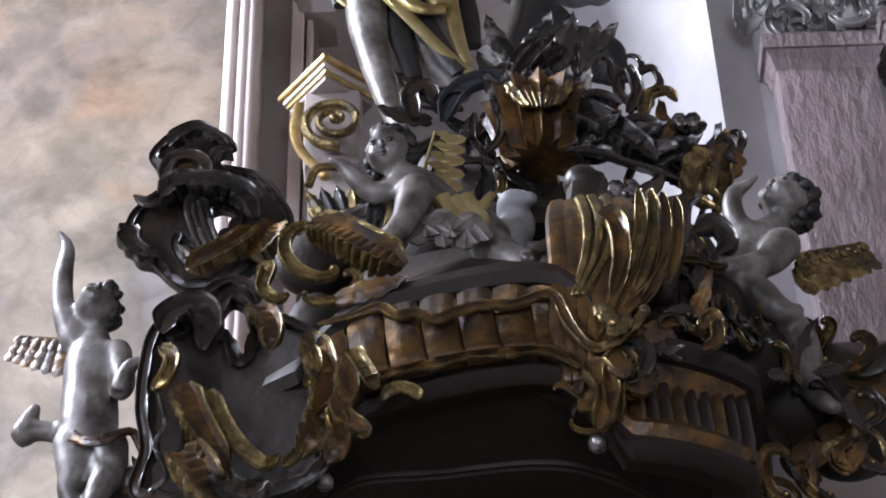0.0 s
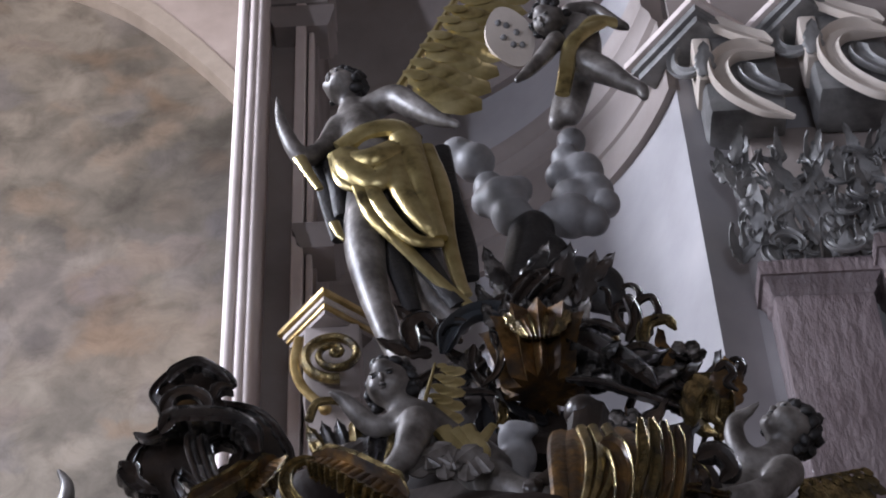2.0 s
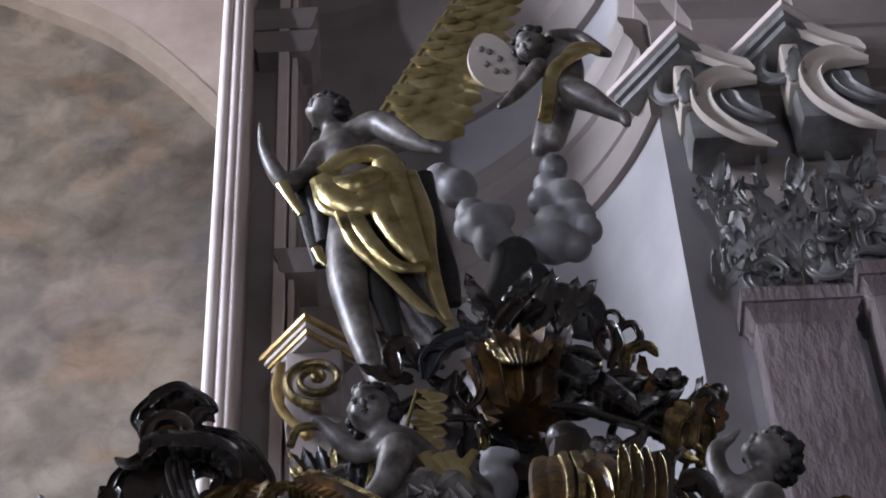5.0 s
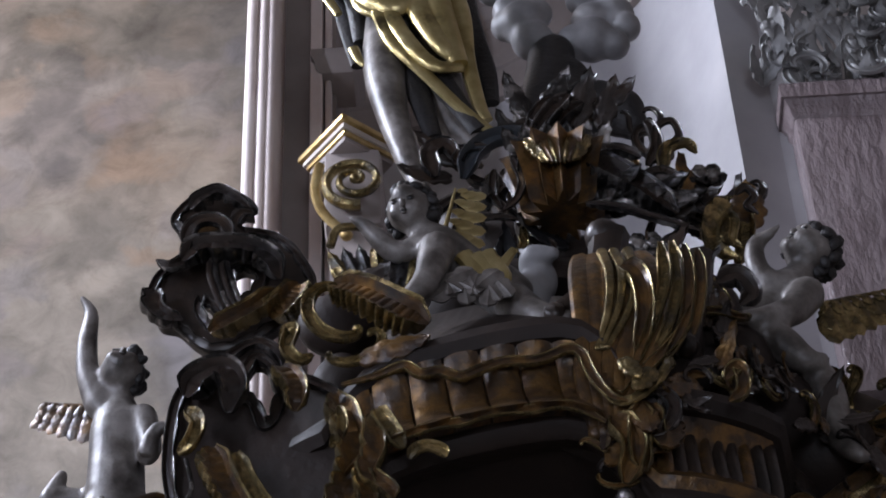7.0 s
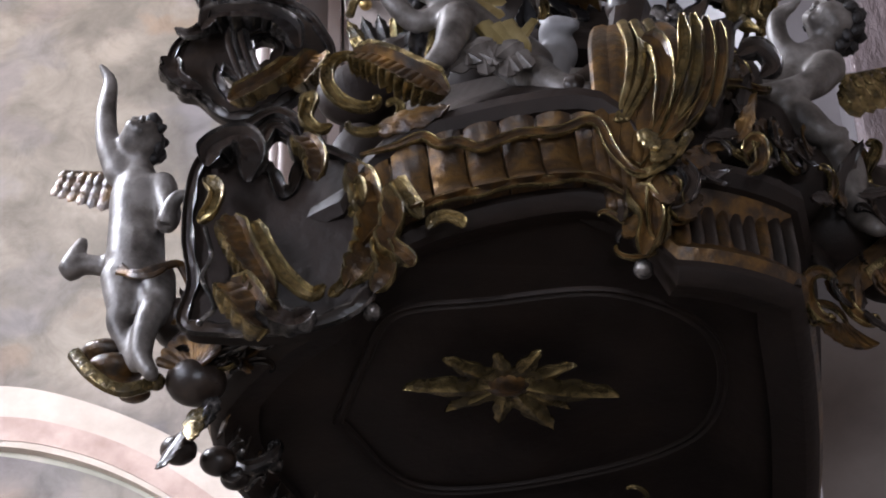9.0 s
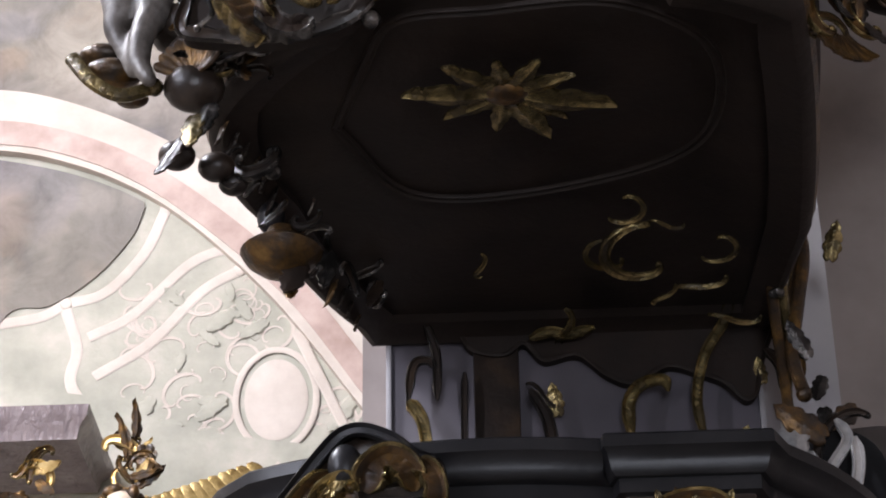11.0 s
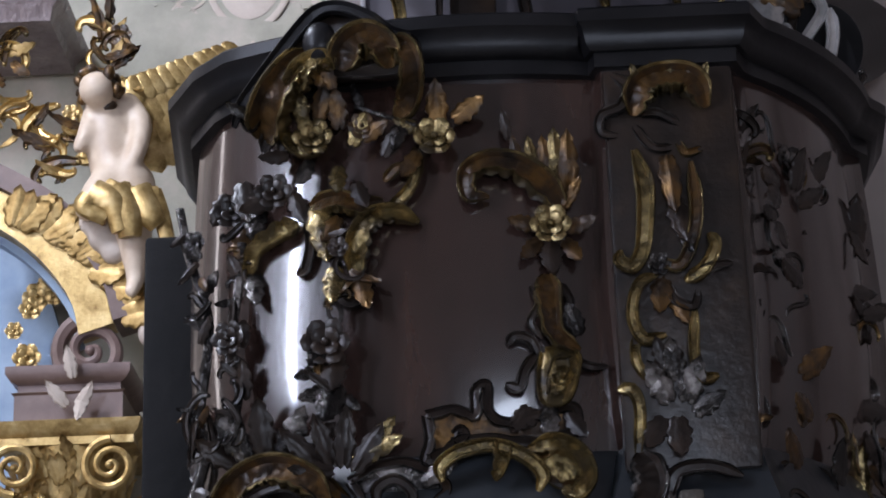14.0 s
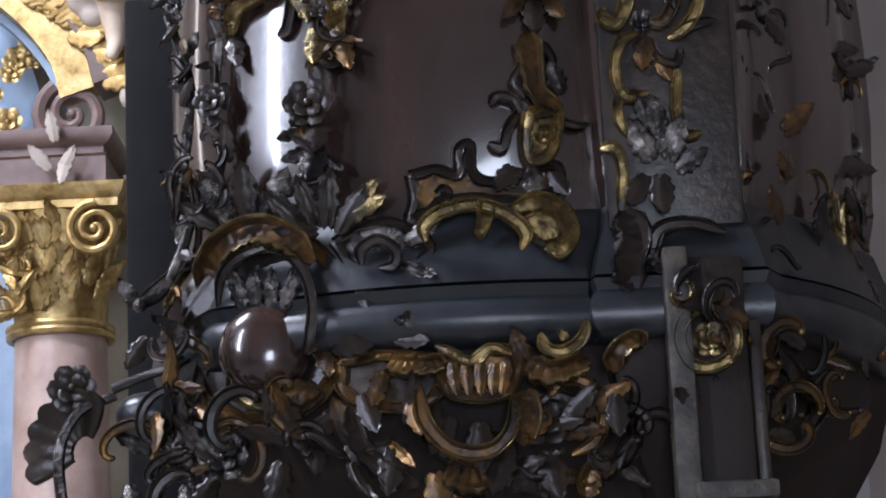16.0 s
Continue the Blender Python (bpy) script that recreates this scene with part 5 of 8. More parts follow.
# Valance reaches further down to stand in for the canopy's shadow on the wall
plate(back, [(-0.345, 6.170, 5.147), (-0.180, 6.170, 5.223), (0.803, 6.170, 5.251), (0.772, 6.170, 4.808), (0.727, 6.170, 4.712), (0.662, 6.170, 4.773), (0.595, 6.170, 4.804), (0.493, 6.170, 4.837), (0.386, 6.170, 4.782), (0.301, 6.170, 4.814), (0.217, 6.170, 4.886), (0.112, 6.170, 4.869), (0.052, 6.170, 4.931), (-0.010, 6.170, 4.893), (-0.114, 6.170, 4.917), (-0.165, 6.170, 5.018), (-0.254, 6.170, 5.042), (-0.306, 6.170, 5.084)], [], 0.04, DARKMATTE, "valance", 0.006, DARKMATTE)
band(back, [(0.070, 6.130, 4.925), (0.132, 6.130, 4.946), (0.192, 6.130, 4.936), (0.272, 6.130, 4.958)], 0.016, 0.014, GILT)
band(back, [(0.274, 6.130, 5.205), (0.302, 6.130, 5.249), (0.356, 6.130, 5.259), (0.387, 6.130, 5.346), (0.435, 6.130, 5.407)], 0.012, 0.012, GILT)
band(back, [(0.503, 6.130, 5.342), (0.517, 6.130, 5.279), (0.498, 6.130, 5.248)], 0.01, 0.01, GILT)
band(back, [(0.433, 6.130, 5.036), (0.503, 6.130, 5.044), (0.543, 6.130, 5.113)], 0.012, 0.01, GILT)
band(back, [(0.584, 6.130, 5.071), (0.641, 6.130, 5.130), (0.665, 6.130, 5.232)], 0.012, 0.012, BROWNGILT)
band(back, [(0.703, 6.130, 5.087), (0.673, 6.130, 4.968), (0.604, 6.130, 4.851), (0.569, 6.130, 4.697), (0.585, 6.130, 4.554)], 0.016, 0.014, GILT)
band(back, [(0.365, 6.130, 4.570), (0.362, 6.130, 4.685), (0.400, 6.130, 4.751), (0.470, 6.130, 4.768), (0.485, 6.130, 4.729)], 0.02, 0.014, GILT)
band(back, [(-0.306, 6.130, 4.726), (-0.288, 6.130, 4.842), (-0.245, 6.130, 4.860), (-0.219, 6.130, 4.830)], 0.014, 0.012, SILVER)
band(back, [(-0.306, 6.130, 4.726), (-0.264, 6.130, 4.657), (-0.248, 6.130, 4.552)], 0.02, 0.016, GILT)
band(back, [(-0.252, 6.130, 4.999), (-0.218, 6.130, 4.879), (-0.217, 6.130, 4.723)], 0.013, 0.013, SILVER)
band(back, [(-0.132, 6.130, 4.817), (-0.137, 6.130, 4.549)], 0.01, 0.01, SILVER)
band(back, [(0.065, 6.130, 4.752), (0.113, 6.130, 4.654), (0.134, 6.130, 4.521)], 0.016, 0.018, SILVER)
band(back, [(-0.153, 6.130, 5.178), (-0.108, 6.130, 5.187), (-0.038, 6.130, 5.164)], 0.012, 0.012, GILT)
band(back, [(-0.366, 6.130, 5.165), (-0.348, 6.130, 5.043), (-0.305, 6.130, 5.021)], 0.012, 0.01, SILVER)
band(back, [(0.828, 6.130, 5.393), (0.847, 6.130, 5.184), (0.827, 6.130, 5.043), (0.837, 6.130, 4.844), (0.850, 6.130, 4.688)], 0.018, 0.016, GILT)
band(back, [(0.939, 6.130, 5.326), (0.916, 6.130, 5.161), (0.886, 6.130, 5.021), (0.889, 6.130, 4.842), (0.887, 6.130, 4.725)], 0.016, 0.016, BROWNGILT)
band(back, [(0.767, 6.130, 5.523), (0.826, 6.130, 5.585), (0.901, 6.130, 5.626), (0.941, 6.130, 5.668)], 0.016, 0.012, BROWNGILT)
band(back, [(0.787, 6.130, 4.865), (0.825, 6.130, 4.805), (0.834, 6.130, 4.708)], 0.014, 0.012, SILVER)
scroll(back, (0.351, 5.420, 4.945), 0.14, 240, kind="c", thick=0.06, material=GILT, tilt=-90)
scroll(back, (0.466, 5.504, 4.945), 0.1, 80, kind="s", thick=0.06, material=GILT, tilt=-90)
scroll(back, (0.285, 5.665, 4.945), 0.15, 110, kind="c", thick=0.06, material=GILT, tilt=-90)
scroll(back, (0.476, 5.911, 4.945), 0.12, -20, kind="s", thick=0.06, material=GILT, tilt=-90)
scroll(back, (0.582, 5.850, 4.945), 0.16, 120, kind="s", thick=0.06, material=GILT, tilt=-90)
scroll(back, (0.181, 6.101, 4.945), 0.22, 10, kind="s", thick=0.06, material=GILT, tilt=-90)
scroll(back, (0.374, 5.639, 4.945), 0.28, 90, kind="c", thick=0.06, material=GILT, tilt=-90)
scroll(back, (0.628, 5.656, 4.945), 0.14, 240, kind="c", thick=0.06, material=GILT, tilt=-90)
scroll(back, (-0.070, 5.707, 4.945), 0.13, 5, kind="s", thick=0.06, material=GILT, tilt=-90)
scroll(back, (0.698, 6.065, 4.945), 0.16, 90, kind="s", thick=0.06, material=GILT, tilt=-90)
scroll(back, (0.103, 6.170, 4.749), 0.12, 60, kind="s", thick=0.06, material=SILVER)
for x, y, s, r in ((745, 690, 0.08, 150), (940, 760, 0.08, 20), (1160, 790, 0.07, -60), (860, 800, 0.07, 80), (1030, 800, 0.07, 60), (1250, 720, 0.08, -20), (940, 640, 0.1, 10), (1300, 590, 0.08, 10)):
    leaf(back, (0.0 + (x - 855) * 0.00175, 6.18, 4.93 - (y - 500) * 0.00175), s, r, 0.5)
# tall gilded stem beside the back board
ribbon(back, [(0.787, 5.950, 5.426), (0.828, 5.950, 5.280), (0.802, 5.930, 4.968), (0.807, 5.920, 4.731), (0.811, 5.900, 4.498)], 0.02, 0.016, BROWNGILT, n=30)
ribbon(back, [(0.894, 5.950, 5.237), (0.905, 5.930, 5.083), (0.872, 5.920, 4.902), (0.838, 5.900, 4.720), (0.860, 5.900, 4.588)], 0.022, 0.02, BROWNGILT, n=30)
ribbon(back, [(0.856, 5.960, 5.285), (0.835, 5.950, 4.939), (0.847, 5.930, 4.660)], 0.016, 0.016, GILT, n=30)
bm = bmesh.new()
ball(bm, (0.810, 5.900, 4.927), 0.026, (1, 1, 0.6), 10)
part("collar", bm, SILVER, back)
for x, y, s, r, m in ((1320, 250, 0.12, 30, BROWNGILT), (1290, 210, 0.12, 60, BROWNGILT), (1345, 190, 0.12, -20, BROWNGILT), (1385, 350, 0.12, -15, GILT), (1330, 540, 0.12, 30, SILVER), (1350, 580, 0.1, 160, SILVER), (1345, 640, 0.12, 185, SILVER), (1400, 640, 0.14, 130, BROWNGILT)):
    leaf(back, (0.91 + (x - 1345) * 0.00172, 5.9, 4.78 - (y - 500) * 0.00172), s, r, 0.45, material=m)
rail = thing("stair_rail_volute", "black rail end with a large silvered scroll at the pulpit steps", "railing")
bm = bmesh.new()
tube(bm, [(0.909, 5.700, 4.226), (1.110, 6.200, 4.480)], 0.13, 28)
part("rail_end", bm, EBONY, rail)
band(rail, [(0.851, 5.600, 4.138), (0.831, 5.600, 4.080), (0.857, 5.600, 4.024), (0.901, 5.600, 4.015), (0.948, 5.600, 4.025)], 0.022, 0.014, BRIGHTSILVER)
band(rail, [(0.939, 5.600, 4.303), (0.942, 5.600, 4.218), (0.914, 5.600, 4.118), (0.860, 5.600, 4.062)], 0.016, 0.014, BRIGHTSILVER)
band(rail, [(0.798, 5.600, 4.140), (0.826, 5.600, 4.105), (0.829, 5.600, 4.055)], 0.045, 0.02, BRIGHTSILVER)
band(rail, [(0.785, 5.600, 4.259), (0.810, 5.600, 4.190), (0.797, 5.600, 4.132)], 0.03, 0.035, BRIGHTSILVER)
band(rail, [(0.893, 5.600, 4.357), (0.919, 5.600, 4.296), (0.874, 5.600, 4.221), (0.838, 5.600, 4.163)], 0.014, 0.014, BRIGHTSILVER)
band(rail, [(0.763, 5.600, 4.363), (0.797, 5.600, 4.310), (0.784, 5.600, 4.242)], 0.014, 0.016, BRIGHTSILVER)
scroll(rail, (0.930, 5.620, 4.222), 0.32, 85, kind="c", thick=0.05, material=SILVER, az=-10)
fan(rail, (0.813, 5.580, 4.082), 0.11, 10, 120, 7, BRIGHTSILVER, cup=0.2)
leaf(rail, (0.778, 5.600, 4.357), 0.16, 175, 0.5, material=BRIGHTSILVER)
leaf(rail, (0.858, 5.600, 4.301), 0.16, 60, 0.5, material=BROWNGILT)
leaf(rail, (0.792, 5.600, 4.253), 0.14, 195, 0.5, material=BRIGHTSILVER)
leaf(rail, (0.832, 5.600, 4.183), 0.12, 180, 0.5, material=BRIGHTSILVER)


# ---- canopy ----
canopy = thing("pulpit_canopy", "dark carved sounding board with brown gilt fluting over the pulpit", "canopy")
CPLAN = ([(0.8, 6.2), (-0.42, 6.2)] + bulged((-0.45, 6.1), (-0.68, 5.45), 0.03, 6) + bulged((-0.68, 5.45), (-0.74, 4.9), 0.05, 8)
         + bulged((-0.74, 4.9), (-0.36, 4.5), 0.04, 8) + bulged((-0.36, 4.5), (0.4, 4.42), 0.06, 14) + bulged((0.4, 4.42), (0.75, 4.56), 0.03, 8) + bulged((0.75, 4.56), (0.87, 5.6), 0.02, 8) + [(0.87, 5.6)])


def front_arch(x, y):
    """The cornice arches upwards over its front."""
    return (0.2 + 0.14 * x) * max(0.0, 1 - ((x - 0.02) / 0.4) ** 6) * min(1.0, max(0.0, (4.75 - y) / 0.2))


def canopy_part(name, rows, material, label="", cap=True):
    bm = bmesh.new()
    extrude_profile(bm, CPLAN, rows, cap=cap)
    for v in bm.verts:
        v.co.z += front_arch(v.co.x, v.co.y)
    return part(name, bm, material, canopy, label)


canopy_part("soffit", [(-0.1, 5.02), (-0.11, 4.985), (-0.06, 4.97), (-0.02, 4.95), (0.0, 4.955), (0.02, 4.98), (0.02, 5.0), (-0.05, 5.03), (-0.08, 5.08)], DARKMATTE, "dark brown wooden underside with a recessed middle")
canopy_part("fluted_band", [(-0.02, 4.99), (0.02, 5.0), (0.035, 5.03), (0.0, 5.08), (-0.015, 5.14), (-0.01, 5.2), (0.02, 5.24), (-0.05, 5.25)], BROWNGILT, "brown gilt fluted cornice band", False)
canopy_part("upper_ledge", [(-0.05, 5.235), (0.04, 5.24), (0.06, 5.27), (0.055, 5.3), (0.02, 5.33), (-0.03, 5.36), (-0.1, 5.42), (-0.2, 5.6), (-0.32, 5.85), (-0.45, 6.05), (-0.6, 6.1)], DARKMATTE, "dark stepped top of the canopy", False)
c = canopy
# fluted lambrequin on the front band
def front(s, out, z):
    """A place on the canopy's front: s runs along it, out stands proud of it, z is over the lip."""
    x = -0.33 + 0.66 * s
    return (x, 4.452 - 0.05 * s - 0.055 * (1 - (2 * s - 1) ** 2) - out, 4.965 + front_arch(x, 4.4) + z)


for k in range(7):
    s0, s1 = (k + 0.06) / 7, (k + 0.98) / 7
    bm = bmesh.new()
    rows = []
    for j in range(7):
        v = j / 6
        z = 0.03 + 0.23 * v
        rows.append([bm.verts.new(front(s0 + (s1 - s0) * u / 6 - 0.035 * v, 0.02 + 0.014 * math.sin(math.pi * u / 6) ** 0.7 + 0.04 * (1 - v) ** 2 - 0.05 * math.sin(math.pi * v), z - 0.012 * math.sin(math.pi * u / 6) * (1 - v))) for u in range(7)])
    back = [[bm.verts.new(v.co + Vector((0, 0.06, 0))) for v in row] for row in rows]
    for a_, flip_ in ((rows, False), (back, True)):
        for j in range(6):
            for u in range(6):
                q = (a_[j][u], a_[j][u + 1], a_[j + 1][u + 1], a_[j + 1][u])
                bm.faces.new(q[::-1] if flip_ else q)
    for j in range(6):
        bm.faces.new((rows[j][0], rows[j + 1][0], back[j + 1][0], back[j][0]))
        bm.faces.new((rows[j][6], back[j][6], back[j + 1][6], rows[j + 1][6]))
        bm.faces.new((rows[0][j], back[0][j], back[0][j + 1], rows[0][j + 1]))
        bm.faces.new((rows[6][j], rows[6][j + 1], back[6][j + 1], back[6][j]))
    part("flute", bm, BROWNGILT, c)
band(c, [front(i / 11, 0.05, 0.02 + 0.006 * math.sin(i * 2.2)) for i in range(2, 12)], 0.012, 0.012, BROWNGILT, "lip", n=50)
band(c, [(-0.331, 4.400, 5.383), (-0.243, 4.380, 5.387), (-0.167, 4.360, 5.399), (-0.126, 4.350, 5.360), (-0.076, 4.350, 5.365), (-0.023, 4.350, 5.344), (0.032, 4.350, 5.366), (0.090, 4.350, 5.385), (0.177, 4.350, 5.385), (0.251, 4.350, 5.416), (0.286, 4.350, 5.399), (0.309, 4.340, 5.313), (0.347, 4.330, 5.238), (0.388, 4.330, 5.218)], 0.013, 0.013, BROWNGILT, "lip", n=70)
band(c, [(-0.239, 4.360, 5.264), (-0.213, 4.350, 5.205), (-0.173, 4.340, 5.117)], 0.022, 0.02, GILT, n=14)
band(c, [(-0.160, 4.360, 5.097), (-0.143, 4.350, 5.117), (-0.112, 4.350, 5.126), (-0.080, 4.360, 5.119), (-0.071, 4.360, 5.097)], 0.014, 0.014, GILT, n=20)
for k in range(9):
    s = k / 8
    x, y = 0.47 + 0.28 * s, 4.44 + 0.12 * s
    bm = bmesh.new()
    tube(bm, [(x, y + 0.05, 5.4), (x, y, 5.22), (x, y - 0.02, 5.08), (x, y - 0.02, 5.0)], [0.016, 0.02, 0.022, 0.016], 10, 0.6)
    part("flute", bm, DARKWOOD if k % 3 else BROWNGILT, c)
# front volutes and ribbed leaf over the ledge
scroll(c, (-0.358, 4.420, 5.648), 0.2, 100, kind="c", thick=0.1, material=GILT)
scroll(c, (-0.290, 4.420, 5.515), 0.15, 200, kind="c", thick=0.1, material=GILT)
band(c, [(-0.356, 4.420, 5.755), (-0.275, 4.400, 5.703), (-0.192, 4.390, 5.633), (-0.104, 4.400, 5.574)], 0.04, 0.05, BROWNGILT, frill=0.5, waves=13, n=60)
leaf(c, (-0.274, 4.400, 5.467), 0.18, -85, 0.4, material=BROWNGILT)
leaf(c, (-0.327, 4.500, 5.782), 0.15, -60, 0.5, material=DARKWOOD)
bm = bmesh.new()
ball(bm, (0.08, 4.62, 5.42), 0.16, (2.5, 1.1, 0.55), 28)
part("ledge_cushion", bm, DARKMATTE, c)
# draped corner bracket
for k, x in enumerate((1010, 1045, 1080, 1115, 1150, 1185)):
    o = (x - 1095) * 0.0009
    ribbon(c, [(0.4 + o, 4.5, 5.86), (0.405 + o * 1.3, 4.42, 5.72), (0.39 + o * 1.2, 4.38, 5.5), (0.36 + o, 4.37, 5.33), (0.35 + o * 0.6, 4.38, 5.16)], 0.035, 0.016, BROWNGILT, name="drape_fold", n=20)
band(c, [(0.528, 4.360, 5.789), (0.524, 4.360, 5.655), (0.492, 4.360, 5.536), (0.447, 4.360, 5.420), (0.412, 4.360, 5.345)], 0.018, 0.012, GILT)
band(c, [(0.558, 4.360, 5.788), (0.561, 4.360, 5.653), (0.527, 4.360, 5.514), (0.474, 4.360, 5.400)], 0.018, 0.012, GILT)
band(c, [(0.590, 4.360, 5.776), (0.584, 4.360, 5.611), (0.553, 4.360, 5.474), (0.492, 4.360, 5.361)], 0.018, 0.012, BROWNGILT)
band(c, [(0.623, 4.360, 5.753), (0.617, 4.360, 5.610), (0.580, 4.360, 5.453)], 0.016, 0.012, BROWNGILT)
band(c, [(0.416, 4.360, 5.711), (0.458, 4.360, 5.668), (0.463, 4.360, 5.537), (0.429, 4.360, 5.382)], 0.03, 0.02, BROWNGILT)
band(c, [(0.344, 4.360, 5.291), (0.384, 4.360, 5.252), (0.448, 4.360, 5.343), (0.544, 4.360, 5.455), (0.598, 4.360, 5.571)], 0.014, 0.014, BROWNGILT)
band(c, [(0.453, 4.360, 5.231), (0.459, 4.360, 5.121), (0.497, 4.360, 5.084)], 0.024, 0.014, BROWNGILT)
band(c, [(0.352, 4.360, 5.198), (0.395, 4.360, 5.106), (0.365, 4.360, 4.984)], 0.036, 0.026, BROWNGILT)
band(c, [(0.425, 4.360, 5.232), (0.410, 4.360, 5.123), (0.409, 4.360, 5.017)], 0.03, 0.024, BROWNGILT)
band(c, [(0.644, 4.360, 5.297), (0.680, 4.360, 5.333), (0.683, 4.360, 5.258), (0.644, 4.360, 5.223)], 0.02, 0.014, BROWNGILT)
band(c, [(0.663, 4.360, 5.628), (0.717, 4.360, 5.646), (0.747, 4.360, 5.584), (0.714, 4.360, 5.546)], 0.03, 0.02, DARKWOOD)
for x in (1135, 1155, 1178):
    ribbon(c, [(0.375 + (x - 1135) * 0.0016, 4.43, 5.83), (0.385 + (x - 1135) * 0.0016, 4.38, 5.7), (0.37 + (x - 1135) * 0.0013, 4.36, 5.56), (0.33 + (x - 1135) * 0.0006, 4.355, 5.42)], 0.016, 0.008, GILT, name="drape_fold")
leaf(c, (0.460, 4.340, 5.326), 0.11, 150, 0.5, material=GILT)
leaf(c, (0.391, 4.340, 5.367), 0.1, 200, 0.5, material=GILT)
ribbon(c, [(0.285, 4.360, 5.389), (0.342, 4.350, 5.264), (0.382, 4.340, 5.226), (0.457, 4.350, 5.278), (0.507, 4.360, 5.360)], 0.014, 0.014, GILT, n=30)
ribbon(c, [(0.418, 4.620, 6.079), (0.393, 4.600, 5.950), (0.337, 4.580, 5.826), (0.239, 4.560, 5.728)], 0.06, 0.03, DARKWOOD, n=24, name="horn")
bm = bmesh.new()
ball(bm, (0.401, 4.620, 6.069), 0.055, seg=16)
part("knob", bm, DARKWOOD, c)
ribbon(c, [(0.663, 4.600, 5.960), (0.638, 4.580, 5.792), (0.573, 4.500, 5.538)], 0.04, 0.03, DARKWOOD, name="horn")
scroll(c, (0.673, 4.500, 5.425), 0.13, 200, kind="c", thick=0.11, material=GILT, az=30)
leaf(c, (0.579, 4.420, 5.332), 0.14, 120, 0.5, material=BROWNGILT, az=20)
leaf(c, (0.481, 4.380, 5.210), 0.15, 180, 0.55, material=BROWNGILT)
leaf(c, (0.425, 4.360, 5.232), 0.13, 185, 0.5, material=BROWNGILT)
leaf(c, (0.375, 4.380, 5.123), 0.11, 150, 0.5, material=BROWNGILT)
scroll(c, (0.357, 4.420, 5.048), 0.11, 180, kind="c", material=BROWNGILT)
for x, y, s, r in ((1270, 430, 0.1, 60), (1250, 400, 0.1, 0), (1300, 660, 0.14, 160), (1350, 700, 0.14, 200), (1260, 660, 0.15, 170), (1430, 640, 0.14, 190), (1500, 700, 0.16, 150), (1550, 640, 0.14, 130)):
    leaf(c, (0.6 + (x - 1270) * 0.00155, 4.68 + (x - 1270) * 0.0006, 5.72 - (y - 430) * 0.0019), s, r, 0.5, material=DARKWOOD, az=35)
fan(c, (0.876, 4.720, 5.043), 0.13, 180, 100, 7, BROWNGILT, az=30, cup=0.2)
scroll(c, (0.845, 4.720, 5.031), 0.12, 360, kind="c", thick=0.09, material=BROWNGILT, az=30)
# pierced crest on the far shoulder
for x, y, s, r, k in ((1450, 540, 0.16, 240, "c"), (1500, 530, 0.14, 180, "s"), (1535, 560, 0.16, 210, "c"), (1480, 580, 0.14, 100, "s"), (1555, 600, 0.12, 180, "c"), (1430, 530, 0.1, 360, "c")):
    scroll(c, (0.98 + (x - 1450) * 0.0016, 4.85, 5.63 - (y - 540) * 0.0021), s, r, kind=k, thick=0.14, material=BROWNGILT if k == "c" else GILT)
ribbon(c, [(1.058, 4.900, 5.616), (1.142, 4.880, 5.555), (1.218, 4.860, 5.576), (1.341, 4.850, 5.644)], 0.06, 0.05, DARKWOOD, name="horn")
ribbon(c, [(0.897, 4.800, 5.173), (1.032, 4.800, 5.280), (1.169, 4.800, 5.390), (1.310, 4.800, 5.502)], 0.045, 0.05, BROWNGILT, name="horn")
ribbon(c, [(0.975, 4.780, 5.210), (1.091, 4.780, 5.290), (1.228, 4.780, 5.391)], 0.02, 0.02, GILT, name="horn")
# pierced cartouche standing on the shoulder
cart = thing("pierced_cartouche", "dark brown pierced rococo cartouche standing on the canopy", "ornament")
plate(cart, [(-0.742, 4.800, 6.543), (-0.695, 4.800, 6.516), (-0.645, 4.800, 6.475), (-0.623, 4.800, 6.432), (-0.655, 4.800, 6.436), (-0.676, 4.800, 6.399), (-0.660, 4.800, 6.355), (-0.606, 4.800, 6.339), (-0.554, 4.800, 6.318), (-0.506, 4.800, 6.269), (-0.474, 4.800, 6.207), (-0.446, 4.800, 6.137), (-0.456, 4.800, 6.066), (-0.512, 4.800, 6.001), (-0.575, 4.800, 5.943), (-0.646, 4.800, 5.898), (-0.725, 4.800, 5.885), (-0.784, 4.800, 5.926), (-0.833, 4.800, 5.983), (-0.887, 4.800, 6.007), (-0.912, 4.800, 6.090), (-0.901, 4.800, 6.171), (-0.855, 4.800, 6.231), (-0.818, 4.800, 6.283), (-0.836, 4.800, 6.359), (-0.860, 4.800, 6.412), (-0.829, 4.800, 6.473), (-0.787, 4.800, 6.510)],
      [[(-0.683, 4.800, 6.189), (-0.647, 4.800, 6.206), (-0.606, 4.800, 6.181), (-0.592, 4.800, 6.144), (-0.616, 4.800, 6.095), (-0.651, 4.800, 6.061), (-0.682, 4.800, 6.094)], [(-0.767, 4.800, 6.093), (-0.736, 4.800, 6.056), (-0.694, 4.800, 6.010), (-0.721, 4.800, 5.958), (-0.752, 4.800, 5.990), (-0.775, 4.800, 6.044)]], 0.05, DARKWOOD, "frame", 0.012)
band(cart, [(-0.808, 4.740, 6.229), (-0.804, 4.730, 6.289), (-0.778, 4.720, 6.320), (-0.732, 4.720, 6.327), (-0.693, 4.720, 6.297), (-0.675, 4.730, 6.241)], 0.022, 0.018, DARKWOOD)
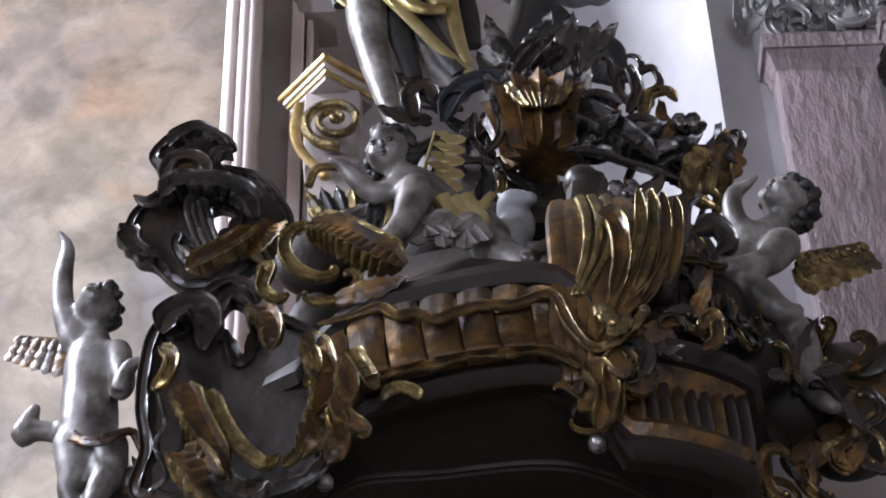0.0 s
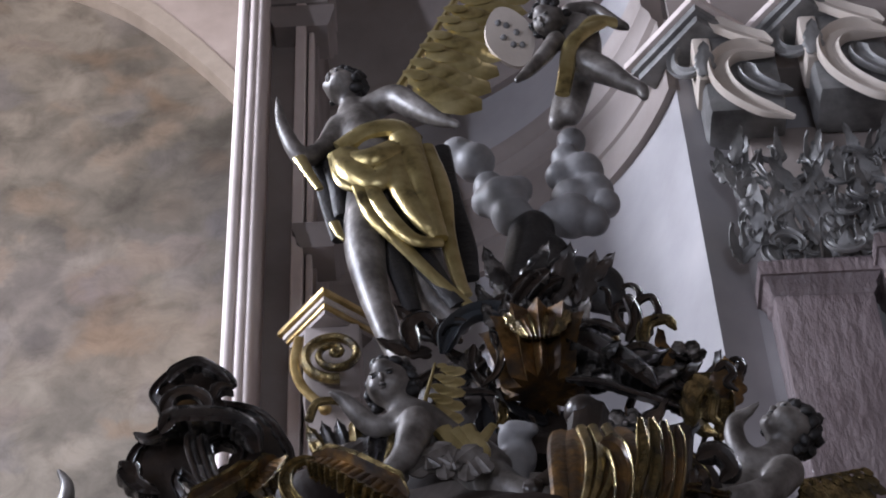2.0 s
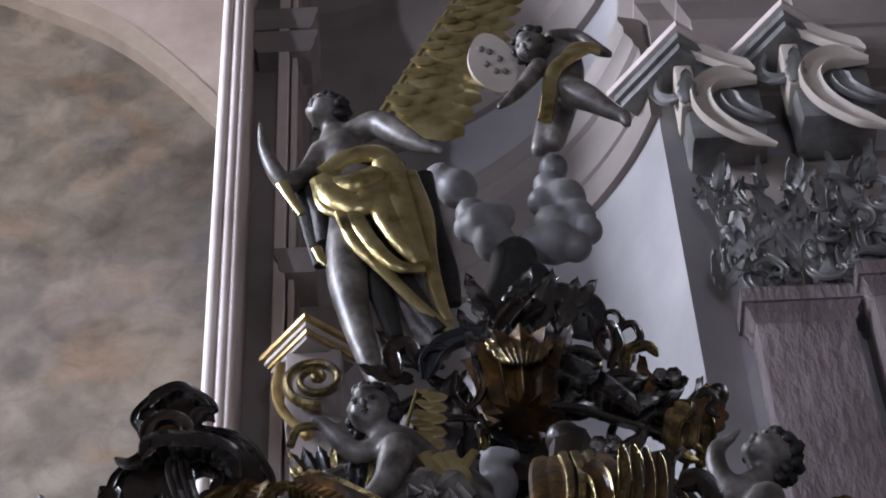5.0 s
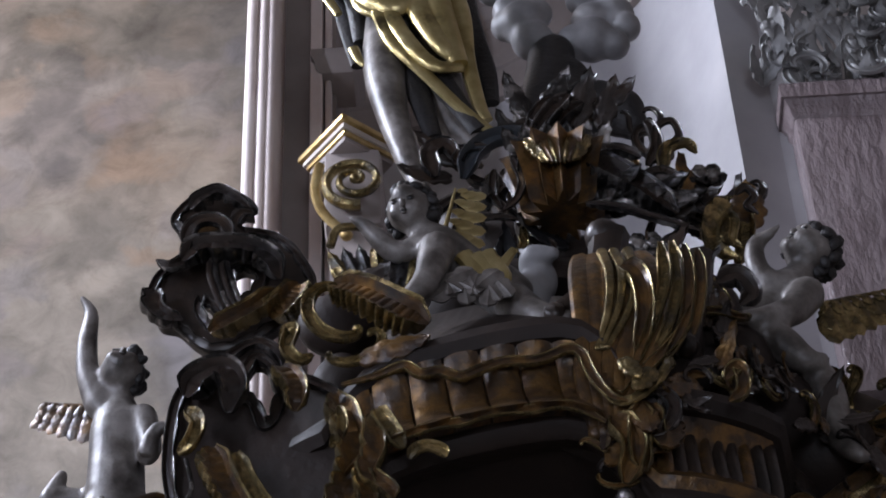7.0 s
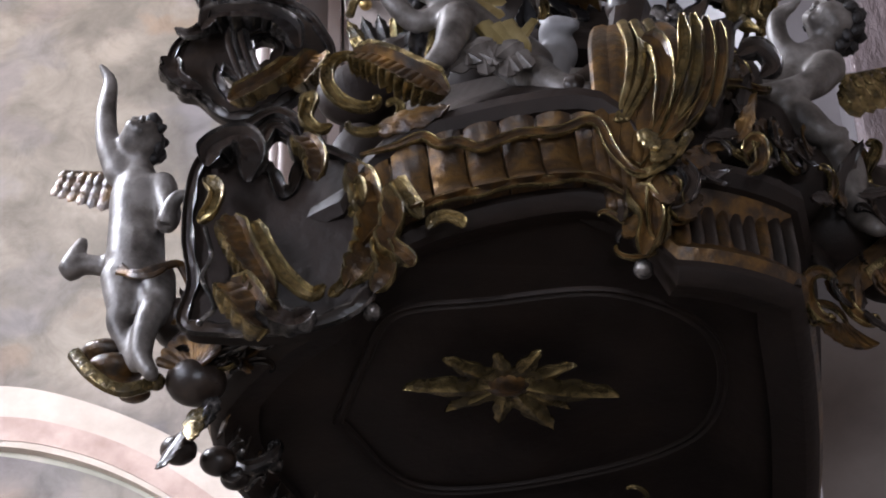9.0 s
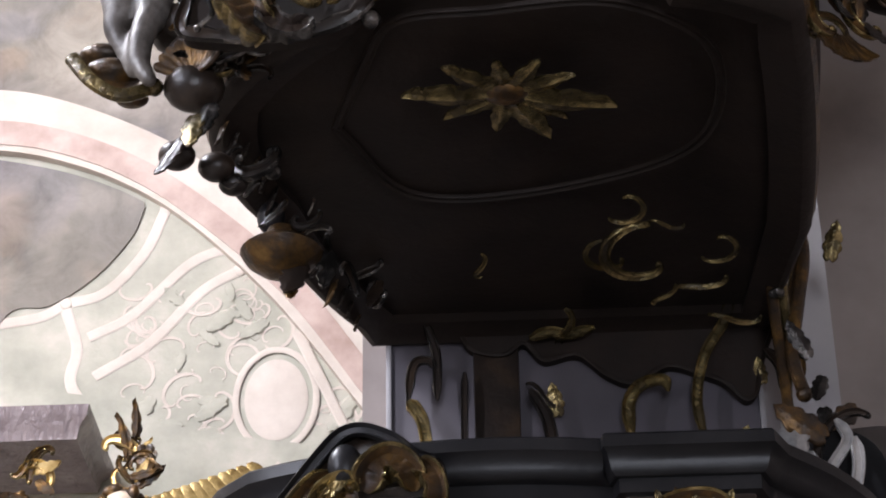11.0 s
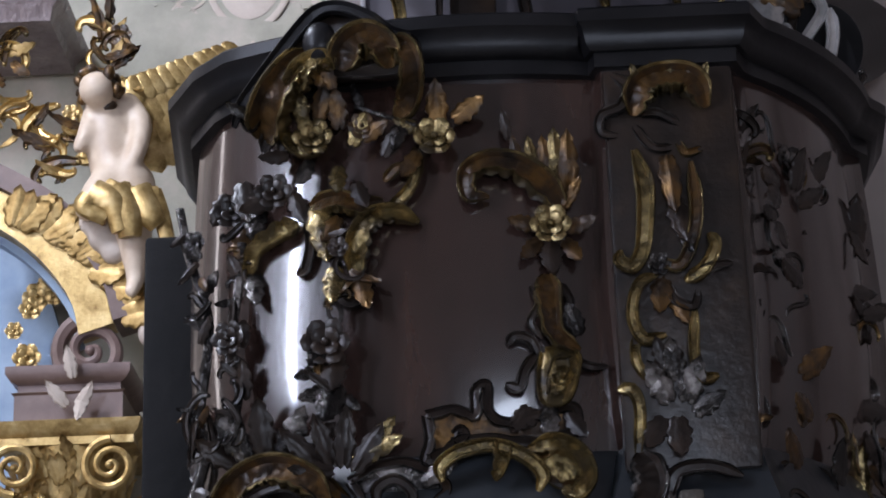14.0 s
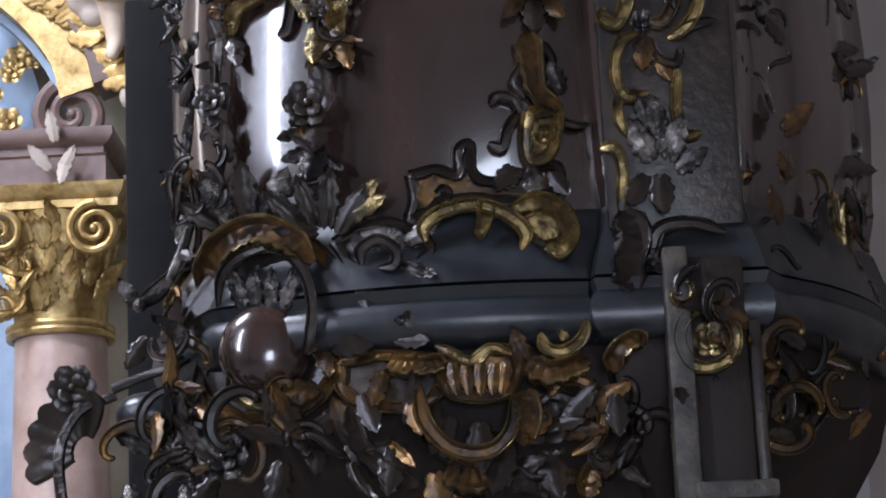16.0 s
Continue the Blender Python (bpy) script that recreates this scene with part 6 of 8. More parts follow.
plate(cart, [(-0.794, 4.760, 6.318), (-0.762, 4.760, 6.351), (-0.720, 4.760, 6.347), (-0.694, 4.760, 6.301), (-0.707, 4.760, 6.255), (-0.757, 4.760, 6.251)], [], 0.02, BROWNGILT, "field")
band(cart, [(-0.819, 4.750, 6.193), (-0.778, 4.740, 6.228), (-0.711, 4.730, 6.224), (-0.629, 4.740, 6.221), (-0.562, 4.750, 6.181), (-0.535, 4.750, 6.101)], 0.04, 0.03, DARKWOOD, frill=0.5, waves=9, n=40)
band(cart, [(-0.553, 4.740, 5.938), (-0.506, 4.730, 5.992), (-0.473, 4.740, 6.066)], 0.05, 0.035, BROWNGILT, frill=0.35, waves=7)
band(cart, [(-0.728, 4.740, 5.896), (-0.656, 4.730, 5.933), (-0.586, 4.730, 5.985), (-0.541, 4.740, 6.047)], 0.035, 0.03, BROWNGILT, frill=0.3, waves=7)
for k, x in enumerate((322, 334, 346, 357)):
    ribbon(cart, [(-0.745 + 0.017 * k, 4.77, 6.21), (-0.738 + 0.02 * k, 4.74, 6.12), (-0.712 + 0.02 * k, 4.745, 6.03), (-0.69 + 0.02 * k, 4.77, 5.98)], 0.009, 0.008, SILVER if k % 2 else DARKWOOD, "rib")
band(cart, [(-0.794, 4.780, 6.255), (-0.820, 4.760, 6.198), (-0.862, 4.750, 6.177), (-0.902, 4.760, 6.216)], 0.03, 0.008, SILVER)
band(cart, [(-0.808, 4.760, 6.418), (-0.773, 4.740, 6.439), (-0.724, 4.740, 6.466), (-0.671, 4.740, 6.434), (-0.629, 4.750, 6.399)], 0.028, 0.015, DARKWOOD, frill=0.5, waves=8)
band(cart, [(-0.617, 4.760, 6.385), (-0.655, 4.740, 6.367), (-0.670, 4.740, 6.316), (-0.632, 4.750, 6.282)], 0.012, 0.014, SILVER)
band(cart, [(-0.894, 4.760, 6.093), (-0.894, 4.750, 6.017), (-0.854, 4.750, 5.971), (-0.811, 4.760, 5.967)], 0.03, 0.02, DARKWOOD, frill=0.4, waves=5)
# hollow framed cartouche on the corner below it
plate(c, [(-0.730, 4.520, 5.533), (-0.658, 4.520, 5.593), (-0.570, 4.520, 5.650), (-0.508, 4.520, 5.613), (-0.468, 4.520, 5.531), (-0.398, 4.500, 5.472), (-0.333, 4.480, 5.403), (-0.287, 4.460, 5.290), (-0.275, 4.460, 5.160), (-0.295, 4.460, 5.036), (-0.326, 4.460, 4.959), (-0.413, 4.480, 4.917), (-0.553, 4.500, 4.911), (-0.696, 4.520, 4.932), (-0.784, 4.520, 4.961), (-0.764, 4.520, 5.083), (-0.785, 4.520, 5.229), (-0.783, 4.520, 5.379), (-0.766, 4.520, 5.475)],
      [[(-0.605, 4.520, 5.523), (-0.571, 4.520, 5.597), (-0.524, 4.520, 5.559), (-0.500, 4.520, 5.464), (-0.515, 4.520, 5.383), (-0.544, 4.520, 5.358), (-0.571, 4.520, 5.440), (-0.604, 4.520, 5.457)]], 0.06, DARKMATTE, "frame", 0.014, DARKWOOD)
band(c, [(-0.603, 4.460, 5.229), (-0.574, 4.440, 5.130), (-0.517, 4.430, 5.025), (-0.454, 4.420, 4.956), (-0.419, 4.430, 4.990)], 0.026, 0.014, GILT, n=36)
band(c, [(-0.409, 4.420, 4.947), (-0.371, 4.420, 4.991), (-0.364, 4.430, 5.069)], 0.014, 0.012, GILT)
band(c, [(-0.351, 4.440, 5.389), (-0.314, 4.420, 5.277), (-0.297, 4.410, 5.157), (-0.319, 4.410, 5.051), (-0.368, 4.420, 4.973)], 0.036, 0.03, BROWNGILT, frill=0.45, waves=9, n=40)
band(c, [(-0.336, 4.400, 5.313), (-0.328, 4.390, 5.234), (-0.357, 4.400, 5.179)], 0.014, 0.012, GILT)
band(c, [(-0.664, 4.460, 5.250), (-0.636, 4.450, 5.149), (-0.593, 4.440, 5.050), (-0.550, 4.440, 4.961)], 0.036, 0.03, BROWNGILT, frill=0.45, waves=10, n=40)
band(c, [(-0.737, 4.460, 5.381), (-0.702, 4.440, 5.319), (-0.719, 4.440, 5.251), (-0.752, 4.460, 5.235)], 0.02, 0.016, GILT)
ribbon(c, [(-0.734, 4.480, 5.232), (-0.713, 4.470, 5.132), (-0.733, 4.470, 5.062), (-0.699, 4.470, 4.973), (-0.734, 4.470, 4.922)], 0.006, 0.008, SILVER, n=30)
ribbon(c, [(-0.609, 4.460, 5.120), (-0.593, 4.450, 5.032), (-0.596, 4.450, 4.971)], 0.007, 0.007, GILT)
band(c, [(-0.741, 4.480, 5.440), (-0.706, 4.460, 5.480), (-0.646, 4.450, 5.498), (-0.612, 4.450, 5.448), (-0.626, 4.460, 5.361)], 0.045, 0.03, DARKWOOD, frill=0.3, waves=6)
band(c, [(-0.495, 4.460, 5.589), (-0.464, 4.440, 5.620), (-0.476, 4.430, 5.542), (-0.438, 4.430, 5.501), (-0.407, 4.440, 5.528)], 0.022, 0.012, GILT)
band(c, [(-0.492, 4.460, 5.510), (-0.448, 4.440, 5.422), (-0.452, 4.440, 5.337)], 0.035, 0.02, BROWNGILT, frill=0.4, waves=6)
band(c, [(-0.253, 4.360, 5.243), (-0.243, 4.350, 5.125), (-0.261, 4.350, 5.054), (-0.212, 4.340, 4.992), (-0.201, 4.340, 4.966)], 0.028, 0.018, BROWNGILT, frill=0.4, waves=8)
band(c, [(-0.283, 4.360, 5.081), (-0.259, 4.350, 4.967), (-0.295, 4.360, 4.908)], 0.024, 0.018, BROWNGILT, frill=0.4, waves=6)
band(c, [(-0.664, 4.440, 5.018), (-0.614, 4.420, 4.949), (-0.584, 4.420, 4.893), (-0.549, 4.440, 4.876)], 0.05, 0.04, BROWNGILT, frill=0.3, waves=6)
band(c, [(-0.562, 4.430, 4.946), (-0.537, 4.410, 4.884), (-0.488, 4.410, 4.865), (-0.452, 4.420, 4.908)], 0.03, 0.025, SILVER, frill=0.4, waves=6)
# hanging consoles and balls along the edge
for p, r in (((-0.308, 4.490, 4.948), 0.026), ((0.365, 4.420, 4.986), 0.026), ((-0.616, 5.120, 4.917), 0.024), ((-0.620, 5.120, 4.976), 0.02)):
    bm = bmesh.new()
    ball(bm, p, r, seg=14)
    part("ball", bm, SILVER, c, "small silvered ball")
for p, r in (((-1.002, 4.780, 5.011), 0.07), ((-1.028, 4.780, 5.066), 0.06), ((-0.946, 4.780, 4.936), 0.04)):
    bm = bmesh.new()
    ball(bm, p, r, (1.1, 0.9, 0.55), 18)
    part("console", bm, BROWNGILT, c)
ribbon(c, [(-1.101, 4.740, 5.042), (-1.040, 4.720, 4.953), (-0.964, 4.720, 4.905), (-0.882, 4.740, 4.941)], 0.022, 0.02, GILT)
for p, r in (((-0.719, 4.750, 5.056), 0.075), ((-0.779, 4.740, 4.935), 0.08), ((-0.680, 4.720, 5.114), 0.06), ((-0.823, 4.780, 5.147), 0.09), ((-0.850, 4.950, 4.867), 0.05), ((-0.752, 5.000, 4.859), 0.05), ((-0.712, 5.050, 4.836), 0.04)):
    bm = bmesh.new()
    ball(bm, p, r, (1, 0.9, 0.8), 16)
    part("console", bm, DARKWOOD, c)
fan(c, (-0.778, 4.680, 4.929), 0.1, 0, 150, 9, BROWNGILT, az=-20)
scroll(c, (-0.579, 4.620, 5.026), 0.1, 240, kind="c", thick=0.12, material=SILVER)
scroll(c, (-0.640, 4.660, 4.996), 0.16, 80, kind="s", material=SILVER, az=-20)
leaf(c, (-0.769, 4.700, 4.820), 0.12, 185, 0.5, material=GILT, az=-20)
leaf(c, (-0.727, 4.700, 4.852), 0.12, 170, 0.5, material=SILVER, az=-20)
scroll(c, (-0.707, 5.000, 4.857), 0.12, 80, kind="c", material=SILVER, az=-40)
leaf(c, (-0.829, 4.900, 4.887), 0.12, 150, 0.5, material=DARKWOOD, az=-40)
pend = thing("hanging_pendant", "dark turned pendant with a gilded cup under the canopy", "ornament")
bm = bmesh.new()
ball(bm, (-0.645, 5.350, 4.911), 0.05, (0.8, 0.8, 1), 18)
part("bulb", bm, EBONY, pend)
bm = bmesh.new()
P0 = Vector((-0.614, 5.350, 4.781))
extrude_profile(bm, [(P0.x + math.cos(i * math.pi / 12), P0.y + math.sin(i * math.pi / 12)) for i in range(24)], [(-0.97, P0.z - 0.05), (-0.93, P0.z - 0.035), (-0.9, P0.z - 0.01), (-0.885, P0.z + 0.015), (-0.9, P0.z + 0.03), (-0.94, P0.z + 0.04), (-0.96, P0.z + 0.09)])
part("cup", bm, BROWNGILT, pend)
leaf(pend, (-0.558, 5.340, 4.755), 0.12, 160, 0.6, material=DARKWOOD)
leaf(pend, (-0.486, 5.400, 4.823), 0.14, 175, 0.4, material=SILVER)
leaf(pend, (-0.588, 5.340, 4.702), 0.07, 185, 0.6, material=BROWNGILT)
for k in range(16):
    s = k / 15
    leaf(c, (-0.72 + 0.27 * s, 4.95 + 1.1 * s, 4.985), 0.09, 180 + rnd.uniform(-30, 30), 0.6, material=DARKWOOD if k % 3 else BROWNGILT, az=-70)
for p, r, q in (((0.784, 4.780, 5.508), 0.17, (1, 0.8, 0.9)), ((0.936, 4.850, 5.440), 0.16, (1, 0.8, 0.9)), ((1.088, 4.920, 5.371), 0.15, (1, 0.8, 0.9)), ((0.702, 4.720, 5.643), 0.14, (1, 0.8, 1)), ((0.658, 4.720, 5.833), 0.13, (0.9, 0.8, 1.1)), ((0.484, 4.620, 5.688), 0.16, (1, 0.8, 1.5)), ((-0.703, 4.780, 5.355), 0.14, (0.9, 0.8, 1.3)), ((-0.553, 4.720, 5.135), 0.14, (1.1, 0.8, 0.9)), ((-0.350, 4.620, 5.788), 0.1, (1.2, 0.8, 1)), ((-0.345, 4.600, 5.466), 0.1, (1, 0.5, 2))):
    bm = bmesh.new()
    ball(bm, p, r, q, 20)
    part("shoulder", bm, DARKMATTE, c)
# carved crust along the cornice and consoles
crust(c, [(-0.804, 4.720, 5.143), (-0.722, 4.700, 5.015), (-0.675, 4.720, 4.951)], 34, 0.07, 0.11, (DARKWOOD, DARKWOOD, BROWNGILT, SILVER), 44, az=-20)
crust(c, [(0.467, 4.380, 5.210), (0.532, 4.400, 5.298), (0.603, 4.450, 5.414), (0.661, 4.500, 5.377)], 18, 0.04, 0.1, (BROWNGILT, DARKWOOD, BROWNGILT), 45, az=10)
crust(c, [(0.321, 4.380, 5.143), (0.373, 4.400, 5.085), (0.447, 4.400, 5.136)], 14, 0.03, 0.09, (BROWNGILT, BROWNGILT, DARKWOOD), 46)
crust(c, [(0.687, 4.520, 5.471), (0.824, 4.620, 5.433), (0.944, 4.700, 5.377), (1.095, 4.780, 5.319)], 34, 0.07, 0.13, (DARKWOOD, DARKWOOD, DARKWOOD, BROWNGILT), 47, az=35)
crust(c, [(0.846, 4.680, 5.085), (0.965, 4.720, 5.074), (1.108, 4.780, 5.205)], 16, 0.04, 0.12, (DARKWOOD, BROWNGILT), 48, az=35)
crust(c, [(0.658, 4.620, 5.892), (0.685, 4.600, 5.703), (0.710, 4.550, 5.536)], 16, 0.04, 0.12, (DARKWOOD, DARKWOOD, BROWNGILT), 50, az=20)
crust(c, [(-0.692, 5.000, 4.874), (-0.524, 5.300, 4.838), (-0.421, 5.800, 4.959), (-0.247, 6.050, 5.075)], 22, 0.03, 0.1, (DARKWOOD, DARKWOOD, SILVER), 53, az=-40)
# relief in the middle of the underside
for k, (a, s) in enumerate(((10, 0.3), (35, 0.2), (60, 0.24), (100, 0.18), (150, 0.2), (185, 0.28), (220, 0.22), (260, 0.16), (300, 0.18), (335, 0.2))):
    bm = bmesh.new()
    leaf_mesh(bm, 1, 0.3, 0.1, 3)
    bm.transform(Matrix.Translation((0.021, 4.905, 5.005)) @ pose(0, 0, 0, 180, 0, a + 90) @ Matrix.Diagonal((s, s, s * 0.6, 1)))
    part("ray", bm, GILT, c)
bm = bmesh.new()
ball(bm, (0.021, 4.905, 5.0), 0.05, (1.3, 1, 0.5), 14)
part("boss", bm, BROWNGILT, c)
band(c, [(-0.442, 5.062, 5.012), (-0.354, 4.803, 5.012), (-0.260, 4.592, 5.012), (-0.031, 4.556, 5.012), (0.309, 4.545, 5.012), (0.561, 4.775, 5.012), (0.539, 5.193, 5.012), (0.167, 5.396, 5.012), (-0.248, 5.409, 5.012), (-0.442, 5.062, 5.012)], 0.012, 0.012, DARKMATTE, "moulding", (0, 0, -1), n=90)
# core of the heap that carries the figures
for x, y, z, r in ((0.2, 5.3, 6.1, 0.42), (0.15, 5.3, 6.45, 0.3), (0.35, 5.25, 6.35, 0.25), (0.0, 5.1, 6.1, 0.25), (0.5, 5.15, 6.1, 0.25), (0.1, 5.3, 6.7, 0.22)):
    bm = bmesh.new()
    ball(bm, (x, y, z), r, seg=20)
    part("mound", bm, DARKMATTE, c)
# heap of leaves and flowers
heap = thing("carved_foliage_heap", "heap of dark, silvered and gilt carved leaves on the canopy", "ornament")
rnd = random.Random(5)
for i in range(48):
    u = rnd.random()
    x = -0.05 + 0.85 * u
    z = 6.25 + rnd.random() * (0.75 - 0.55 * abs(u - 0.4))
    y = 4.98 - 0.06 * rnd.random() + 0.12 * (z - 6.2) / 0.7
    m = rnd.choice((SILVER, DARKWOOD, DARKWOOD, BROWNGILT, SILVER, EBONY))
    k = rnd.random()
    if k < 0.62:
        leaf(heap, (x, y, z), rnd.uniform(0.09, 0.15), rnd.uniform(-110, 110), rnd.uniform(0.3, 0.6), rnd.uniform(0.5, 1.0), rnd.uniform(-0.3, 0.3), m, rnd.uniform(-40, 40), rnd.uniform(-10, 40))
    elif k < 0.85:
        scroll(heap, (x, y, z), rnd.uniform(0.1, 0.17), rnd.uniform(0, 360), rnd.random() < 0.5, rnd.choice("csq"), 0.09, m, rnd.uniform(-30, 30))
    else:
        flower(heap, (x, y - 0.02, z), rnd.uniform(0.1, 0.15), m)
for x, y, s, r, m in ((950, 130, 0.17, 25, SILVER), (975, 120, 0.17, -35, SILVER), (1000, 100, 0.15, -70, SILVER), (930, 180, 0.14, 30, SILVER), (1030, 150, 0.2, -20, DARKWOOD), (1060, 130, 0.18, -60, DARKWOOD), (1080, 150, 0.17, -20, DARKWOOD), (1030, 290, 0.2, -70, SILVER), (1080, 280, 0.24, -95, SILVER), (1120, 300, 0.22, -100, SILVER), (1160, 320, 0.2, -80, DARKWOOD), (830, 210, 0.18, 60, DARKWOOD), (800, 230, 0.16, 90, DARKWOOD), (880, 230, 0.16, 170, SILVER), (850, 260, 0.14, 190, SILVER)):
    leaf(heap, (0.25 + (x - 960) * 0.00175, 4.9, 6.83 - (y - 150) * 0.00245), s, r, 0.4, 0.4, material=m)
for x, y, s, r, k, m in ((1165, 150, 0.12, 240, "c", DARKWOOD), (1165, 190, 0.16, 100, "c", SILVER), (1130, 150, 0.12, 30, "s", DARKWOOD), (850, 215, 0.16, 100, "c", SILVER), (800, 190, 0.12, 360, "c", DARKWOOD), (1060, 220, 0.14, 30, "s", SILVER), (830, 300, 0.22, 365, "c", DARKWOOD)):
    scroll(heap, (0.25 + (x - 960) * 0.00175, 4.9, 6.83 - (y - 150) * 0.00245), s, r, kind=k, thick=0.09, material=m)
band(heap, [(0.189, 4.860, 6.603), (0.229, 4.860, 6.714), (0.288, 4.860, 6.841), (0.365, 4.860, 6.943)], 0.02, 0.03, SILVER, frill=0.3, waves=5)
band(heap, [(0.224, 4.860, 6.601), (0.274, 4.860, 6.738), (0.333, 4.860, 6.839), (0.408, 4.860, 6.901)], 0.026, 0.02, SILVER, frill=0.3, waves=5)
band(heap, [(0.221, 4.860, 6.740), (0.248, 4.860, 6.856), (0.301, 4.860, 6.919), (0.345, 4.860, 6.904)], 0.016, 0.014, SILVER)
band(heap, [(0.015, 4.860, 6.586), (0.043, 4.860, 6.685), (0.107, 4.860, 6.751), (0.187, 4.860, 6.762), (0.230, 4.860, 6.727)], 0.03, 0.028, SLATE)
band(heap, [(0.166, 4.860, 6.667), (0.193, 4.860, 6.577), (0.176, 4.860, 6.492), (0.126, 4.860, 6.434)], 0.016, 0.008, SILVER)
band(heap, [(0.111, 4.860, 6.619), (0.099, 4.860, 6.520), (0.123, 4.860, 6.446)], 0.012, 0.01, SILVER)
band(heap, [(0.584, 4.860, 6.596), (0.619, 4.860, 6.683), (0.609, 4.860, 6.773), (0.588, 4.860, 6.800)], 0.022, 0.014, SILVER)
band(heap, [(0.612, 4.860, 6.658), (0.625, 4.860, 6.760), (0.676, 4.860, 6.791), (0.693, 4.860, 6.723), (0.654, 4.860, 6.681)], 0.012, 0.01, SILVER)
band(heap, [(0.627, 4.860, 6.570), (0.647, 4.860, 6.664), (0.711, 4.860, 6.686), (0.738, 4.860, 6.639)], 0.022, 0.012, GILT)
band(heap, [(0.560, 4.860, 6.560), (0.630, 4.860, 6.569), (0.670, 4.860, 6.530), (0.658, 4.860, 6.482)], 0.016, 0.012, SILVER)
band(heap, [(0.400, 4.860, 6.630), (0.491, 4.860, 6.563), (0.572, 4.860, 6.486), (0.649, 4.860, 6.385)], 0.045, 0.035, SILVER, frill=0.5, waves=10)
band(heap, [(0.437, 4.860, 6.666), (0.499, 4.860, 6.676), (0.566, 4.860, 6.635)], 0.02, 0.016, SILVER, frill=0.4, waves=5)
band(heap, [(0.380, 4.860, 6.446), (0.481, 4.860, 6.424), (0.580, 4.860, 6.372), (0.710, 4.860, 6.304)], 0.014, 0.012, SILVER, frill=0.4, waves=10)
band(heap, [(0.635, 4.860, 6.417), (0.697, 4.860, 6.439), (0.727, 4.860, 6.394), (0.768, 4.860, 6.380)], 0.014, 0.012, DARKWOOD)
band(heap, [(0.814, 4.860, 6.414), (0.756, 4.860, 6.345), (0.745, 4.860, 6.239), (0.807, 4.860, 6.183)], 0.03, 0.016, GILT, frill=0.3, waves=5)
band(heap, [(0.784, 4.860, 6.367), (0.818, 4.860, 6.342), (0.803, 4.860, 6.260), (0.828, 4.860, 6.224)], 0.016, 0.01, GILT)
band(heap, [(0.835, 4.860, 6.449), (0.867, 4.860, 6.477), (0.890, 4.860, 6.439), (0.864, 4.860, 6.399), (0.894, 4.860, 6.362)], 0.012, 0.01, DARKWOOD)
band(heap, [(0.185, 4.860, 6.716), (0.188, 4.860, 6.793), (0.225, 4.860, 6.823), (0.249, 4.860, 6.765)], 0.016, 0.012, SILVER)
band(heap, [(-0.009, 4.860, 6.309), (-0.016, 4.860, 6.380), (0.036, 4.860, 6.406), (0.121, 4.860, 6.410), (0.172, 4.860, 6.395)], 0.01, 0.01, SILVER)
band(heap, [(0.171, 4.860, 6.371), (0.185, 4.860, 6.300), (0.166, 4.860, 6.254)], 0.014, 0.012, GILT)
band(heap, [(-0.072, 4.860, 6.602), (-0.088, 4.860, 6.704), (-0.035, 4.860, 6.740), (-0.001, 4.860, 6.662)], 0.03, 0.02, DARKWOOD)
band(heap, [(-0.010, 4.860, 6.650), (0.026, 4.860, 6.711), (0.097, 4.860, 6.721)], 0.02, 0.014, DARKWOOD)
band(heap, [(0.389, 4.860, 6.458), (0.413, 4.860, 6.555), (0.442, 4.860, 6.603)], 0.014, 0.01, SILVER)
bucket = thing("gilded_basket", "worn gilded flower basket with a scalloped rim", "basket")
P0 = Vector((0.311, 4.920, 6.583))
bm = bmesh.new()
extrude_profile(bm, [(P0.x + math.cos(i * math.pi / 14) * (1 + 0.05 * (i % 2)), P0.y + math.sin(i * math.pi / 14) * (1 + 0.05 * (i % 2))) for i in range(28)], [(-0.93, P0.z - 0.13), (-0.92, P0.z - 0.12), (-0.9, P0.z), (-0.875, P0.z + 0.08), (-0.86, P0.z + 0.1), (-0.875, P0.z + 0.105), (-0.91, P0.z + 0.04)])
part("bowl", bm, BROWNGILT, bucket)
for k in range(7):
    leaf(bucket, (P0.x - 0.09 + 0.03 * k, P0.y - 0.12, P0.z + 0.1), 0.15, 180 + (3 - k) * 7, 0.35, 0.2, material=BROWNGILT if k % 2 else GILT)
for k in range(6):
    leaf(bucket, (P0.x - 0.1 + 0.04 * k, P0.y - 0.05, P0.z + 0.08), 0.12, 35 - 14 * k, 0.5, 0.4, material=SILVER)
horn = thing("carved_shell_scroll", "large gilded shell scroll on the canopy shoulder", "ornament")
scroll(horn, (0.817, 4.950, 6.382), 0.2, 60, kind="q", thick=0.16, material=GILT)
scroll(horn, (0.884, 5.000, 6.575), 0.14, 200, kind="c", thick=0.12, material=DARKWOOD)
leaf(horn, (0.784, 4.940, 6.326), 0.18, 10, 0.6, material=GILT)
leaf(horn, (0.877, 4.940, 6.393), 0.15, 0, 0.7, material=BROWNGILT)
leaf(horn, (0.728, 4.960, 6.444), 0.2, 75, 0.5, material=DARKWOOD)
ribbon(horn, [(0.647, 4.980, 6.492), (0.716, 4.970, 6.491), (0.789, 4.970, 6.525), (0.857, 4.970, 6.509)], 0.02, 0.03, DARKWOOD)
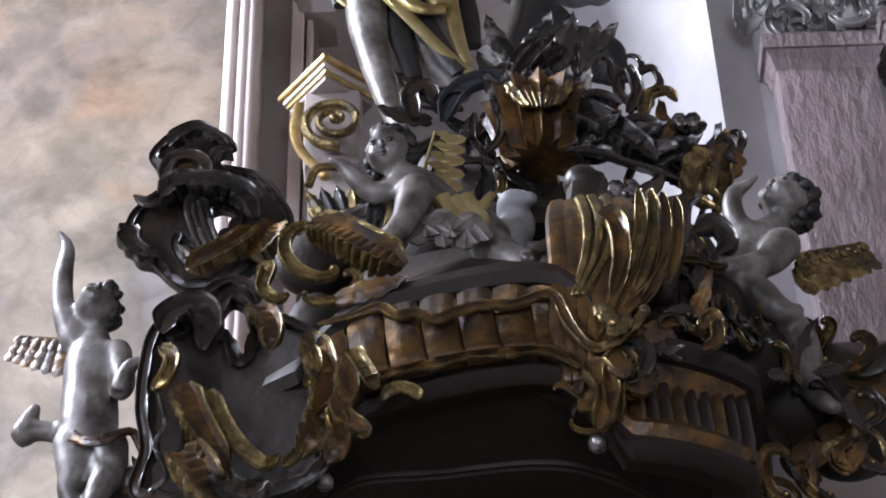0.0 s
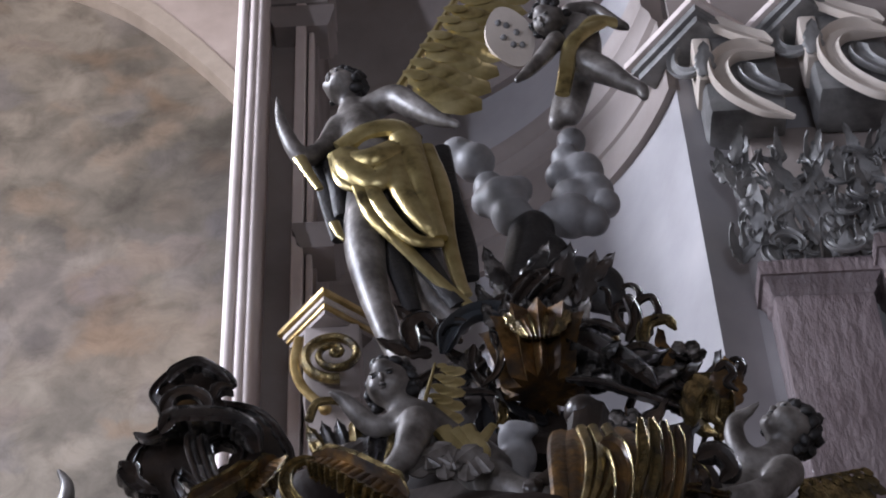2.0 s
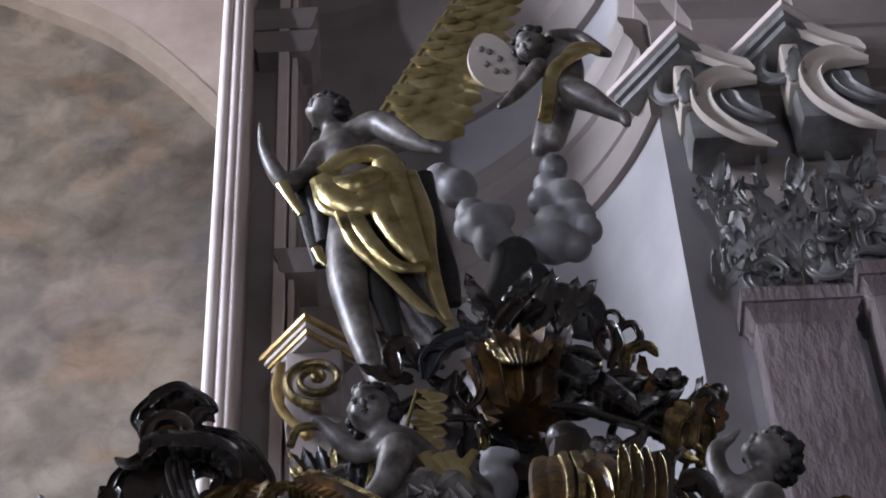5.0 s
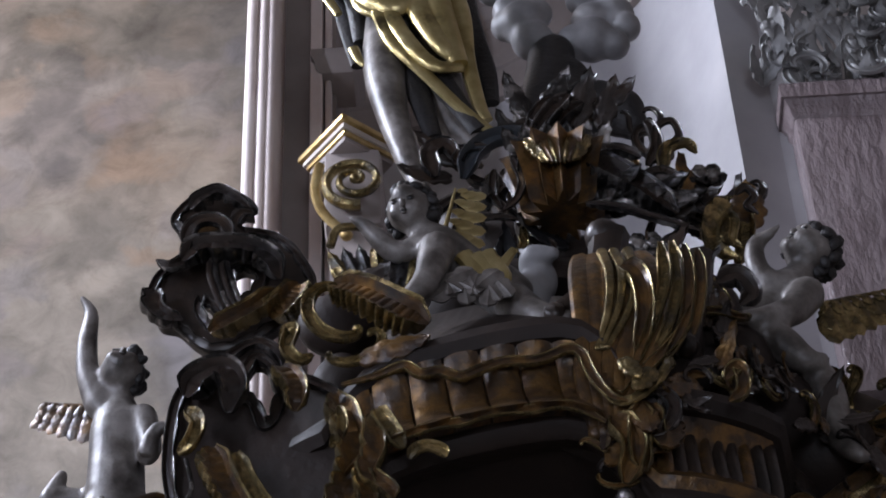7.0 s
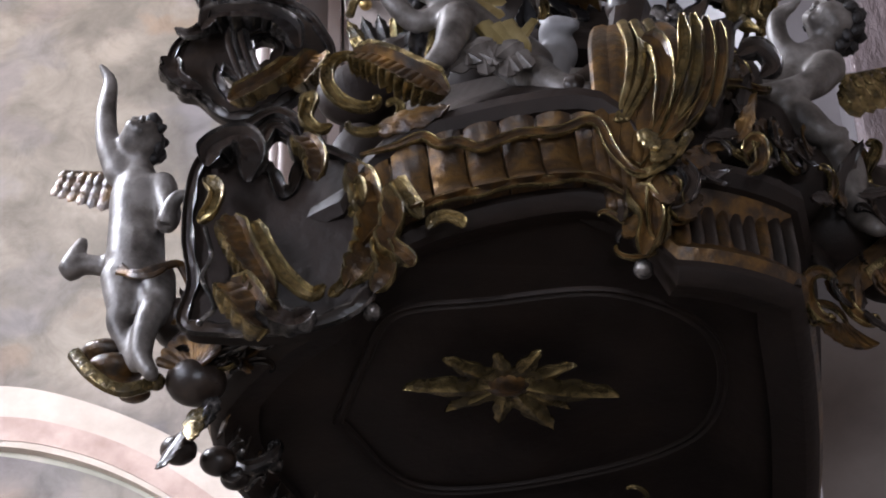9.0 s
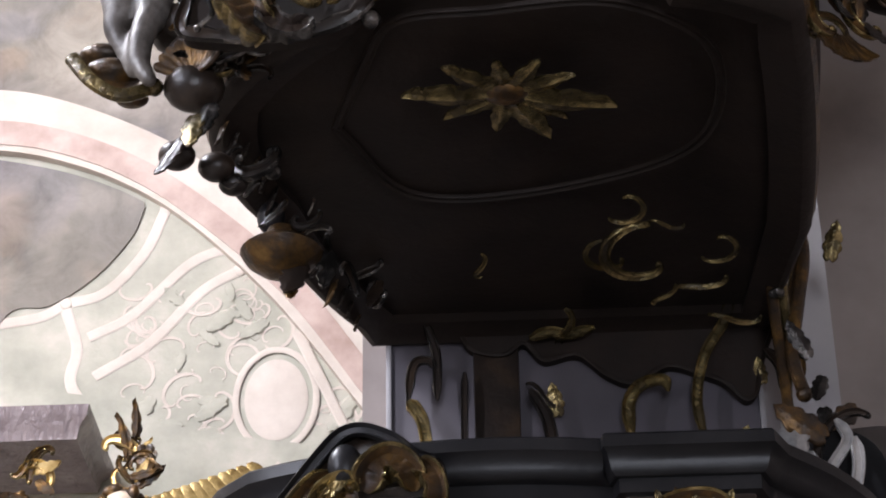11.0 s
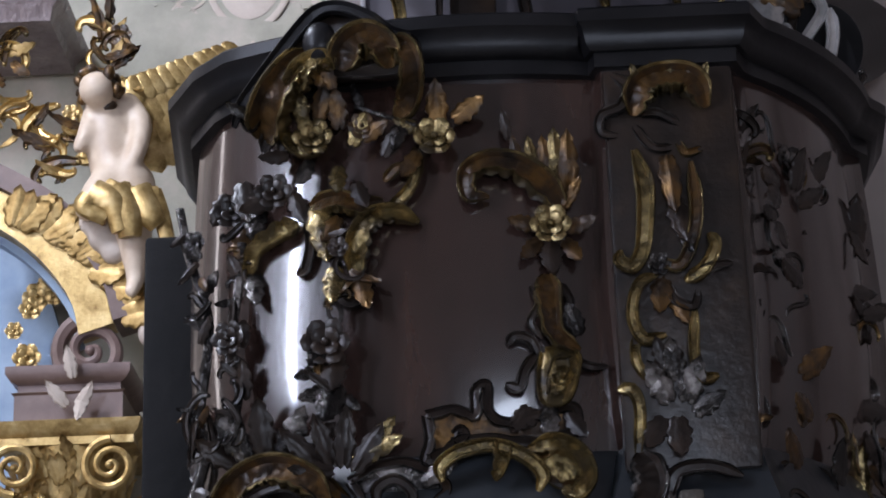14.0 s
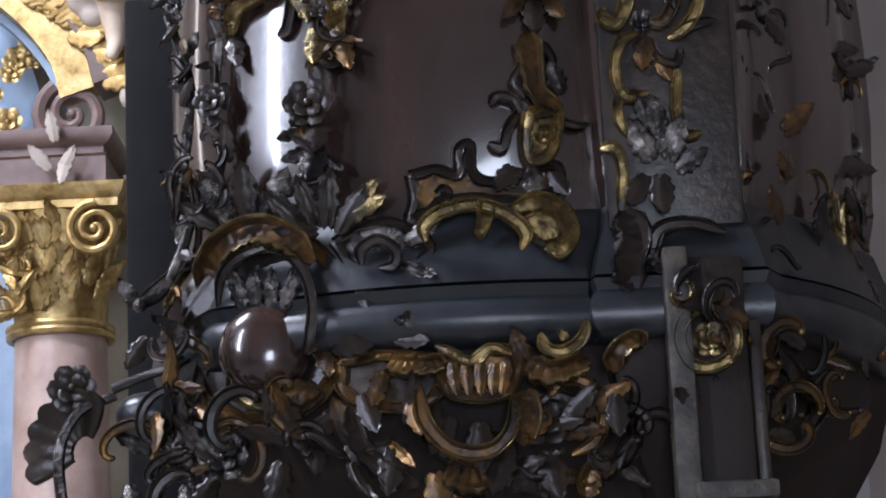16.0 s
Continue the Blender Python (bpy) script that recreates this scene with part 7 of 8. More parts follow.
# foliage cluster under the volute capital
bunch = thing("silver_leaf_bunch", "bunch of silvered leaves in a dark holder", "ornament")
for k in range(9):
    leaf(bunch, (-0.3 + 0.022 * k, 4.66, 5.93), 0.17, 30 - 8 * k, 0.35, 0.2, material=SILVER if k % 3 else GILT)
ribbon(bunch, [(-0.380, 4.640, 6.112), (-0.356, 4.630, 6.170), (-0.291, 4.630, 6.178)], 0.014, 0.014, GILT)



# ---- figures ----
def stride(p, q, k):
    return tuple(a + (b - a) * k for a, b in zip(p, q))


def features(c, r, face, up):
    """Cheeks, brow and chin that melt into a head."""
    f, u = Vector(face).normalized(), Vector(up).normalized()
    s = f.cross(u).normalized()
    c = Vector(c)
    return [[(*(c + s * a * r + u * b * r + f * d * r), q * r)] for a, b, d, q in ((0.36, -0.3, 0.66, 0.42), (-0.36, -0.3, 0.66, 0.42), (0, -0.68, 0.6, 0.32), (0, 0.45, 0.6, 0.55))]


def face_on(bm, c, r, face, up):
    """Nose, lids, eye hollows and lips on a finished head."""
    f, u = Vector(face).normalized(), Vector(up).normalized()
    s = f.cross(u).normalized()
    c = Vector(c)
    turn = Matrix((s, u, f)).transposed().to_4x4()
    for a, b, d, q, sq, k in ((0, -0.06, 1.04, 0.16, (0.8, 1.5, 1.0), 0), (0.33, 0.1, 0.94, 0.15, (1.3, 0.6, 0.5), 1), (-0.33, 0.1, 0.94, 0.15, (1.3, 0.6, 0.5), 1), (0.33, 0.24, 0.97, 0.15, (1.5, 0.4, 0.6), 0), (-0.33, 0.24, 0.97, 0.15, (1.5, 0.4, 0.6), 0),
                              (0, -0.42, 1.0, 0.14, (1.3, 0.35, 0.6), 1), (0, -0.35, 1.02, 0.12, (1.3, 0.45, 0.6), 0), (0, -0.5, 0.99, 0.12, (1.1, 0.5, 0.6), 0)):
        start = len(bm.faces)
        ball(bm, c + s * a * r + u * b * r + f * d * r, q * r, sq, 10, turn)
        tint(bm, start, k)


# small angel that raises an arm, on the corner console
hd = (-0.966, 4.720, 5.747)
chains = [[(*hd, 0.062)], [(*stride(hd, (-0.966, 4.750, 5.659), 0.6), 0.035), (-0.969, 4.750, 5.659, 0.045), (-0.969, 4.760, 5.586, 0.078), (-0.968, 4.760, 5.467, 0.078), (-0.963, 4.760, 5.341, 0.082), (-0.955, 4.760, 5.275, 0.075)],
          [(-1.026, 4.750, 5.661, 0.045), (-1.065, 4.740, 5.768, 0.035), (-1.073, 4.730, 5.876, 0.030), (-1.068, 4.720, 5.975, 0.022), (-1.095, 4.710, 6.028, 0.012)],
          [(-0.899, 4.730, 5.588, 0.042), (-0.868, 4.700, 5.463, 0.033), (-0.870, 4.660, 5.402, 0.030), (-0.848, 4.640, 5.462, 0.022), (-0.822, 4.630, 5.472, 0.018)],
          [(-1.000, 4.750, 5.288, 0.055), (-0.983, 4.740, 5.186, 0.048), (-0.992, 4.740, 5.132, 0.035), (-0.961, 4.740, 5.058, 0.030), (-0.934, 4.720, 4.980, 0.022)],
          [(-0.906, 4.750, 5.284, 0.058), (-0.891, 4.720, 5.167, 0.050), (-0.909, 4.700, 5.098, 0.036), (-0.918, 4.700, 5.000, 0.030), (-0.885, 4.680, 4.923, 0.022)],
          [(-1.041, 4.800, 5.370, 0.030), (-1.119, 4.800, 5.384, 0.030), (-1.148, 4.800, 5.370, 0.035), (-1.123, 4.800, 5.456, 0.020)]] + features(hd, 0.062, (0.15, -0.75, 0.6), (0, 0.6, 0.75))


def extra(bm):
    face_on(bm, hd, 0.062, (0.15, -0.75, 0.6), (0, 0.6, 0.75))
    curls_of_hair(bm, hd, 0.06, (0.3, 0.7, 0.35), 40, 3)
    feather_wing(bm, (-1.051, 4.860, 5.735), (-1.215, 4.900, 5.796), 0.1, 2, 3, 6, seed=2)
    start = len(bm.faces)
    tube(bm, spline([(-0.992, 4.680, 5.261), (-0.935, 4.660, 5.234), (-0.877, 4.660, 5.250), (-0.830, 4.680, 5.273), (-0.799, 4.700, 5.222)], 18), 0.014, 8, 0.6)
    tube(bm, spline([(-0.988, 4.690, 5.288), (-0.949, 4.660, 5.226), (-0.888, 4.650, 5.221), (-0.857, 4.670, 5.267)], 18), 0.01, 8, 0.6)
    tint(bm, start, 2)


figure("putto_statue", "brown-grey putto statue raising one arm on a console", chains, extra, [STATUE, DARKHAIR, BROWNGILT], 0.01, "putti on the canopy")

# reclining small angel on the front ledge
hd2 = (-0.147, 4.620, 6.219)
chains = [[(*hd2, 0.068)], [(-0.121, 4.640, 6.157, 0.040), (-0.074, 4.660, 6.107, 0.070), (0.013, 4.680, 6.021, 0.072), (0.084, 4.700, 5.982, 0.075), (0.130, 4.700, 5.925, 0.075)],
          [(-0.122, 4.640, 6.089, 0.042), (-0.186, 4.620, 6.051, 0.034), (-0.233, 4.600, 6.085, 0.032), (-0.280, 4.580, 6.135, 0.022), (-0.307, 4.570, 6.147, 0.014)],
          [(-0.073, 4.600, 6.037, 0.055), (-0.101, 4.560, 5.891, 0.042), (-0.137, 4.550, 5.830, 0.034), (-0.179, 4.550, 5.805, 0.022), (-0.207, 4.550, 5.814, 0.014)],
          [(0.136, 4.660, 5.866, 0.060), (0.194, 4.600, 5.756, 0.052), (0.269, 4.580, 5.714, 0.042), (0.316, 4.580, 5.722, 0.028), (0.330, 4.560, 5.642, 0.018)],
          [(0.106, 4.720, 5.944, 0.060), (0.185, 4.740, 5.905, 0.050), (0.266, 4.760, 5.930, 0.040)]] + features(hd2, 0.068, (-0.25, -0.8, -0.3), (-0.1, -0.3, 1))


def extra(bm):
    face_on(bm, hd2, 0.068, (-0.25, -0.8, -0.3), (-0.1, -0.3, 1))
    curls_of_hair(bm, hd2, 0.066, (0.3, 0.75, 0.6), 50, 8)
    feather_wing(bm, (-0.058, 4.720, 6.152), (-0.004, 4.740, 6.415), 0.1, 2, 3, 6, lean=(0.8, 0.1, -0.6), seed=4)
    start = len(bm.faces)
    for a, b2, c2 in (((790, 395), (820, 440), (800, 440)), ((830, 395), (850, 420), (880, 390)), ((810, 400), (840, 430), (850, 450)), ((840, 410), (860, 440), (840, 470))):
        tube(bm, spline([stride(hd2, hd2, 0)] * 0 + [(-0.16 + (p[0] - 690) * 0.0016, 4.6, 6.28 - (p[1] - 270) * 0.00215) for p in (a, b2, c2)], 10), [0.03 - 0.002 * i for i in range(10)], 8, 0.6)
    tint(bm, start, 2)


figure("putto_statue", "grey putto statue reclining on the canopy's front ledge", chains, extra, [STATUE, DARKHAIR, DRAPE], 0.01, "putti on the canopy")
# a carved young sheep beside it
figure("carved_lamb", "dark grey carved lamb beside the reclining putto", [
    [(0.195, 4.740, 5.959, 0.050), (0.214, 4.730, 6.015, 0.055), (0.199, 4.710, 6.052, 0.045), (0.200, 4.680, 6.068, 0.036), (0.256, 4.660, 6.053, 0.022)],
    [(0.177, 4.700, 6.100, 0.014), (0.165, 4.700, 6.112, 0.010)], [(0.187, 4.720, 5.963, 0.060), (0.167, 4.720, 5.855, 0.060)]], None, [CLOUD], 0.01)
# pale crumpled cloth under it
cloth = thing("crumpled_cloth", "pale crumpled carved cloth under the putto", "cloth")
rr2 = random.Random(9)
for i in range(16):
    leaf(cloth, (-0.12 + i * 0.0145, 4.58, 5.9 - 0.03 * math.sin(i * 1.1)), 0.1, rr2.uniform(-60, 60) + 180, 0.6, 0.2, material=STATUE, lobes=1, name="fold")

# small angel that looks up, seated on the far shoulder
hd3 = (1.003, 4.780, 6.112)
chains = [[(*hd3, 0.074)], [(0.966, 4.790, 6.037, 0.045), (0.920, 4.800, 5.982, 0.072), (0.846, 4.800, 5.908, 0.072), (0.783, 4.800, 5.846, 0.070), (0.763, 4.800, 5.804, 0.060)],
          [(0.868, 4.760, 5.980, 0.042), (0.841, 4.750, 6.039, 0.034), (0.846, 4.740, 6.119, 0.028), (0.892, 4.720, 6.143, 0.016), (0.918, 4.710, 6.162, 0.010)],
          [(0.963, 4.740, 5.914, 0.055), (0.908, 4.700, 5.821, 0.045), (0.819, 4.660, 5.762, 0.036), (0.742, 4.650, 5.750, 0.026), (0.707, 4.650, 5.743, 0.018)],
          [(0.773, 4.760, 5.779, 0.062), (0.847, 4.700, 5.702, 0.060), (0.899, 4.680, 5.631, 0.045), (0.942, 4.680, 5.608, 0.030), (0.962, 4.680, 5.622, 0.020)],
          [(0.859, 4.780, 5.751, 0.055), (0.948, 4.740, 5.609, 0.050), (0.969, 4.720, 5.490, 0.048), (0.968, 4.720, 5.373, 0.034), (1.009, 4.700, 5.301, 0.026), (1.029, 4.700, 5.287, 0.016)]] + features(hd3, 0.074, (-0.5, -0.6, 0.6), (0.5, 0.3, 0.7))


def extra(bm):
    face_on(bm, hd3, 0.074, (-0.5, -0.6, 0.6), (0.5, 0.3, 0.7))
    curls_of_hair(bm, hd3, 0.072, (0.75, 0.6, 0.1), 54, 12)
    feather_wing(bm, (1.009, 4.880, 5.985), (1.231, 4.920, 6.067), 0.12, 2, 3, 7, seed=6)


figure("putto_statue", "grey putto statue looking upwards with small gilded wings", chains, extra, [STATUE, DARKHAIR, GILT], 0.01, "putti on the canopy")

# tall standing angel over the heap
ah = (-0.313, 5.250, 8.457)
chains = [[(*ah, 0.07)], [(-0.284, 5.270, 8.382, 0.045), (-0.267, 5.280, 8.273, 0.085), (-0.226, 5.280, 8.118, 0.105), (-0.196, 5.280, 7.953, 0.100), (-0.170, 5.280, 7.823, 0.110)],
          [(-0.330, 5.260, 8.235, 0.050), (-0.390, 5.240, 8.080, 0.040), (-0.461, 5.220, 8.011, 0.038), (-0.524, 5.200, 8.139, 0.030), (-0.548, 5.180, 8.244, 0.020), (-0.558, 5.170, 8.324, 0.010)],
          [(-0.202, 5.260, 8.346, 0.055), (-0.115, 5.220, 8.341, 0.055), (-0.041, 5.180, 8.223, 0.048), (0.040, 5.150, 8.112, 0.032), (0.111, 5.130, 8.049, 0.018)],
          [(-0.226, 5.260, 7.803, 0.085), (-0.236, 5.220, 7.513, 0.078), (-0.217, 5.200, 7.286, 0.060), (-0.171, 5.180, 7.039, 0.045), (-0.135, 5.170, 6.893, 0.034), (-0.116, 5.100, 6.781, 0.030)],
          [(-0.075, 5.280, 7.786, 0.085), (-0.041, 5.260, 7.486, 0.075), (-0.007, 5.250, 7.270, 0.060), (0.074, 5.240, 7.115, 0.045)]] + features(ah, 0.07, (-0.6, -0.6, 0.3), (0.2, 0.1, 0.9))


def fold(bm, pts, r0, r1, n=18, flat=0.6):
    tube(bm, spline(pts, n), [r0 + (r1 - r0) * i / (n - 1) for i in range(n)], 10, flat)


def extra(bm):
    face_on(bm, ah, 0.07, (-0.6, -0.6, 0.3), (0.2, 0.1, 0.9))
    curls_of_hair(bm, ah, 0.068, (0.6, 0.6, 0.4), 50, 21)
    start = len(bm.faces)
    fold(bm, [(-0.325, 5.200, 8.026), (-0.221, 5.180, 8.094), (-0.117, 5.180, 8.103), (-0.056, 5.200, 8.041)], 0.04, 0.05)
    fold(bm, [(-0.304, 5.190, 7.980), (-0.271, 5.150, 7.833), (-0.181, 5.140, 7.768), (-0.119, 5.160, 7.931)], 0.06, 0.05)
    fold(bm, [(-0.282, 5.170, 7.922), (-0.199, 5.130, 7.884), (-0.118, 5.150, 7.951)], 0.05, 0.05)
    fold(bm, [(-0.336, 5.200, 7.994), (-0.302, 5.160, 7.784), (-0.181, 5.150, 7.733)], 0.035, 0.02)
    fold(bm, [(-0.087, 5.180, 8.052), (-0.049, 5.150, 7.818), (-0.014, 5.140, 7.618), (0.021, 5.150, 7.447)], 0.06, 0.035)
    fold(bm, [(-0.118, 5.170, 7.976), (-0.111, 5.140, 7.748), (-0.045, 5.130, 7.548), (0.012, 5.150, 7.477)], 0.05, 0.03)
    fold(bm, [(-0.221, 5.150, 7.767), (-0.162, 5.130, 7.585), (-0.067, 5.130, 7.430), (0.030, 5.160, 7.443)], 0.035, 0.025)
    fold(bm, [(-0.251, 5.150, 7.753), (-0.202, 5.140, 7.569), (-0.107, 5.150, 7.426), (0.005, 5.180, 7.279), (0.115, 5.200, 7.153)], 0.03, 0.02)
    fold(bm, [(-0.016, 5.190, 7.994), (0.039, 5.170, 7.742), (0.051, 5.180, 7.509), (0.082, 5.200, 7.296), (0.108, 5.200, 7.209)], 0.04, 0.02)
    fold(bm, [(-0.468, 5.180, 7.962), (-0.435, 5.170, 7.868), (-0.393, 5.170, 7.771)], 0.025, 0.015)
    fold(bm, [(-0.344, 5.200, 7.618), (-0.324, 5.200, 7.556), (-0.304, 5.200, 7.525)], 0.02, 0.012)
    tint(bm, start, 2)
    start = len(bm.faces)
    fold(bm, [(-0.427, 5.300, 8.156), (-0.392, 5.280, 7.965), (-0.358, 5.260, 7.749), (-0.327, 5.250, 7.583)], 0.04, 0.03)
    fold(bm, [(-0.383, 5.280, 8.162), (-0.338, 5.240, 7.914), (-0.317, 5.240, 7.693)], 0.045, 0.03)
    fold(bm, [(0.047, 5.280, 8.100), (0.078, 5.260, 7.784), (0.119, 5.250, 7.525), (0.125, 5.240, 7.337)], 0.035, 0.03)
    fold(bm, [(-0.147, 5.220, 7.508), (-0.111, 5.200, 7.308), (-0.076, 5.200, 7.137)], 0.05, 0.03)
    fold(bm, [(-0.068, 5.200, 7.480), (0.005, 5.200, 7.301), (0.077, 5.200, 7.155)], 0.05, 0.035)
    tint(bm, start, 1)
    feather_wing(bm, (-0.098, 5.500, 8.756), (0.343, 5.600, 9.940), 0.24, 3, 4, 12, lean=(0.6, -0.1, -0.75), seed=15)


figure("angel_statue", "tall grey angel statue in polished gold drapery with a gilded wing", chains, extra, [STATUE, DARKHAIR, DRAPE, DRAPE], 0.013)

# floating small angel with a pale tablet
th = (0.507, 5.350, 8.967)
chains = [[(*th, 0.068)], [(0.574, 5.380, 9.003, 0.045), (0.627, 5.400, 8.950, 0.075), (0.629, 5.420, 8.825, 0.080), (0.592, 5.420, 8.642, 0.070), (0.557, 5.430, 8.460, 0.050)],
          [(0.603, 5.400, 9.088, 0.040), (0.696, 5.400, 9.101, 0.030), (0.776, 5.380, 8.970, 0.028), (0.817, 5.370, 8.922, 0.018)],
          [(0.526, 5.340, 8.818, 0.040), (0.460, 5.300, 8.657, 0.034), (0.398, 5.280, 8.544, 0.026), (0.351, 5.270, 8.480, 0.016)],
          [(0.617, 5.360, 8.689, 0.065), (0.696, 5.320, 8.576, 0.055), (0.786, 5.320, 8.480, 0.034), (0.826, 5.320, 8.449, 0.030), (0.833, 5.320, 8.406, 0.022)],
          [(0.541, 5.420, 8.555, 0.050), (0.499, 5.440, 8.423, 0.035)]] + features(th, 0.068, (-0.5, -0.6, -0.6), (-0.2, -0.4, 0.9))


def extra(bm):
    face_on(bm, th, 0.068, (-0.5, -0.6, -0.6), (-0.2, -0.4, 0.9))
    curls_of_hair(bm, th, 0.066, (0.3, 0.5, 0.8), 50, 31)
    start = len(bm.faces)
    fold(bm, [(0.727, 5.340, 8.937), (0.638, 5.300, 8.812), (0.575, 5.300, 8.723), (0.547, 5.330, 8.581), (0.525, 5.350, 8.483)], 0.035, 0.03)
    fold(bm, [(0.771, 5.340, 8.915), (0.678, 5.310, 8.899), (0.601, 5.300, 8.777)], 0.03, 0.02)
    tint(bm, start, 2)


figure("putto_statue", "grey putto statue leaning over a tablet with gold sash", chains, extra, [STATUE, DARKHAIR, DRAPE], 0.011, "putti on the canopy")
tab = thing("carved_tablet", "pale shield-shaped tablet with small raised knobs", "tablet")
bm = bmesh.new()
P0 = Vector((0.351, 5.450, 8.999))
plan = [(math.cos(a) * 0.09 * (1 + 0.12 * math.cos(2 * a)), math.sin(a) * 0.14) for a in [2 * math.pi * i / 28 for i in range(28)]]
top = [bm.verts.new((x, y, 0.012)) for x, y in plan]
bot = [bm.verts.new((x, y, -0.012)) for x, y in plan]
bm.faces.new(top)
bm.faces.new(bot[::-1])
for i in range(28):
    bm.faces.new((top[i], bot[i], bot[(i + 1) % 28], top[(i + 1) % 28]))
bmesh.ops.recalc_face_normals(bm, faces=bm.faces)
TM = placed(P0, 10, -25, 20)
bm.transform(TM)
part("slab", bm, PALE, tab)
for u, v in ((0, 0.05), (-0.03, 0.0), (0.03, 0.01), (0.0, -0.04), (0.035, -0.05), (-0.03, 0.07)):
    bm = bmesh.new()
    ball(bm, TM @ Vector((u, v, 0.014)), 0.014, (1, 1, 1), 8)
    part("knob", bm, CLOUD, tab)

# clouds rising behind the heap
def cloud(label, blobs):
    figure("carved_cloud", label, [[b_] for b_ in blobs], None, [CLOUD], 0.014, smooth=3)["category"] = "cloud"


cloud("billowing grey carved cloud beside the angel", [(0.113, 5.500, 8.332, 0.070), (0.175, 5.500, 8.277, 0.080), (0.222, 5.500, 8.123, 0.065), (0.271, 5.480, 8.030, 0.090), (0.327, 5.480, 8.076, 0.060), (0.298, 5.480, 7.931, 0.080), (0.357, 5.480, 7.880, 0.060), (0.208, 5.500, 8.041, 0.060)])
cloud("dark rolled carved cloud under the tablet putto", [(0.556, 5.550, 8.434, 0.060), (0.526, 5.550, 8.332, 0.060), (0.585, 5.550, 8.243, 0.085), (0.497, 5.550, 8.231, 0.060), (0.618, 5.550, 8.123, 0.080), (0.653, 5.530, 8.031, 0.060), (0.519, 5.500, 7.940, 0.090), (0.455, 5.500, 7.928, 0.070), (0.600, 5.500, 7.903, 0.060), (0.531, 5.550, 8.096, 0.080)])
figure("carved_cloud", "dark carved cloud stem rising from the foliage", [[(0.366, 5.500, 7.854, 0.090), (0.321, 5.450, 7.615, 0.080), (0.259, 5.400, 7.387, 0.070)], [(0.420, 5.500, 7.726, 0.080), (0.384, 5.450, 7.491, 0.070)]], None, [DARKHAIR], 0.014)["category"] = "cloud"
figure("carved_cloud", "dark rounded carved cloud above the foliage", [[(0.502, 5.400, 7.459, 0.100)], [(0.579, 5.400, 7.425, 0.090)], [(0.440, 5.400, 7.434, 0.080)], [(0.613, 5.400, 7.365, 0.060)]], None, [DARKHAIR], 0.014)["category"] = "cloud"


# ---- volute capital beside the niche ----
vc = thing("volute_capital", "small gilt-edged volute capital on a stucco pilaster", "capital")
P0 = Vector((-0.432, 5.950, 7.927))
for w, z, m in ((0.15, 0.0, GOLD), (0.135, -0.028, PALE), (0.125, -0.05, GOLD), (0.115, -0.075, TAUPE)):
    bm = bmesh.new()
    box(bm, (-w, -w, z - 0.013), (w, w, z + 0.013), 0.004)
    bm.transform(Matrix.Translation(P0 + Vector((0.02, 0.1, 0.05))) @ pose(0, 0, 0, 0, 0, 40))
    part("abacus_slab", bm, m, vc)
bm = bmesh.new()
box(bm, (P0.x - 0.08, 5.96, P0.z - 0.42), (P0.x + 0.14, 6.3, P0.z - 0.01), 0.03)
part("bell", bm, TAUPE, vc)
spiral(vc, (-0.390, 5.900, 7.663), 0.22, 100, True, 2.0, 0.1, GILT)
ribbon(vc, [(-0.524, 5.920, 7.790), (-0.539, 5.920, 7.654), (-0.509, 5.920, 7.533), (-0.425, 5.930, 7.422)], 0.02, 0.02, GOLD)
slab("wall_shaft", (P0.x - 0.06, 6.0, 6.2), (P0.x + 0.14, 6.4, P0.z - 0.4), TAUPE, "taupe stucco shaft under the volute capital", category="wall")
# stepped ledges on the strip behind the jamb
for x0, x1, z in ((-0.56, -0.42, (-0.464, 6.300, 8.802)[2]), (-0.7, -0.45, (-0.667, 6.300, 10.386)[2]), (-0.74, -0.45, (-0.671, 6.300, 10.573)[2])):
    bm = bmesh.new()
    extrude_profile(bm, [(x0, 6.5), (x0, 6.3), (x1, 6.3), (x1, 6.5)], [(0, z - 0.06), (0.02, z - 0.04), (0.03, z), (0.05, z + 0.02), (0.05, z + 0.06), (0, z + 0.07)])
    tagged(mesh_object("ledge_moulding", bm, TAUPE), "stepped taupe stucco ledge beside the niche", "moulding", kind="structure")

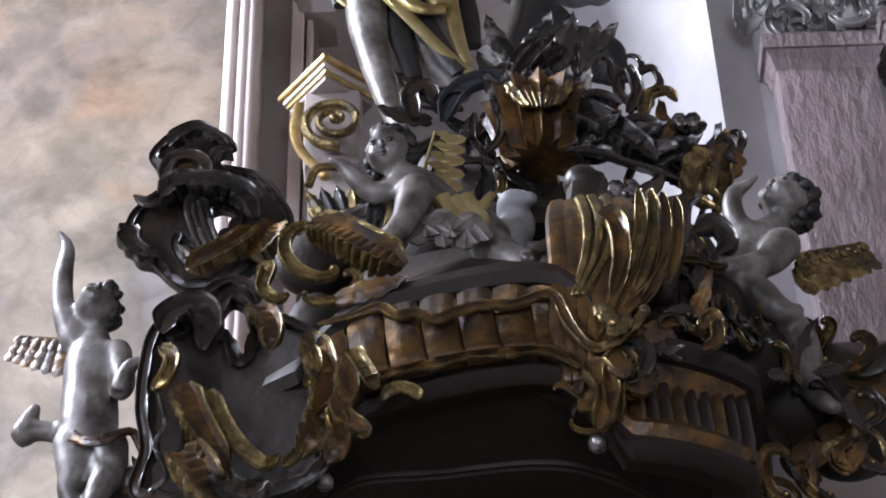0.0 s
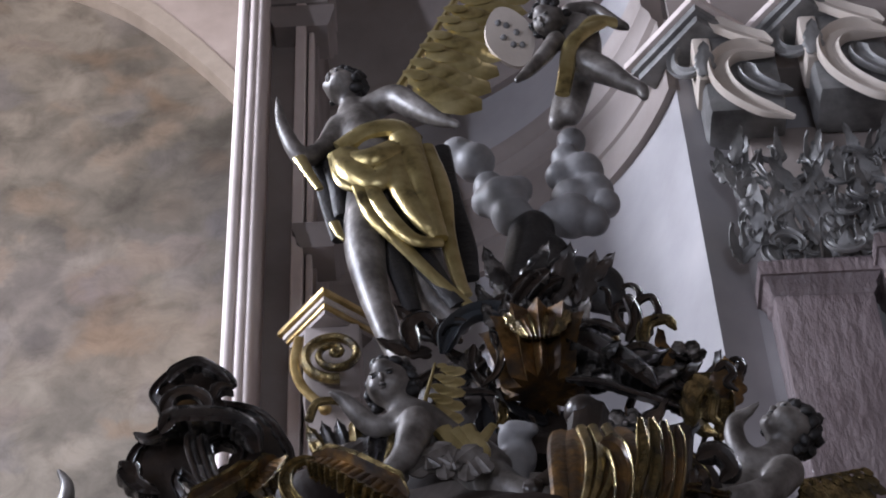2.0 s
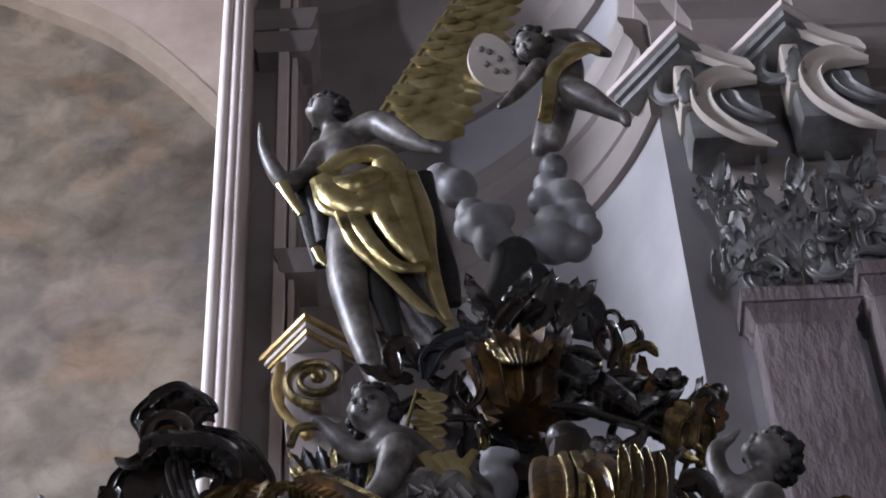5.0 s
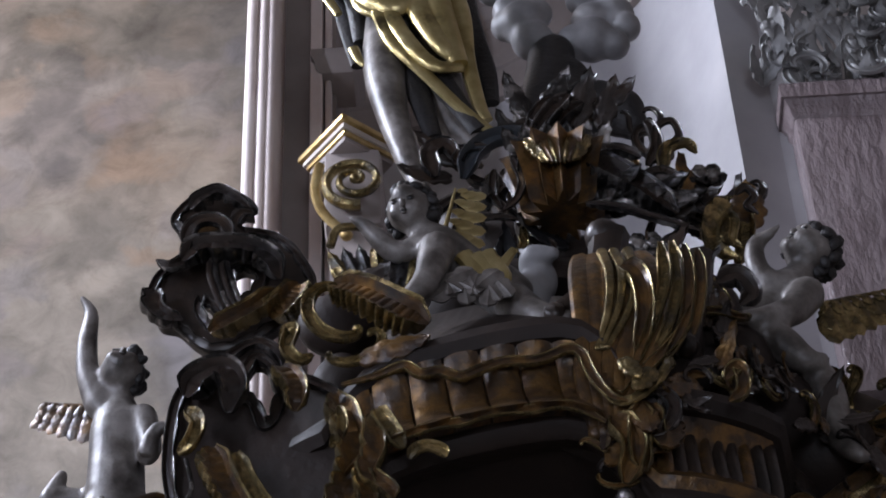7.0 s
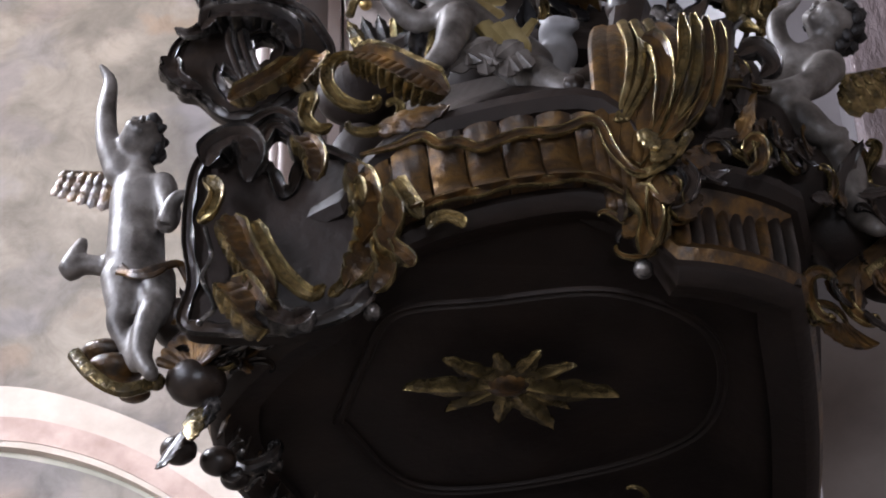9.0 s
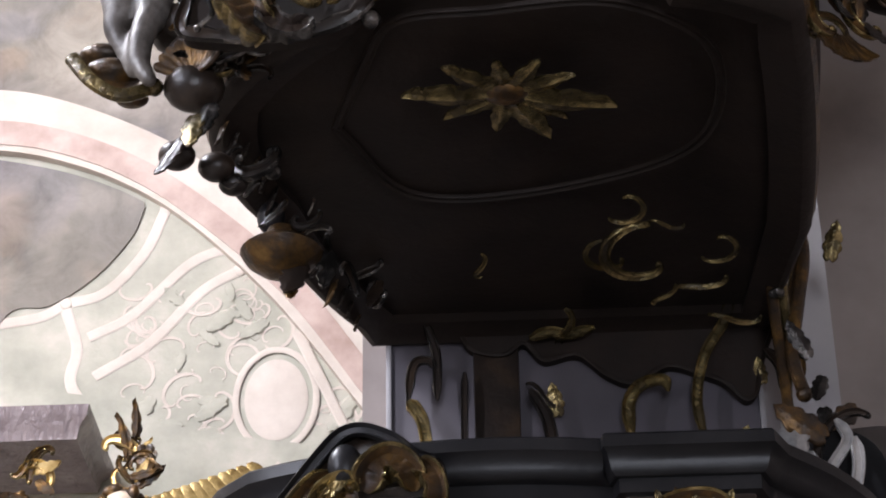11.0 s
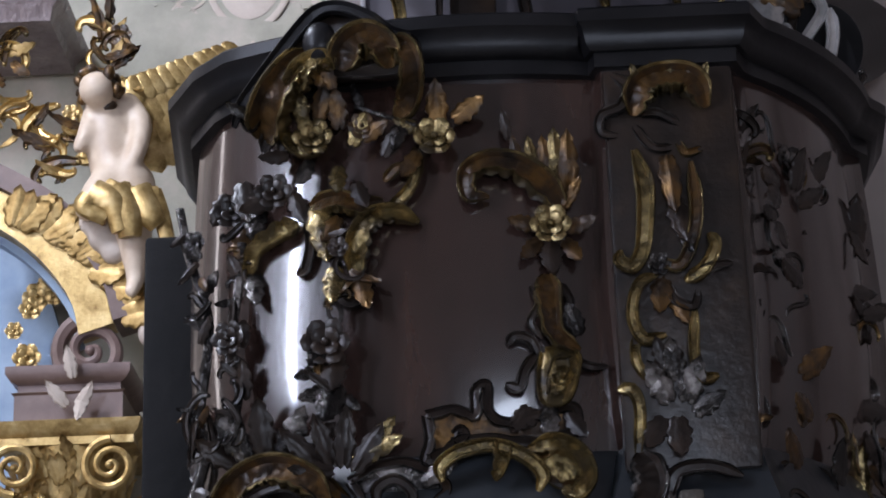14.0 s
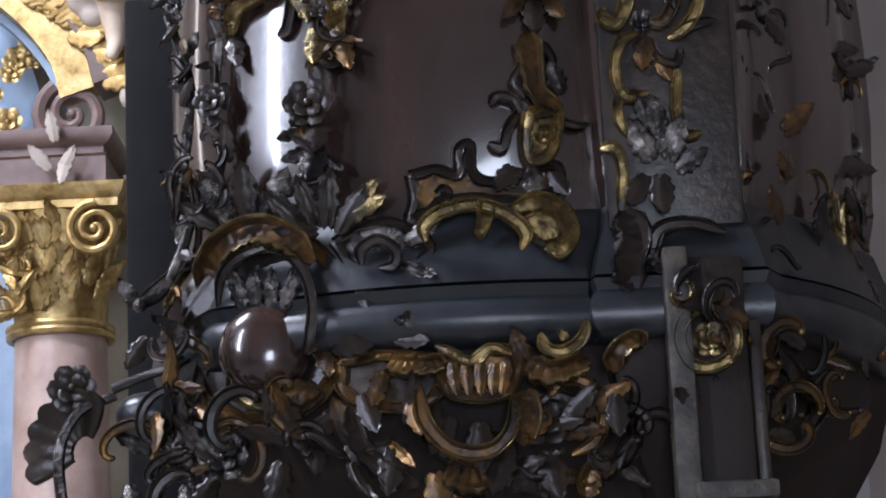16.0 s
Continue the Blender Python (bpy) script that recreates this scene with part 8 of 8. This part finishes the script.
# ---- carved capitals over the marble pilasters ----
def volute_block(px, py, pz, s):
    cap = thing("carved_capital", "grey carved capital with pale volutes and leaf sprays", "capital", "pilaster capitals")
    for w, z, m in ((0.24, 0.0, PINKPLASTER), (0.22, -0.045, CAPSTONE), (0.2, -0.09, CAPSTONE)):
        bm = bmesh.new()
        box(bm, (-w, -w, z - 0.02), (w, w, z + 0.02), 0.006)
        bm.transform(Matrix.Translation((px, py + 0.12, pz)) @ pose(0, 0, 0, 0, 0, 38))
        part("abacus_slab", bm, m, cap)
    for pts, w0, w1, m in (([(0.28, -0.29), (0.12, -0.27), (0.03, -0.36), (0.05, -0.52), (0.16, -0.66), (0.3, -0.74)], 0.05, 0.03, PALE), ([(0.14, -0.36), (0.16, -0.46), (0.24, -0.54), (0.32, -0.56)], 0.04, 0.02, CAPSTONE), ([(0.02, -0.04), (0.14, -0.14), (0.28, -0.22)], 0.035, 0.035, PALE)):
        band(cap, [(px + u * s, py - 0.1, pz + v * s) for u, v in pts], w0 * s, w1 * s, m, n=34)
    bm = bmesh.new()
    box(bm, (px - 0.04, py - 0.06, pz - 0.62), (px + 0.3, py + 0.2, pz - 0.06), 0.05)
    part("bell", bm, CAPSTONE, cap)
    bm = bmesh.new()
    box(bm, (px - 0.06, py - 0.075, pz - 0.42), (px + 0.02, py + 0.1, pz - 0.12), 0.015)
    part("face_panel", bm, PALE, cap)
    scroll(cap, (px - 0.07, py - 0.02, pz - 0.2), 0.26 * s, 95, kind="c", thick=0.1, material=CAPSTONE, az=-40)
    leaf(cap, (px - 0.03, py - 0.1, pz - 0.42), 0.14, 0, 0.6, 0.5, material=CAPSTONE)
    return cap


volute_block((1.228, 5.980, 9.672)[0], 5.98, (1.228, 5.980, 9.672)[2], 1.0)
volute_block((1.683, 5.880, 9.661)[0], 5.88, (1.683, 5.880, 9.661)[2], 1.05)
spray = thing("capital_leafwork", "dense grey carved leaves of the pilaster capital", "ornament")
bm = bmesh.new()
ZB = 8.17
box(bm, (1.36, 6.08, ZB), (2.6, 6.3, ZB + 0.95), 0.02)
part("bell", bm, TAUPE, spray)
rnd = random.Random(77)
for i in range(170):
    x = 1.2 + 0.9 * rnd.random()
    z = ZB + 0.02 + 0.62 * rnd.random()
    if i % 3 == 0:
        scroll(spray, (x, 6.0 - 0.06 * rnd.random(), z), rnd.uniform(0.08, 0.15), rnd.uniform(0, 360), kind=rnd.choice("cs"), thick=0.12, material=CAPSTONE)
        continue
    leaf(spray, (x, 6.03 - 0.06 * rnd.random(), z), rnd.uniform(0.07, 0.13), rnd.uniform(-50, 50), rnd.uniform(0.35, 0.6), rnd.uniform(0.5, 1.1), rnd.uniform(-0.3, 0.3), CAPSTONE, rnd.uniform(-30, 30))
for i in range(26):
    x = 1.33 + 0.8 * i / 25
    ribbon(spray, [(x, 6.05, ZB), (x + 0.02 * math.sin(i), 6.02, ZB + 0.15), (x - 0.06 + 0.04 * math.sin(2.1 * i), 5.98, ZB + 0.34)], 0.014, 0.022, CAPSTONE, n=10)
# entablature over the capitals
ZT = (1.380, 6.050, 9.650)[2]
for x0, y0, dz in ((1.12, 6.06, 0.12), (1.3, 5.98, 0.0), (1.75, 5.88, 0.03)):
    bm = bmesh.new()
    extrude_profile(bm, [(x0, 6.5), (x0, y0), (3.2, y0), (3.2, 6.5)], [(0, ZT - 0.25), (0, ZT - 0.1), (0.02, ZT - 0.09), (0.02, ZT + 0.04), (0.04, ZT + 0.05), (0.045, ZT + 0.09), (0.0, ZT + 0.1), (0.0, ZT + 0.34), (0.05, ZT + 0.38), (0.08, ZT + 0.4), (0.08, ZT + 0.46), (0.16, ZT + 0.52), (0.16, ZT + 0.6), (0, ZT + 0.62)])
    bm.transform(Matrix.Translation((0, 0, dz)))
    tagged(mesh_object("cornice_block", bm, TAUPE), "stepped grey stucco entablature over the capitals", "cornice", kind="structure")

# ---- far chapel: arched fresco field ----
def region(name, inner, outer, y, t, material, label):
    """A flat field between two lines of points (x, z), standing t proud of y."""
    bm = bmesh.new()
    n = 40
    a = spline(inner, n)
    b2 = spline(outer, n)
    v = [[bm.verts.new((p[0], yy, p[1])) for p in line] for yy in (y - t, y) for line in (a, b2)]
    for i in range(n - 1):
        bm.faces.new((v[0][i], v[0][i + 1], v[1][i + 1], v[1][i]))
        bm.faces.new((v[0][i], v[2][i], v[2][i + 1], v[0][i + 1]))
        bm.faces.new((v[1][i], v[1][i + 1], v[3][i + 1], v[3][i]))
    bm.faces.new((v[0][0], v[1][0], v[3][0], v[2][0]))
    bm.faces.new((v[0][-1], v[2][-1], v[3][-1], v[1][-1]))
    bmesh.ops.recalc_face_normals(bm, faces=bm.faces)
    return tagged(mesh_object(name, bm, material), label, "wall", kind="structure")


def xz(p):
    return (p[0], p[2])


region("arch_spandrel", [xz((-4.267, 11.900, 19.881)), xz((-3.348, 11.900, 19.300)), xz((-2.621, 11.900, 18.752)), xz((-2.066, 11.900, 18.064)), xz((-1.585, 11.900, 17.339)), xz((-1.327, 11.900, 16.882))], [xz((-4.744, 11.900, 23.652)), xz((-3.759, 11.900, 23.571)), xz((-2.839, 11.900, 23.496)), xz((-2.045, 11.900, 23.431)), xz((-1.174, 11.900, 22.172)), xz((-0.912, 11.900, 19.067))], 12.0, 0.1, PINKPLASTER, "pink plaster above the arched fresco field")
region("arch_band", [xz((-4.206, 11.850, 19.467)), xz((-3.382, 11.850, 18.916)), xz((-2.667, 11.850, 18.401)), xz((-2.094, 11.850, 17.744)), xz((-1.619, 11.850, 17.035)), xz((-1.362, 11.850, 16.551))], [xz((-4.249, 11.850, 19.804)), xz((-3.334, 11.850, 19.225)), xz((-2.610, 11.850, 18.680)), xz((-2.057, 11.850, 17.995)), xz((-1.578, 11.850, 17.272)), xz((-1.322, 11.850, 16.818))], 12.0, 0.16, PALE, "pale stucco band along the arch")
# lower vault: sage field with stucco bands
region("vault_field", [xz((-3.149, 11.850, 6.346)), xz((-2.255, 11.850, 6.318)), xz((-1.303, 11.850, 6.289)), xz((-0.043, 11.850, 6.249))], [xz((-3.485, 11.850, 9.853)), xz((-2.635, 11.850, 9.664)), xz((-1.708, 11.850, 8.931)), xz((-0.470, 11.850, 7.305))], 12.0, 0.1, SAGE, "sage green stucco field under the vault rib")
region("vault_rib", [xz((-3.443, 11.800, 9.536)), xz((-2.934, 11.800, 9.459)), xz((-2.422, 11.800, 9.261)), xz((-1.947, 11.800, 8.931)), xz((-1.410, 11.800, 8.369)), xz((-0.928, 11.800, 7.701)), xz((-0.471, 11.800, 6.996))], [xz((-3.487, 11.800, 9.994)), xz((-2.971, 11.800, 9.928)), xz((-2.413, 11.800, 9.707)), xz((-1.895, 11.800, 9.386)), xz((-1.316, 11.800, 8.844)), xz((-0.829, 11.800, 8.191)), xz((-0.399, 11.800, 7.497))], 12.0, 0.16, PALE, "broad pale pink vault rib")
region("vault_rib_groove", [xz((-3.424, 11.700, 9.567)), xz((-2.918, 11.700, 9.503)), xz((-2.408, 11.700, 9.300)), xz((-1.935, 11.700, 8.962)), xz((-1.331, 11.700, 8.367)), xz((-0.854, 11.700, 7.683))], [xz((-3.441, 11.700, 9.748)), xz((-2.932, 11.700, 9.683)), xz((-2.382, 11.700, 9.468)), xz((-1.871, 11.700, 9.112)), xz((-1.283, 11.700, 8.542)), xz((-0.805, 11.700, 7.868))], 11.86, 0.03, ROSE, "rose band within the vault rib")
oval = thing("stucco_oval", "raised oval stucco frame with scrolls on the vault", "ornament")
bm = bmesh.new()
P0 = Vector((-1.374, 11.770, 7.701))
ball(bm, P0, 0.2, (0.95, 0.12, 1.35), 24)
part("field", bm, PALE, oval)
line = [(P0.x + 0.24 * math.cos(a), 11.73, P0.z + 0.33 * math.sin(a)) for a in [2 * math.pi * i / 40 for i in range(41)]]
bm = bmesh.new()
tube(bm, line, 0.02, 8)
part("frame", bm, PALE, oval)
for pts in ([(-2.674, 11.770, 8.400), (-2.438, 11.770, 8.470), (-2.212, 11.770, 8.740), (-2.089, 11.770, 9.062)], [(-2.521, 11.770, 8.161), (-2.257, 11.770, 8.306), (-1.931, 11.770, 8.649), (-1.693, 11.770, 8.760)], [(-2.470, 11.770, 7.891), (-2.145, 11.770, 8.108), (-1.854, 11.770, 8.447), (-1.618, 11.770, 8.597)], [(-2.672, 11.770, 8.361), (-2.584, 11.770, 8.086), (-2.599, 11.770, 7.821), (-2.310, 11.770, 7.476)], [(-3.177, 11.770, 8.263), (-2.839, 11.770, 8.308), (-2.674, 11.770, 8.400)]):
    ribbon(oval, pts, 0.035, 0.035, PALE, name="band", flat=0.5)
rnd = random.Random(4)
for i in range(170):
    x, y = rnd.uniform(230, 640), rnd.uniform(480, 860)
    if ((x - 485) / 80) ** 2 + ((y - 690) / 105) ** 2 < 1 or y < 480 + (x - 420) * 0.9:
        continue
    (scroll if i % 3 else leaf)(oval, (P0.x + (x - 485) * 0.0036, 11.77, P0.z - (y - 690) * 0.0039), rnd.uniform(0.1, 0.26), rnd.uniform(0, 360), material=SAGE if i % 3 == 0 else PALE, **({"thick": 0.045, "lift": 0.01} if i % 3 else {}))
for pts in ([(-1.125, 11.700, 8.223), (-1.022, 11.700, 7.990), (-0.921, 11.700, 7.798)], [(-1.259, 11.700, 8.151), (-1.120, 11.700, 7.842), (-0.918, 11.700, 7.393)], [(-1.373, 11.700, 7.264), (-1.175, 11.700, 7.115), (-0.982, 11.700, 7.251)]):
    ribbon(oval, pts, 0.035, 0.03, PALE, name="band")
for o in oval.children:
    for v in o.data.vertices:
        v.co.y = 11.897 + (v.co.y - 11.77) * 0.22
field = region("fresco_field", [xz((-3.255, 11.740, 7.716)), xz((-3.039, 11.740, 8.319)), xz((-2.771, 11.740, 8.387)), xz((-2.509, 11.740, 8.574)), xz((-2.300, 11.740, 8.847)), xz((-2.225, 11.740, 9.069))], [xz((-3.423, 11.740, 9.466)), xz((-3.209, 11.740, 9.465)), xz((-2.918, 11.740, 9.402)), xz((-2.664, 11.740, 9.324)), xz((-2.409, 11.740, 9.213)), xz((-2.234, 11.740, 9.111))], 11.9, 0.012, FRESCO, "small painted field framed by stucco bands")
region("chapel_pier", [xz((-3.200, 11.900, 1.701)), xz((-2.349, 11.900, 1.674)), xz((-1.784, 11.900, 1.657)), xz((-0.660, 11.900, 1.621))], [xz((-3.527, 11.900, 7.814)), xz((-2.517, 11.900, 7.764)), xz((-1.844, 11.900, 7.510)), xz((-0.523, 11.900, 7.299))], 12.0, 0.12, SAGE, "pale sage plaster behind the side altar")

# ---- side altar ----
altar = thing("side_altar", "rose marble side altar with gilded column capital and arched gable", "altar")
P0 = Vector((-2.210, 11.300, 3.897))
bm = bmesh.new()
tube(bm, [(P0.x, 11.3, 0.9), (P0.x, 11.3, 2.4), (P0.x, 11.3, (-2.210, 11.300, 4.029)[2])], [0.27, 0.262, 0.235], 40)
part("column_shaft", bm, ROSE, altar)
zc, za = (-2.210, 11.300, 4.044)[2], (-2.209, 11.300, 4.705)[2]
bm = bmesh.new()
for z in (zc, zc + 0.035):
    tube(bm, [(P0.x + 0.26 * math.cos(2 * math.pi * i / 36), 11.3 + 0.26 * math.sin(2 * math.pi * i / 36), z) for i in range(37)], 0.022, 8, up=(0, 0, 1))
part("neck_ring", bm, GOLD, altar)
bm = bmesh.new()
tube(bm, [(P0.x, 11.3, zc), (P0.x, 11.3, zc + 0.3), (P0.x, 11.3, za - 0.05)], [0.235, 0.25, 0.32], 32)
part("capital_bell", bm, GOLD, altar)
bm = bmesh.new()
extrude_profile(bm, [(P0.x - 0.35, 11.62), (P0.x - 0.35, 10.98), (P0.x + 0.35, 10.98), (P0.x + 0.35, 11.62)], [(-0.06, za - 0.07), (0, za - 0.05), (0.0, za - 0.01), (0.04, za + 0.02), (0.06, za + 0.07), (0, za + 0.08)])
part("abacus", bm, GOLD, altar)
for dx in (-0.24, 0.24):
    spiral(altar, (P0.x + dx, 10.95, za - 0.18), 0.25, 90, dx < 0, 2.0, 0.1, GOLD)
rnd = random.Random(23)
for i in range(54):
    a = rnd.uniform(-80, 80)
    z = zc + 0.06 + 0.5 * rnd.random()
    r = 0.27 + 0.06 * (z - zc)
    leaf(altar, (P0.x + r * math.sin(radians(a)), 11.3 - r * math.cos(radians(a)), z), rnd.uniform(0.1, 0.17), rnd.uniform(-25, 25), 0.5, 0.5, material=GOLD, az=a)
zb = (-2.208, 11.300, 4.781)[2]
zt = (-2.208, 11.300, 5.066)[2]
bm = bmesh.new()
extrude_profile(bm, [(P0.x - 0.28, 11.65), (P0.x - 0.28, 11.05), (P0.x + 0.28, 11.05), (P0.x + 0.28, 11.65)], [(0, zb), (0, zb + 0.16), (0.02, zb + 0.17), (-0.02, zb + 0.18), (-0.02, zt - 0.07), (0.03, zt - 0.05), (0.06, zt - 0.02), (0.06, zt + 0.02), (0, zt + 0.03)])
part("entablature", bm, UMBERMARBLE, altar)
for x, y, r in ((120, 280, 10), (140, 310, 170), (110, 330, 40), (130, 340, -30)):
    leaf(altar, (P0.x + (x - 108) * 0.003, 10.97, zb + (355 - y) * 0.003), 0.16, r, 0.4, material=PALE)
spiral(altar, (-2.104, 11.100, 5.175), 0.34, 120, False, 1.8, 0.13, UMBERMARBLE)
# arched gable
for o0, o1, m, y, t in ((0, 60, GOLD, 11.2, 0.16), (62, 100, UMBERMARBLE, 11.3, 0.3), (-14, -2, BLUE, 11.28, 0.1)):
    inn, out = [], []
    for x, yy, nx, ny in ((-60, 400, 0.45, -0.9), (0, 430, 0.5, -0.85), (60, 470, 0.6, -0.8), (110, 520, 0.72, -0.68), (150, 580, 0.85, -0.5), (165, 640, 0.95, -0.3)):
        z = 3.1 / 1000
        inn.append((P0.x + (x + nx * o0 - 150) * z, zt + (620 - (yy + ny * o0)) * z + 0.25))
        out.append((P0.x + (x + nx * o1 - 150) * z, zt + (620 - (yy + ny * o1)) * z + 0.25))
    ob = region("gable_band", inn, out, y, t, m, "")
    del ob["kind"], ob["category"]
    ob.parent = altar
gold_spots = random.Random(8)
for i in range(26):
    s = i / 25
    leaf(altar, ((-2.526, 11.000, 5.887)[0] + 0.62 * s, 11.02, (-2.526, 11.000, 5.887)[2] - 0.52 * s * s - 0.06 * s + gold_spots.uniform(-0.03, 0.03)), 0.2, -40 - 60 * s + gold_spots.uniform(-25, 25), 0.6, 0.4, material=GOLD)
niche = region("altar_niche", [xz((-2.941, 11.600, 3.245)), xz((-2.588, 11.600, 3.229)), xz((-2.412, 11.600, 3.220))], [xz((-3.119, 11.600, 6.446)), xz((-2.597, 11.600, 6.018)), xz((-2.362, 11.600, 5.419))], 11.7, 0.05, BLUE, "")
del niche["kind"], niche["category"]
niche.parent = altar
for x, y, s in ((45, 630, 0.14), (45, 700, 0.1), (20, 580, 0.09), (60, 520, 0.14), (50, 540, 0.12), (75, 500, 0.1), (90, 520, 0.09)):
    flower(altar, ((-2.515, 11.400, 5.267)[0] + (x - 45) * 0.003, 11.45, (-2.515, 11.400, 5.267)[2] - (y - 630) * 0.0031), s, GOLD)
# dark cornice end and gilded garland
bm = bmesh.new()
A = Vector((-2.677, 11.200, 7.208))
extrude_profile(bm, [(A.x - 0.6, 11.8), (A.x - 0.6, 11.1), (A.x + 0.3, 11.1), (A.x + 0.3, 11.8)], [(0, A.z - 0.12), (0.02, A.z - 0.05), (0.08, A.z), (0.1, A.z + 0.06), (0, A.z + 0.08)])
part("cornice_end", bm, MARBLE, altar)
crust(altar, [(-2.585, 11.100, 6.984), (-2.607, 11.100, 6.715), (-2.507, 11.100, 6.477), (-2.350, 11.100, 6.338), (-2.314, 11.100, 6.141)], 44, 0.06, 0.17, (GOLD, GOLD, BROWNGILT), 91)
crust(altar, [(-2.079, 11.200, 7.110), (-2.026, 11.100, 6.889), (-2.054, 11.100, 6.722)], 30, 0.07, 0.18, (GOLD, BROWNGILT, BROWNGILT), 92)
crust(altar, [(-2.243, 11.150, 6.553), (-2.200, 11.100, 6.430), (-2.136, 11.100, 6.296)], 16, 0.04, 0.14, (GOLD, BROWNGILT), 93)
crust(altar, [(-2.403, 11.000, 4.458), (-2.373, 11.000, 4.106)], 16, 0.05, 0.16, (GOLD,), 94)

# winged figure on the gable
fh = (-2.060, 10.850, 6.550)
chains = [[(*fh, 0.1)], [(-2.063, 11.000, 6.529, 0.090), (-2.016, 11.000, 6.461, 0.120), (-2.013, 11.000, 6.314, 0.130), (-1.995, 11.000, 6.183, 0.130), (-1.949, 11.000, 6.085, 0.150)],
          [(-1.926, 11.000, 6.506, 0.080), (-1.840, 10.950, 6.382, 0.060), (-1.845, 10.900, 6.216, 0.050), (-1.870, 10.880, 6.144, 0.040)],
          [(-2.088, 10.980, 6.472, 0.070), (-2.119, 10.920, 6.317, 0.060), (-2.158, 10.900, 6.246, 0.040)],
          [(-1.900, 10.980, 6.042, 0.140), (-1.876, 10.950, 5.808, 0.110), (-1.863, 10.940, 5.647, 0.075), (-1.855, 10.940, 5.507, 0.050), (-1.868, 10.900, 5.432, 0.040)],
          [(-1.999, 10.950, 6.035, 0.120), (-2.059, 10.880, 5.947, 0.090), (-2.102, 10.880, 5.886, 0.070)]]


def extra(bm):
    curls_of_hair(bm, fh, 0.1, (0.3, 0.7, 0.5), 40, 55)
    start = len(bm.faces)
    for pts, r0, r1 in (([(-2.042, 10.860, 6.017), (-1.904, 10.840, 5.940), (-1.734, 10.880, 5.948)], 0.06, 0.05), ([(-2.062, 10.820, 5.939), (-1.955, 10.800, 5.879), (-1.912, 10.820, 5.729)], 0.09, 0.05), ([(-1.963, 10.840, 5.958), (-1.884, 10.820, 5.821), (-1.871, 10.840, 5.704)], 0.1, 0.06), ([(-1.849, 10.860, 5.961), (-1.770, 10.840, 5.824), (-1.729, 10.860, 5.767)], 0.09, 0.05), ([(-1.764, 10.880, 5.965), (-1.718, 10.880, 5.837), (-1.675, 10.900, 5.655)], 0.05, 0.04), ([(-2.073, 10.800, 5.916), (-2.101, 10.800, 5.870), (-1.986, 10.820, 5.810)], 0.06, 0.05)):
        fold(bm, pts, r0, r1)
    tint(bm, start, 2)
    feather_wing(bm, (-1.946, 11.100, 6.684), (-1.423, 11.200, 6.924), 0.34, 2, 4, 11, lean=(0.1, 0, -1), seed=3)


figure("winged_statue", "cream painted winged statue in gilded drapery on the altar gable", chains, extra, [FLESH, BROWNGILT, GOLD], 0.02)
figure("carved_cloud", "pale carved cloud under the winged statue", [[(-2.089, 10.980, 5.844, 0.080)], [(-2.028, 10.980, 5.763, 0.090)], [(-1.968, 10.980, 5.682, 0.080)], [(-1.800, 11.050, 5.527, 0.100)], [(-1.783, 11.050, 5.387, 0.090)], [(-1.781, 11.050, 5.248, 0.080)], [(-2.048, 11.000, 5.834, 0.080)], [(-1.797, 11.050, 5.310, 0.060)]], None, [PALE], 0.02, smooth=3)["category"] = "cloud"
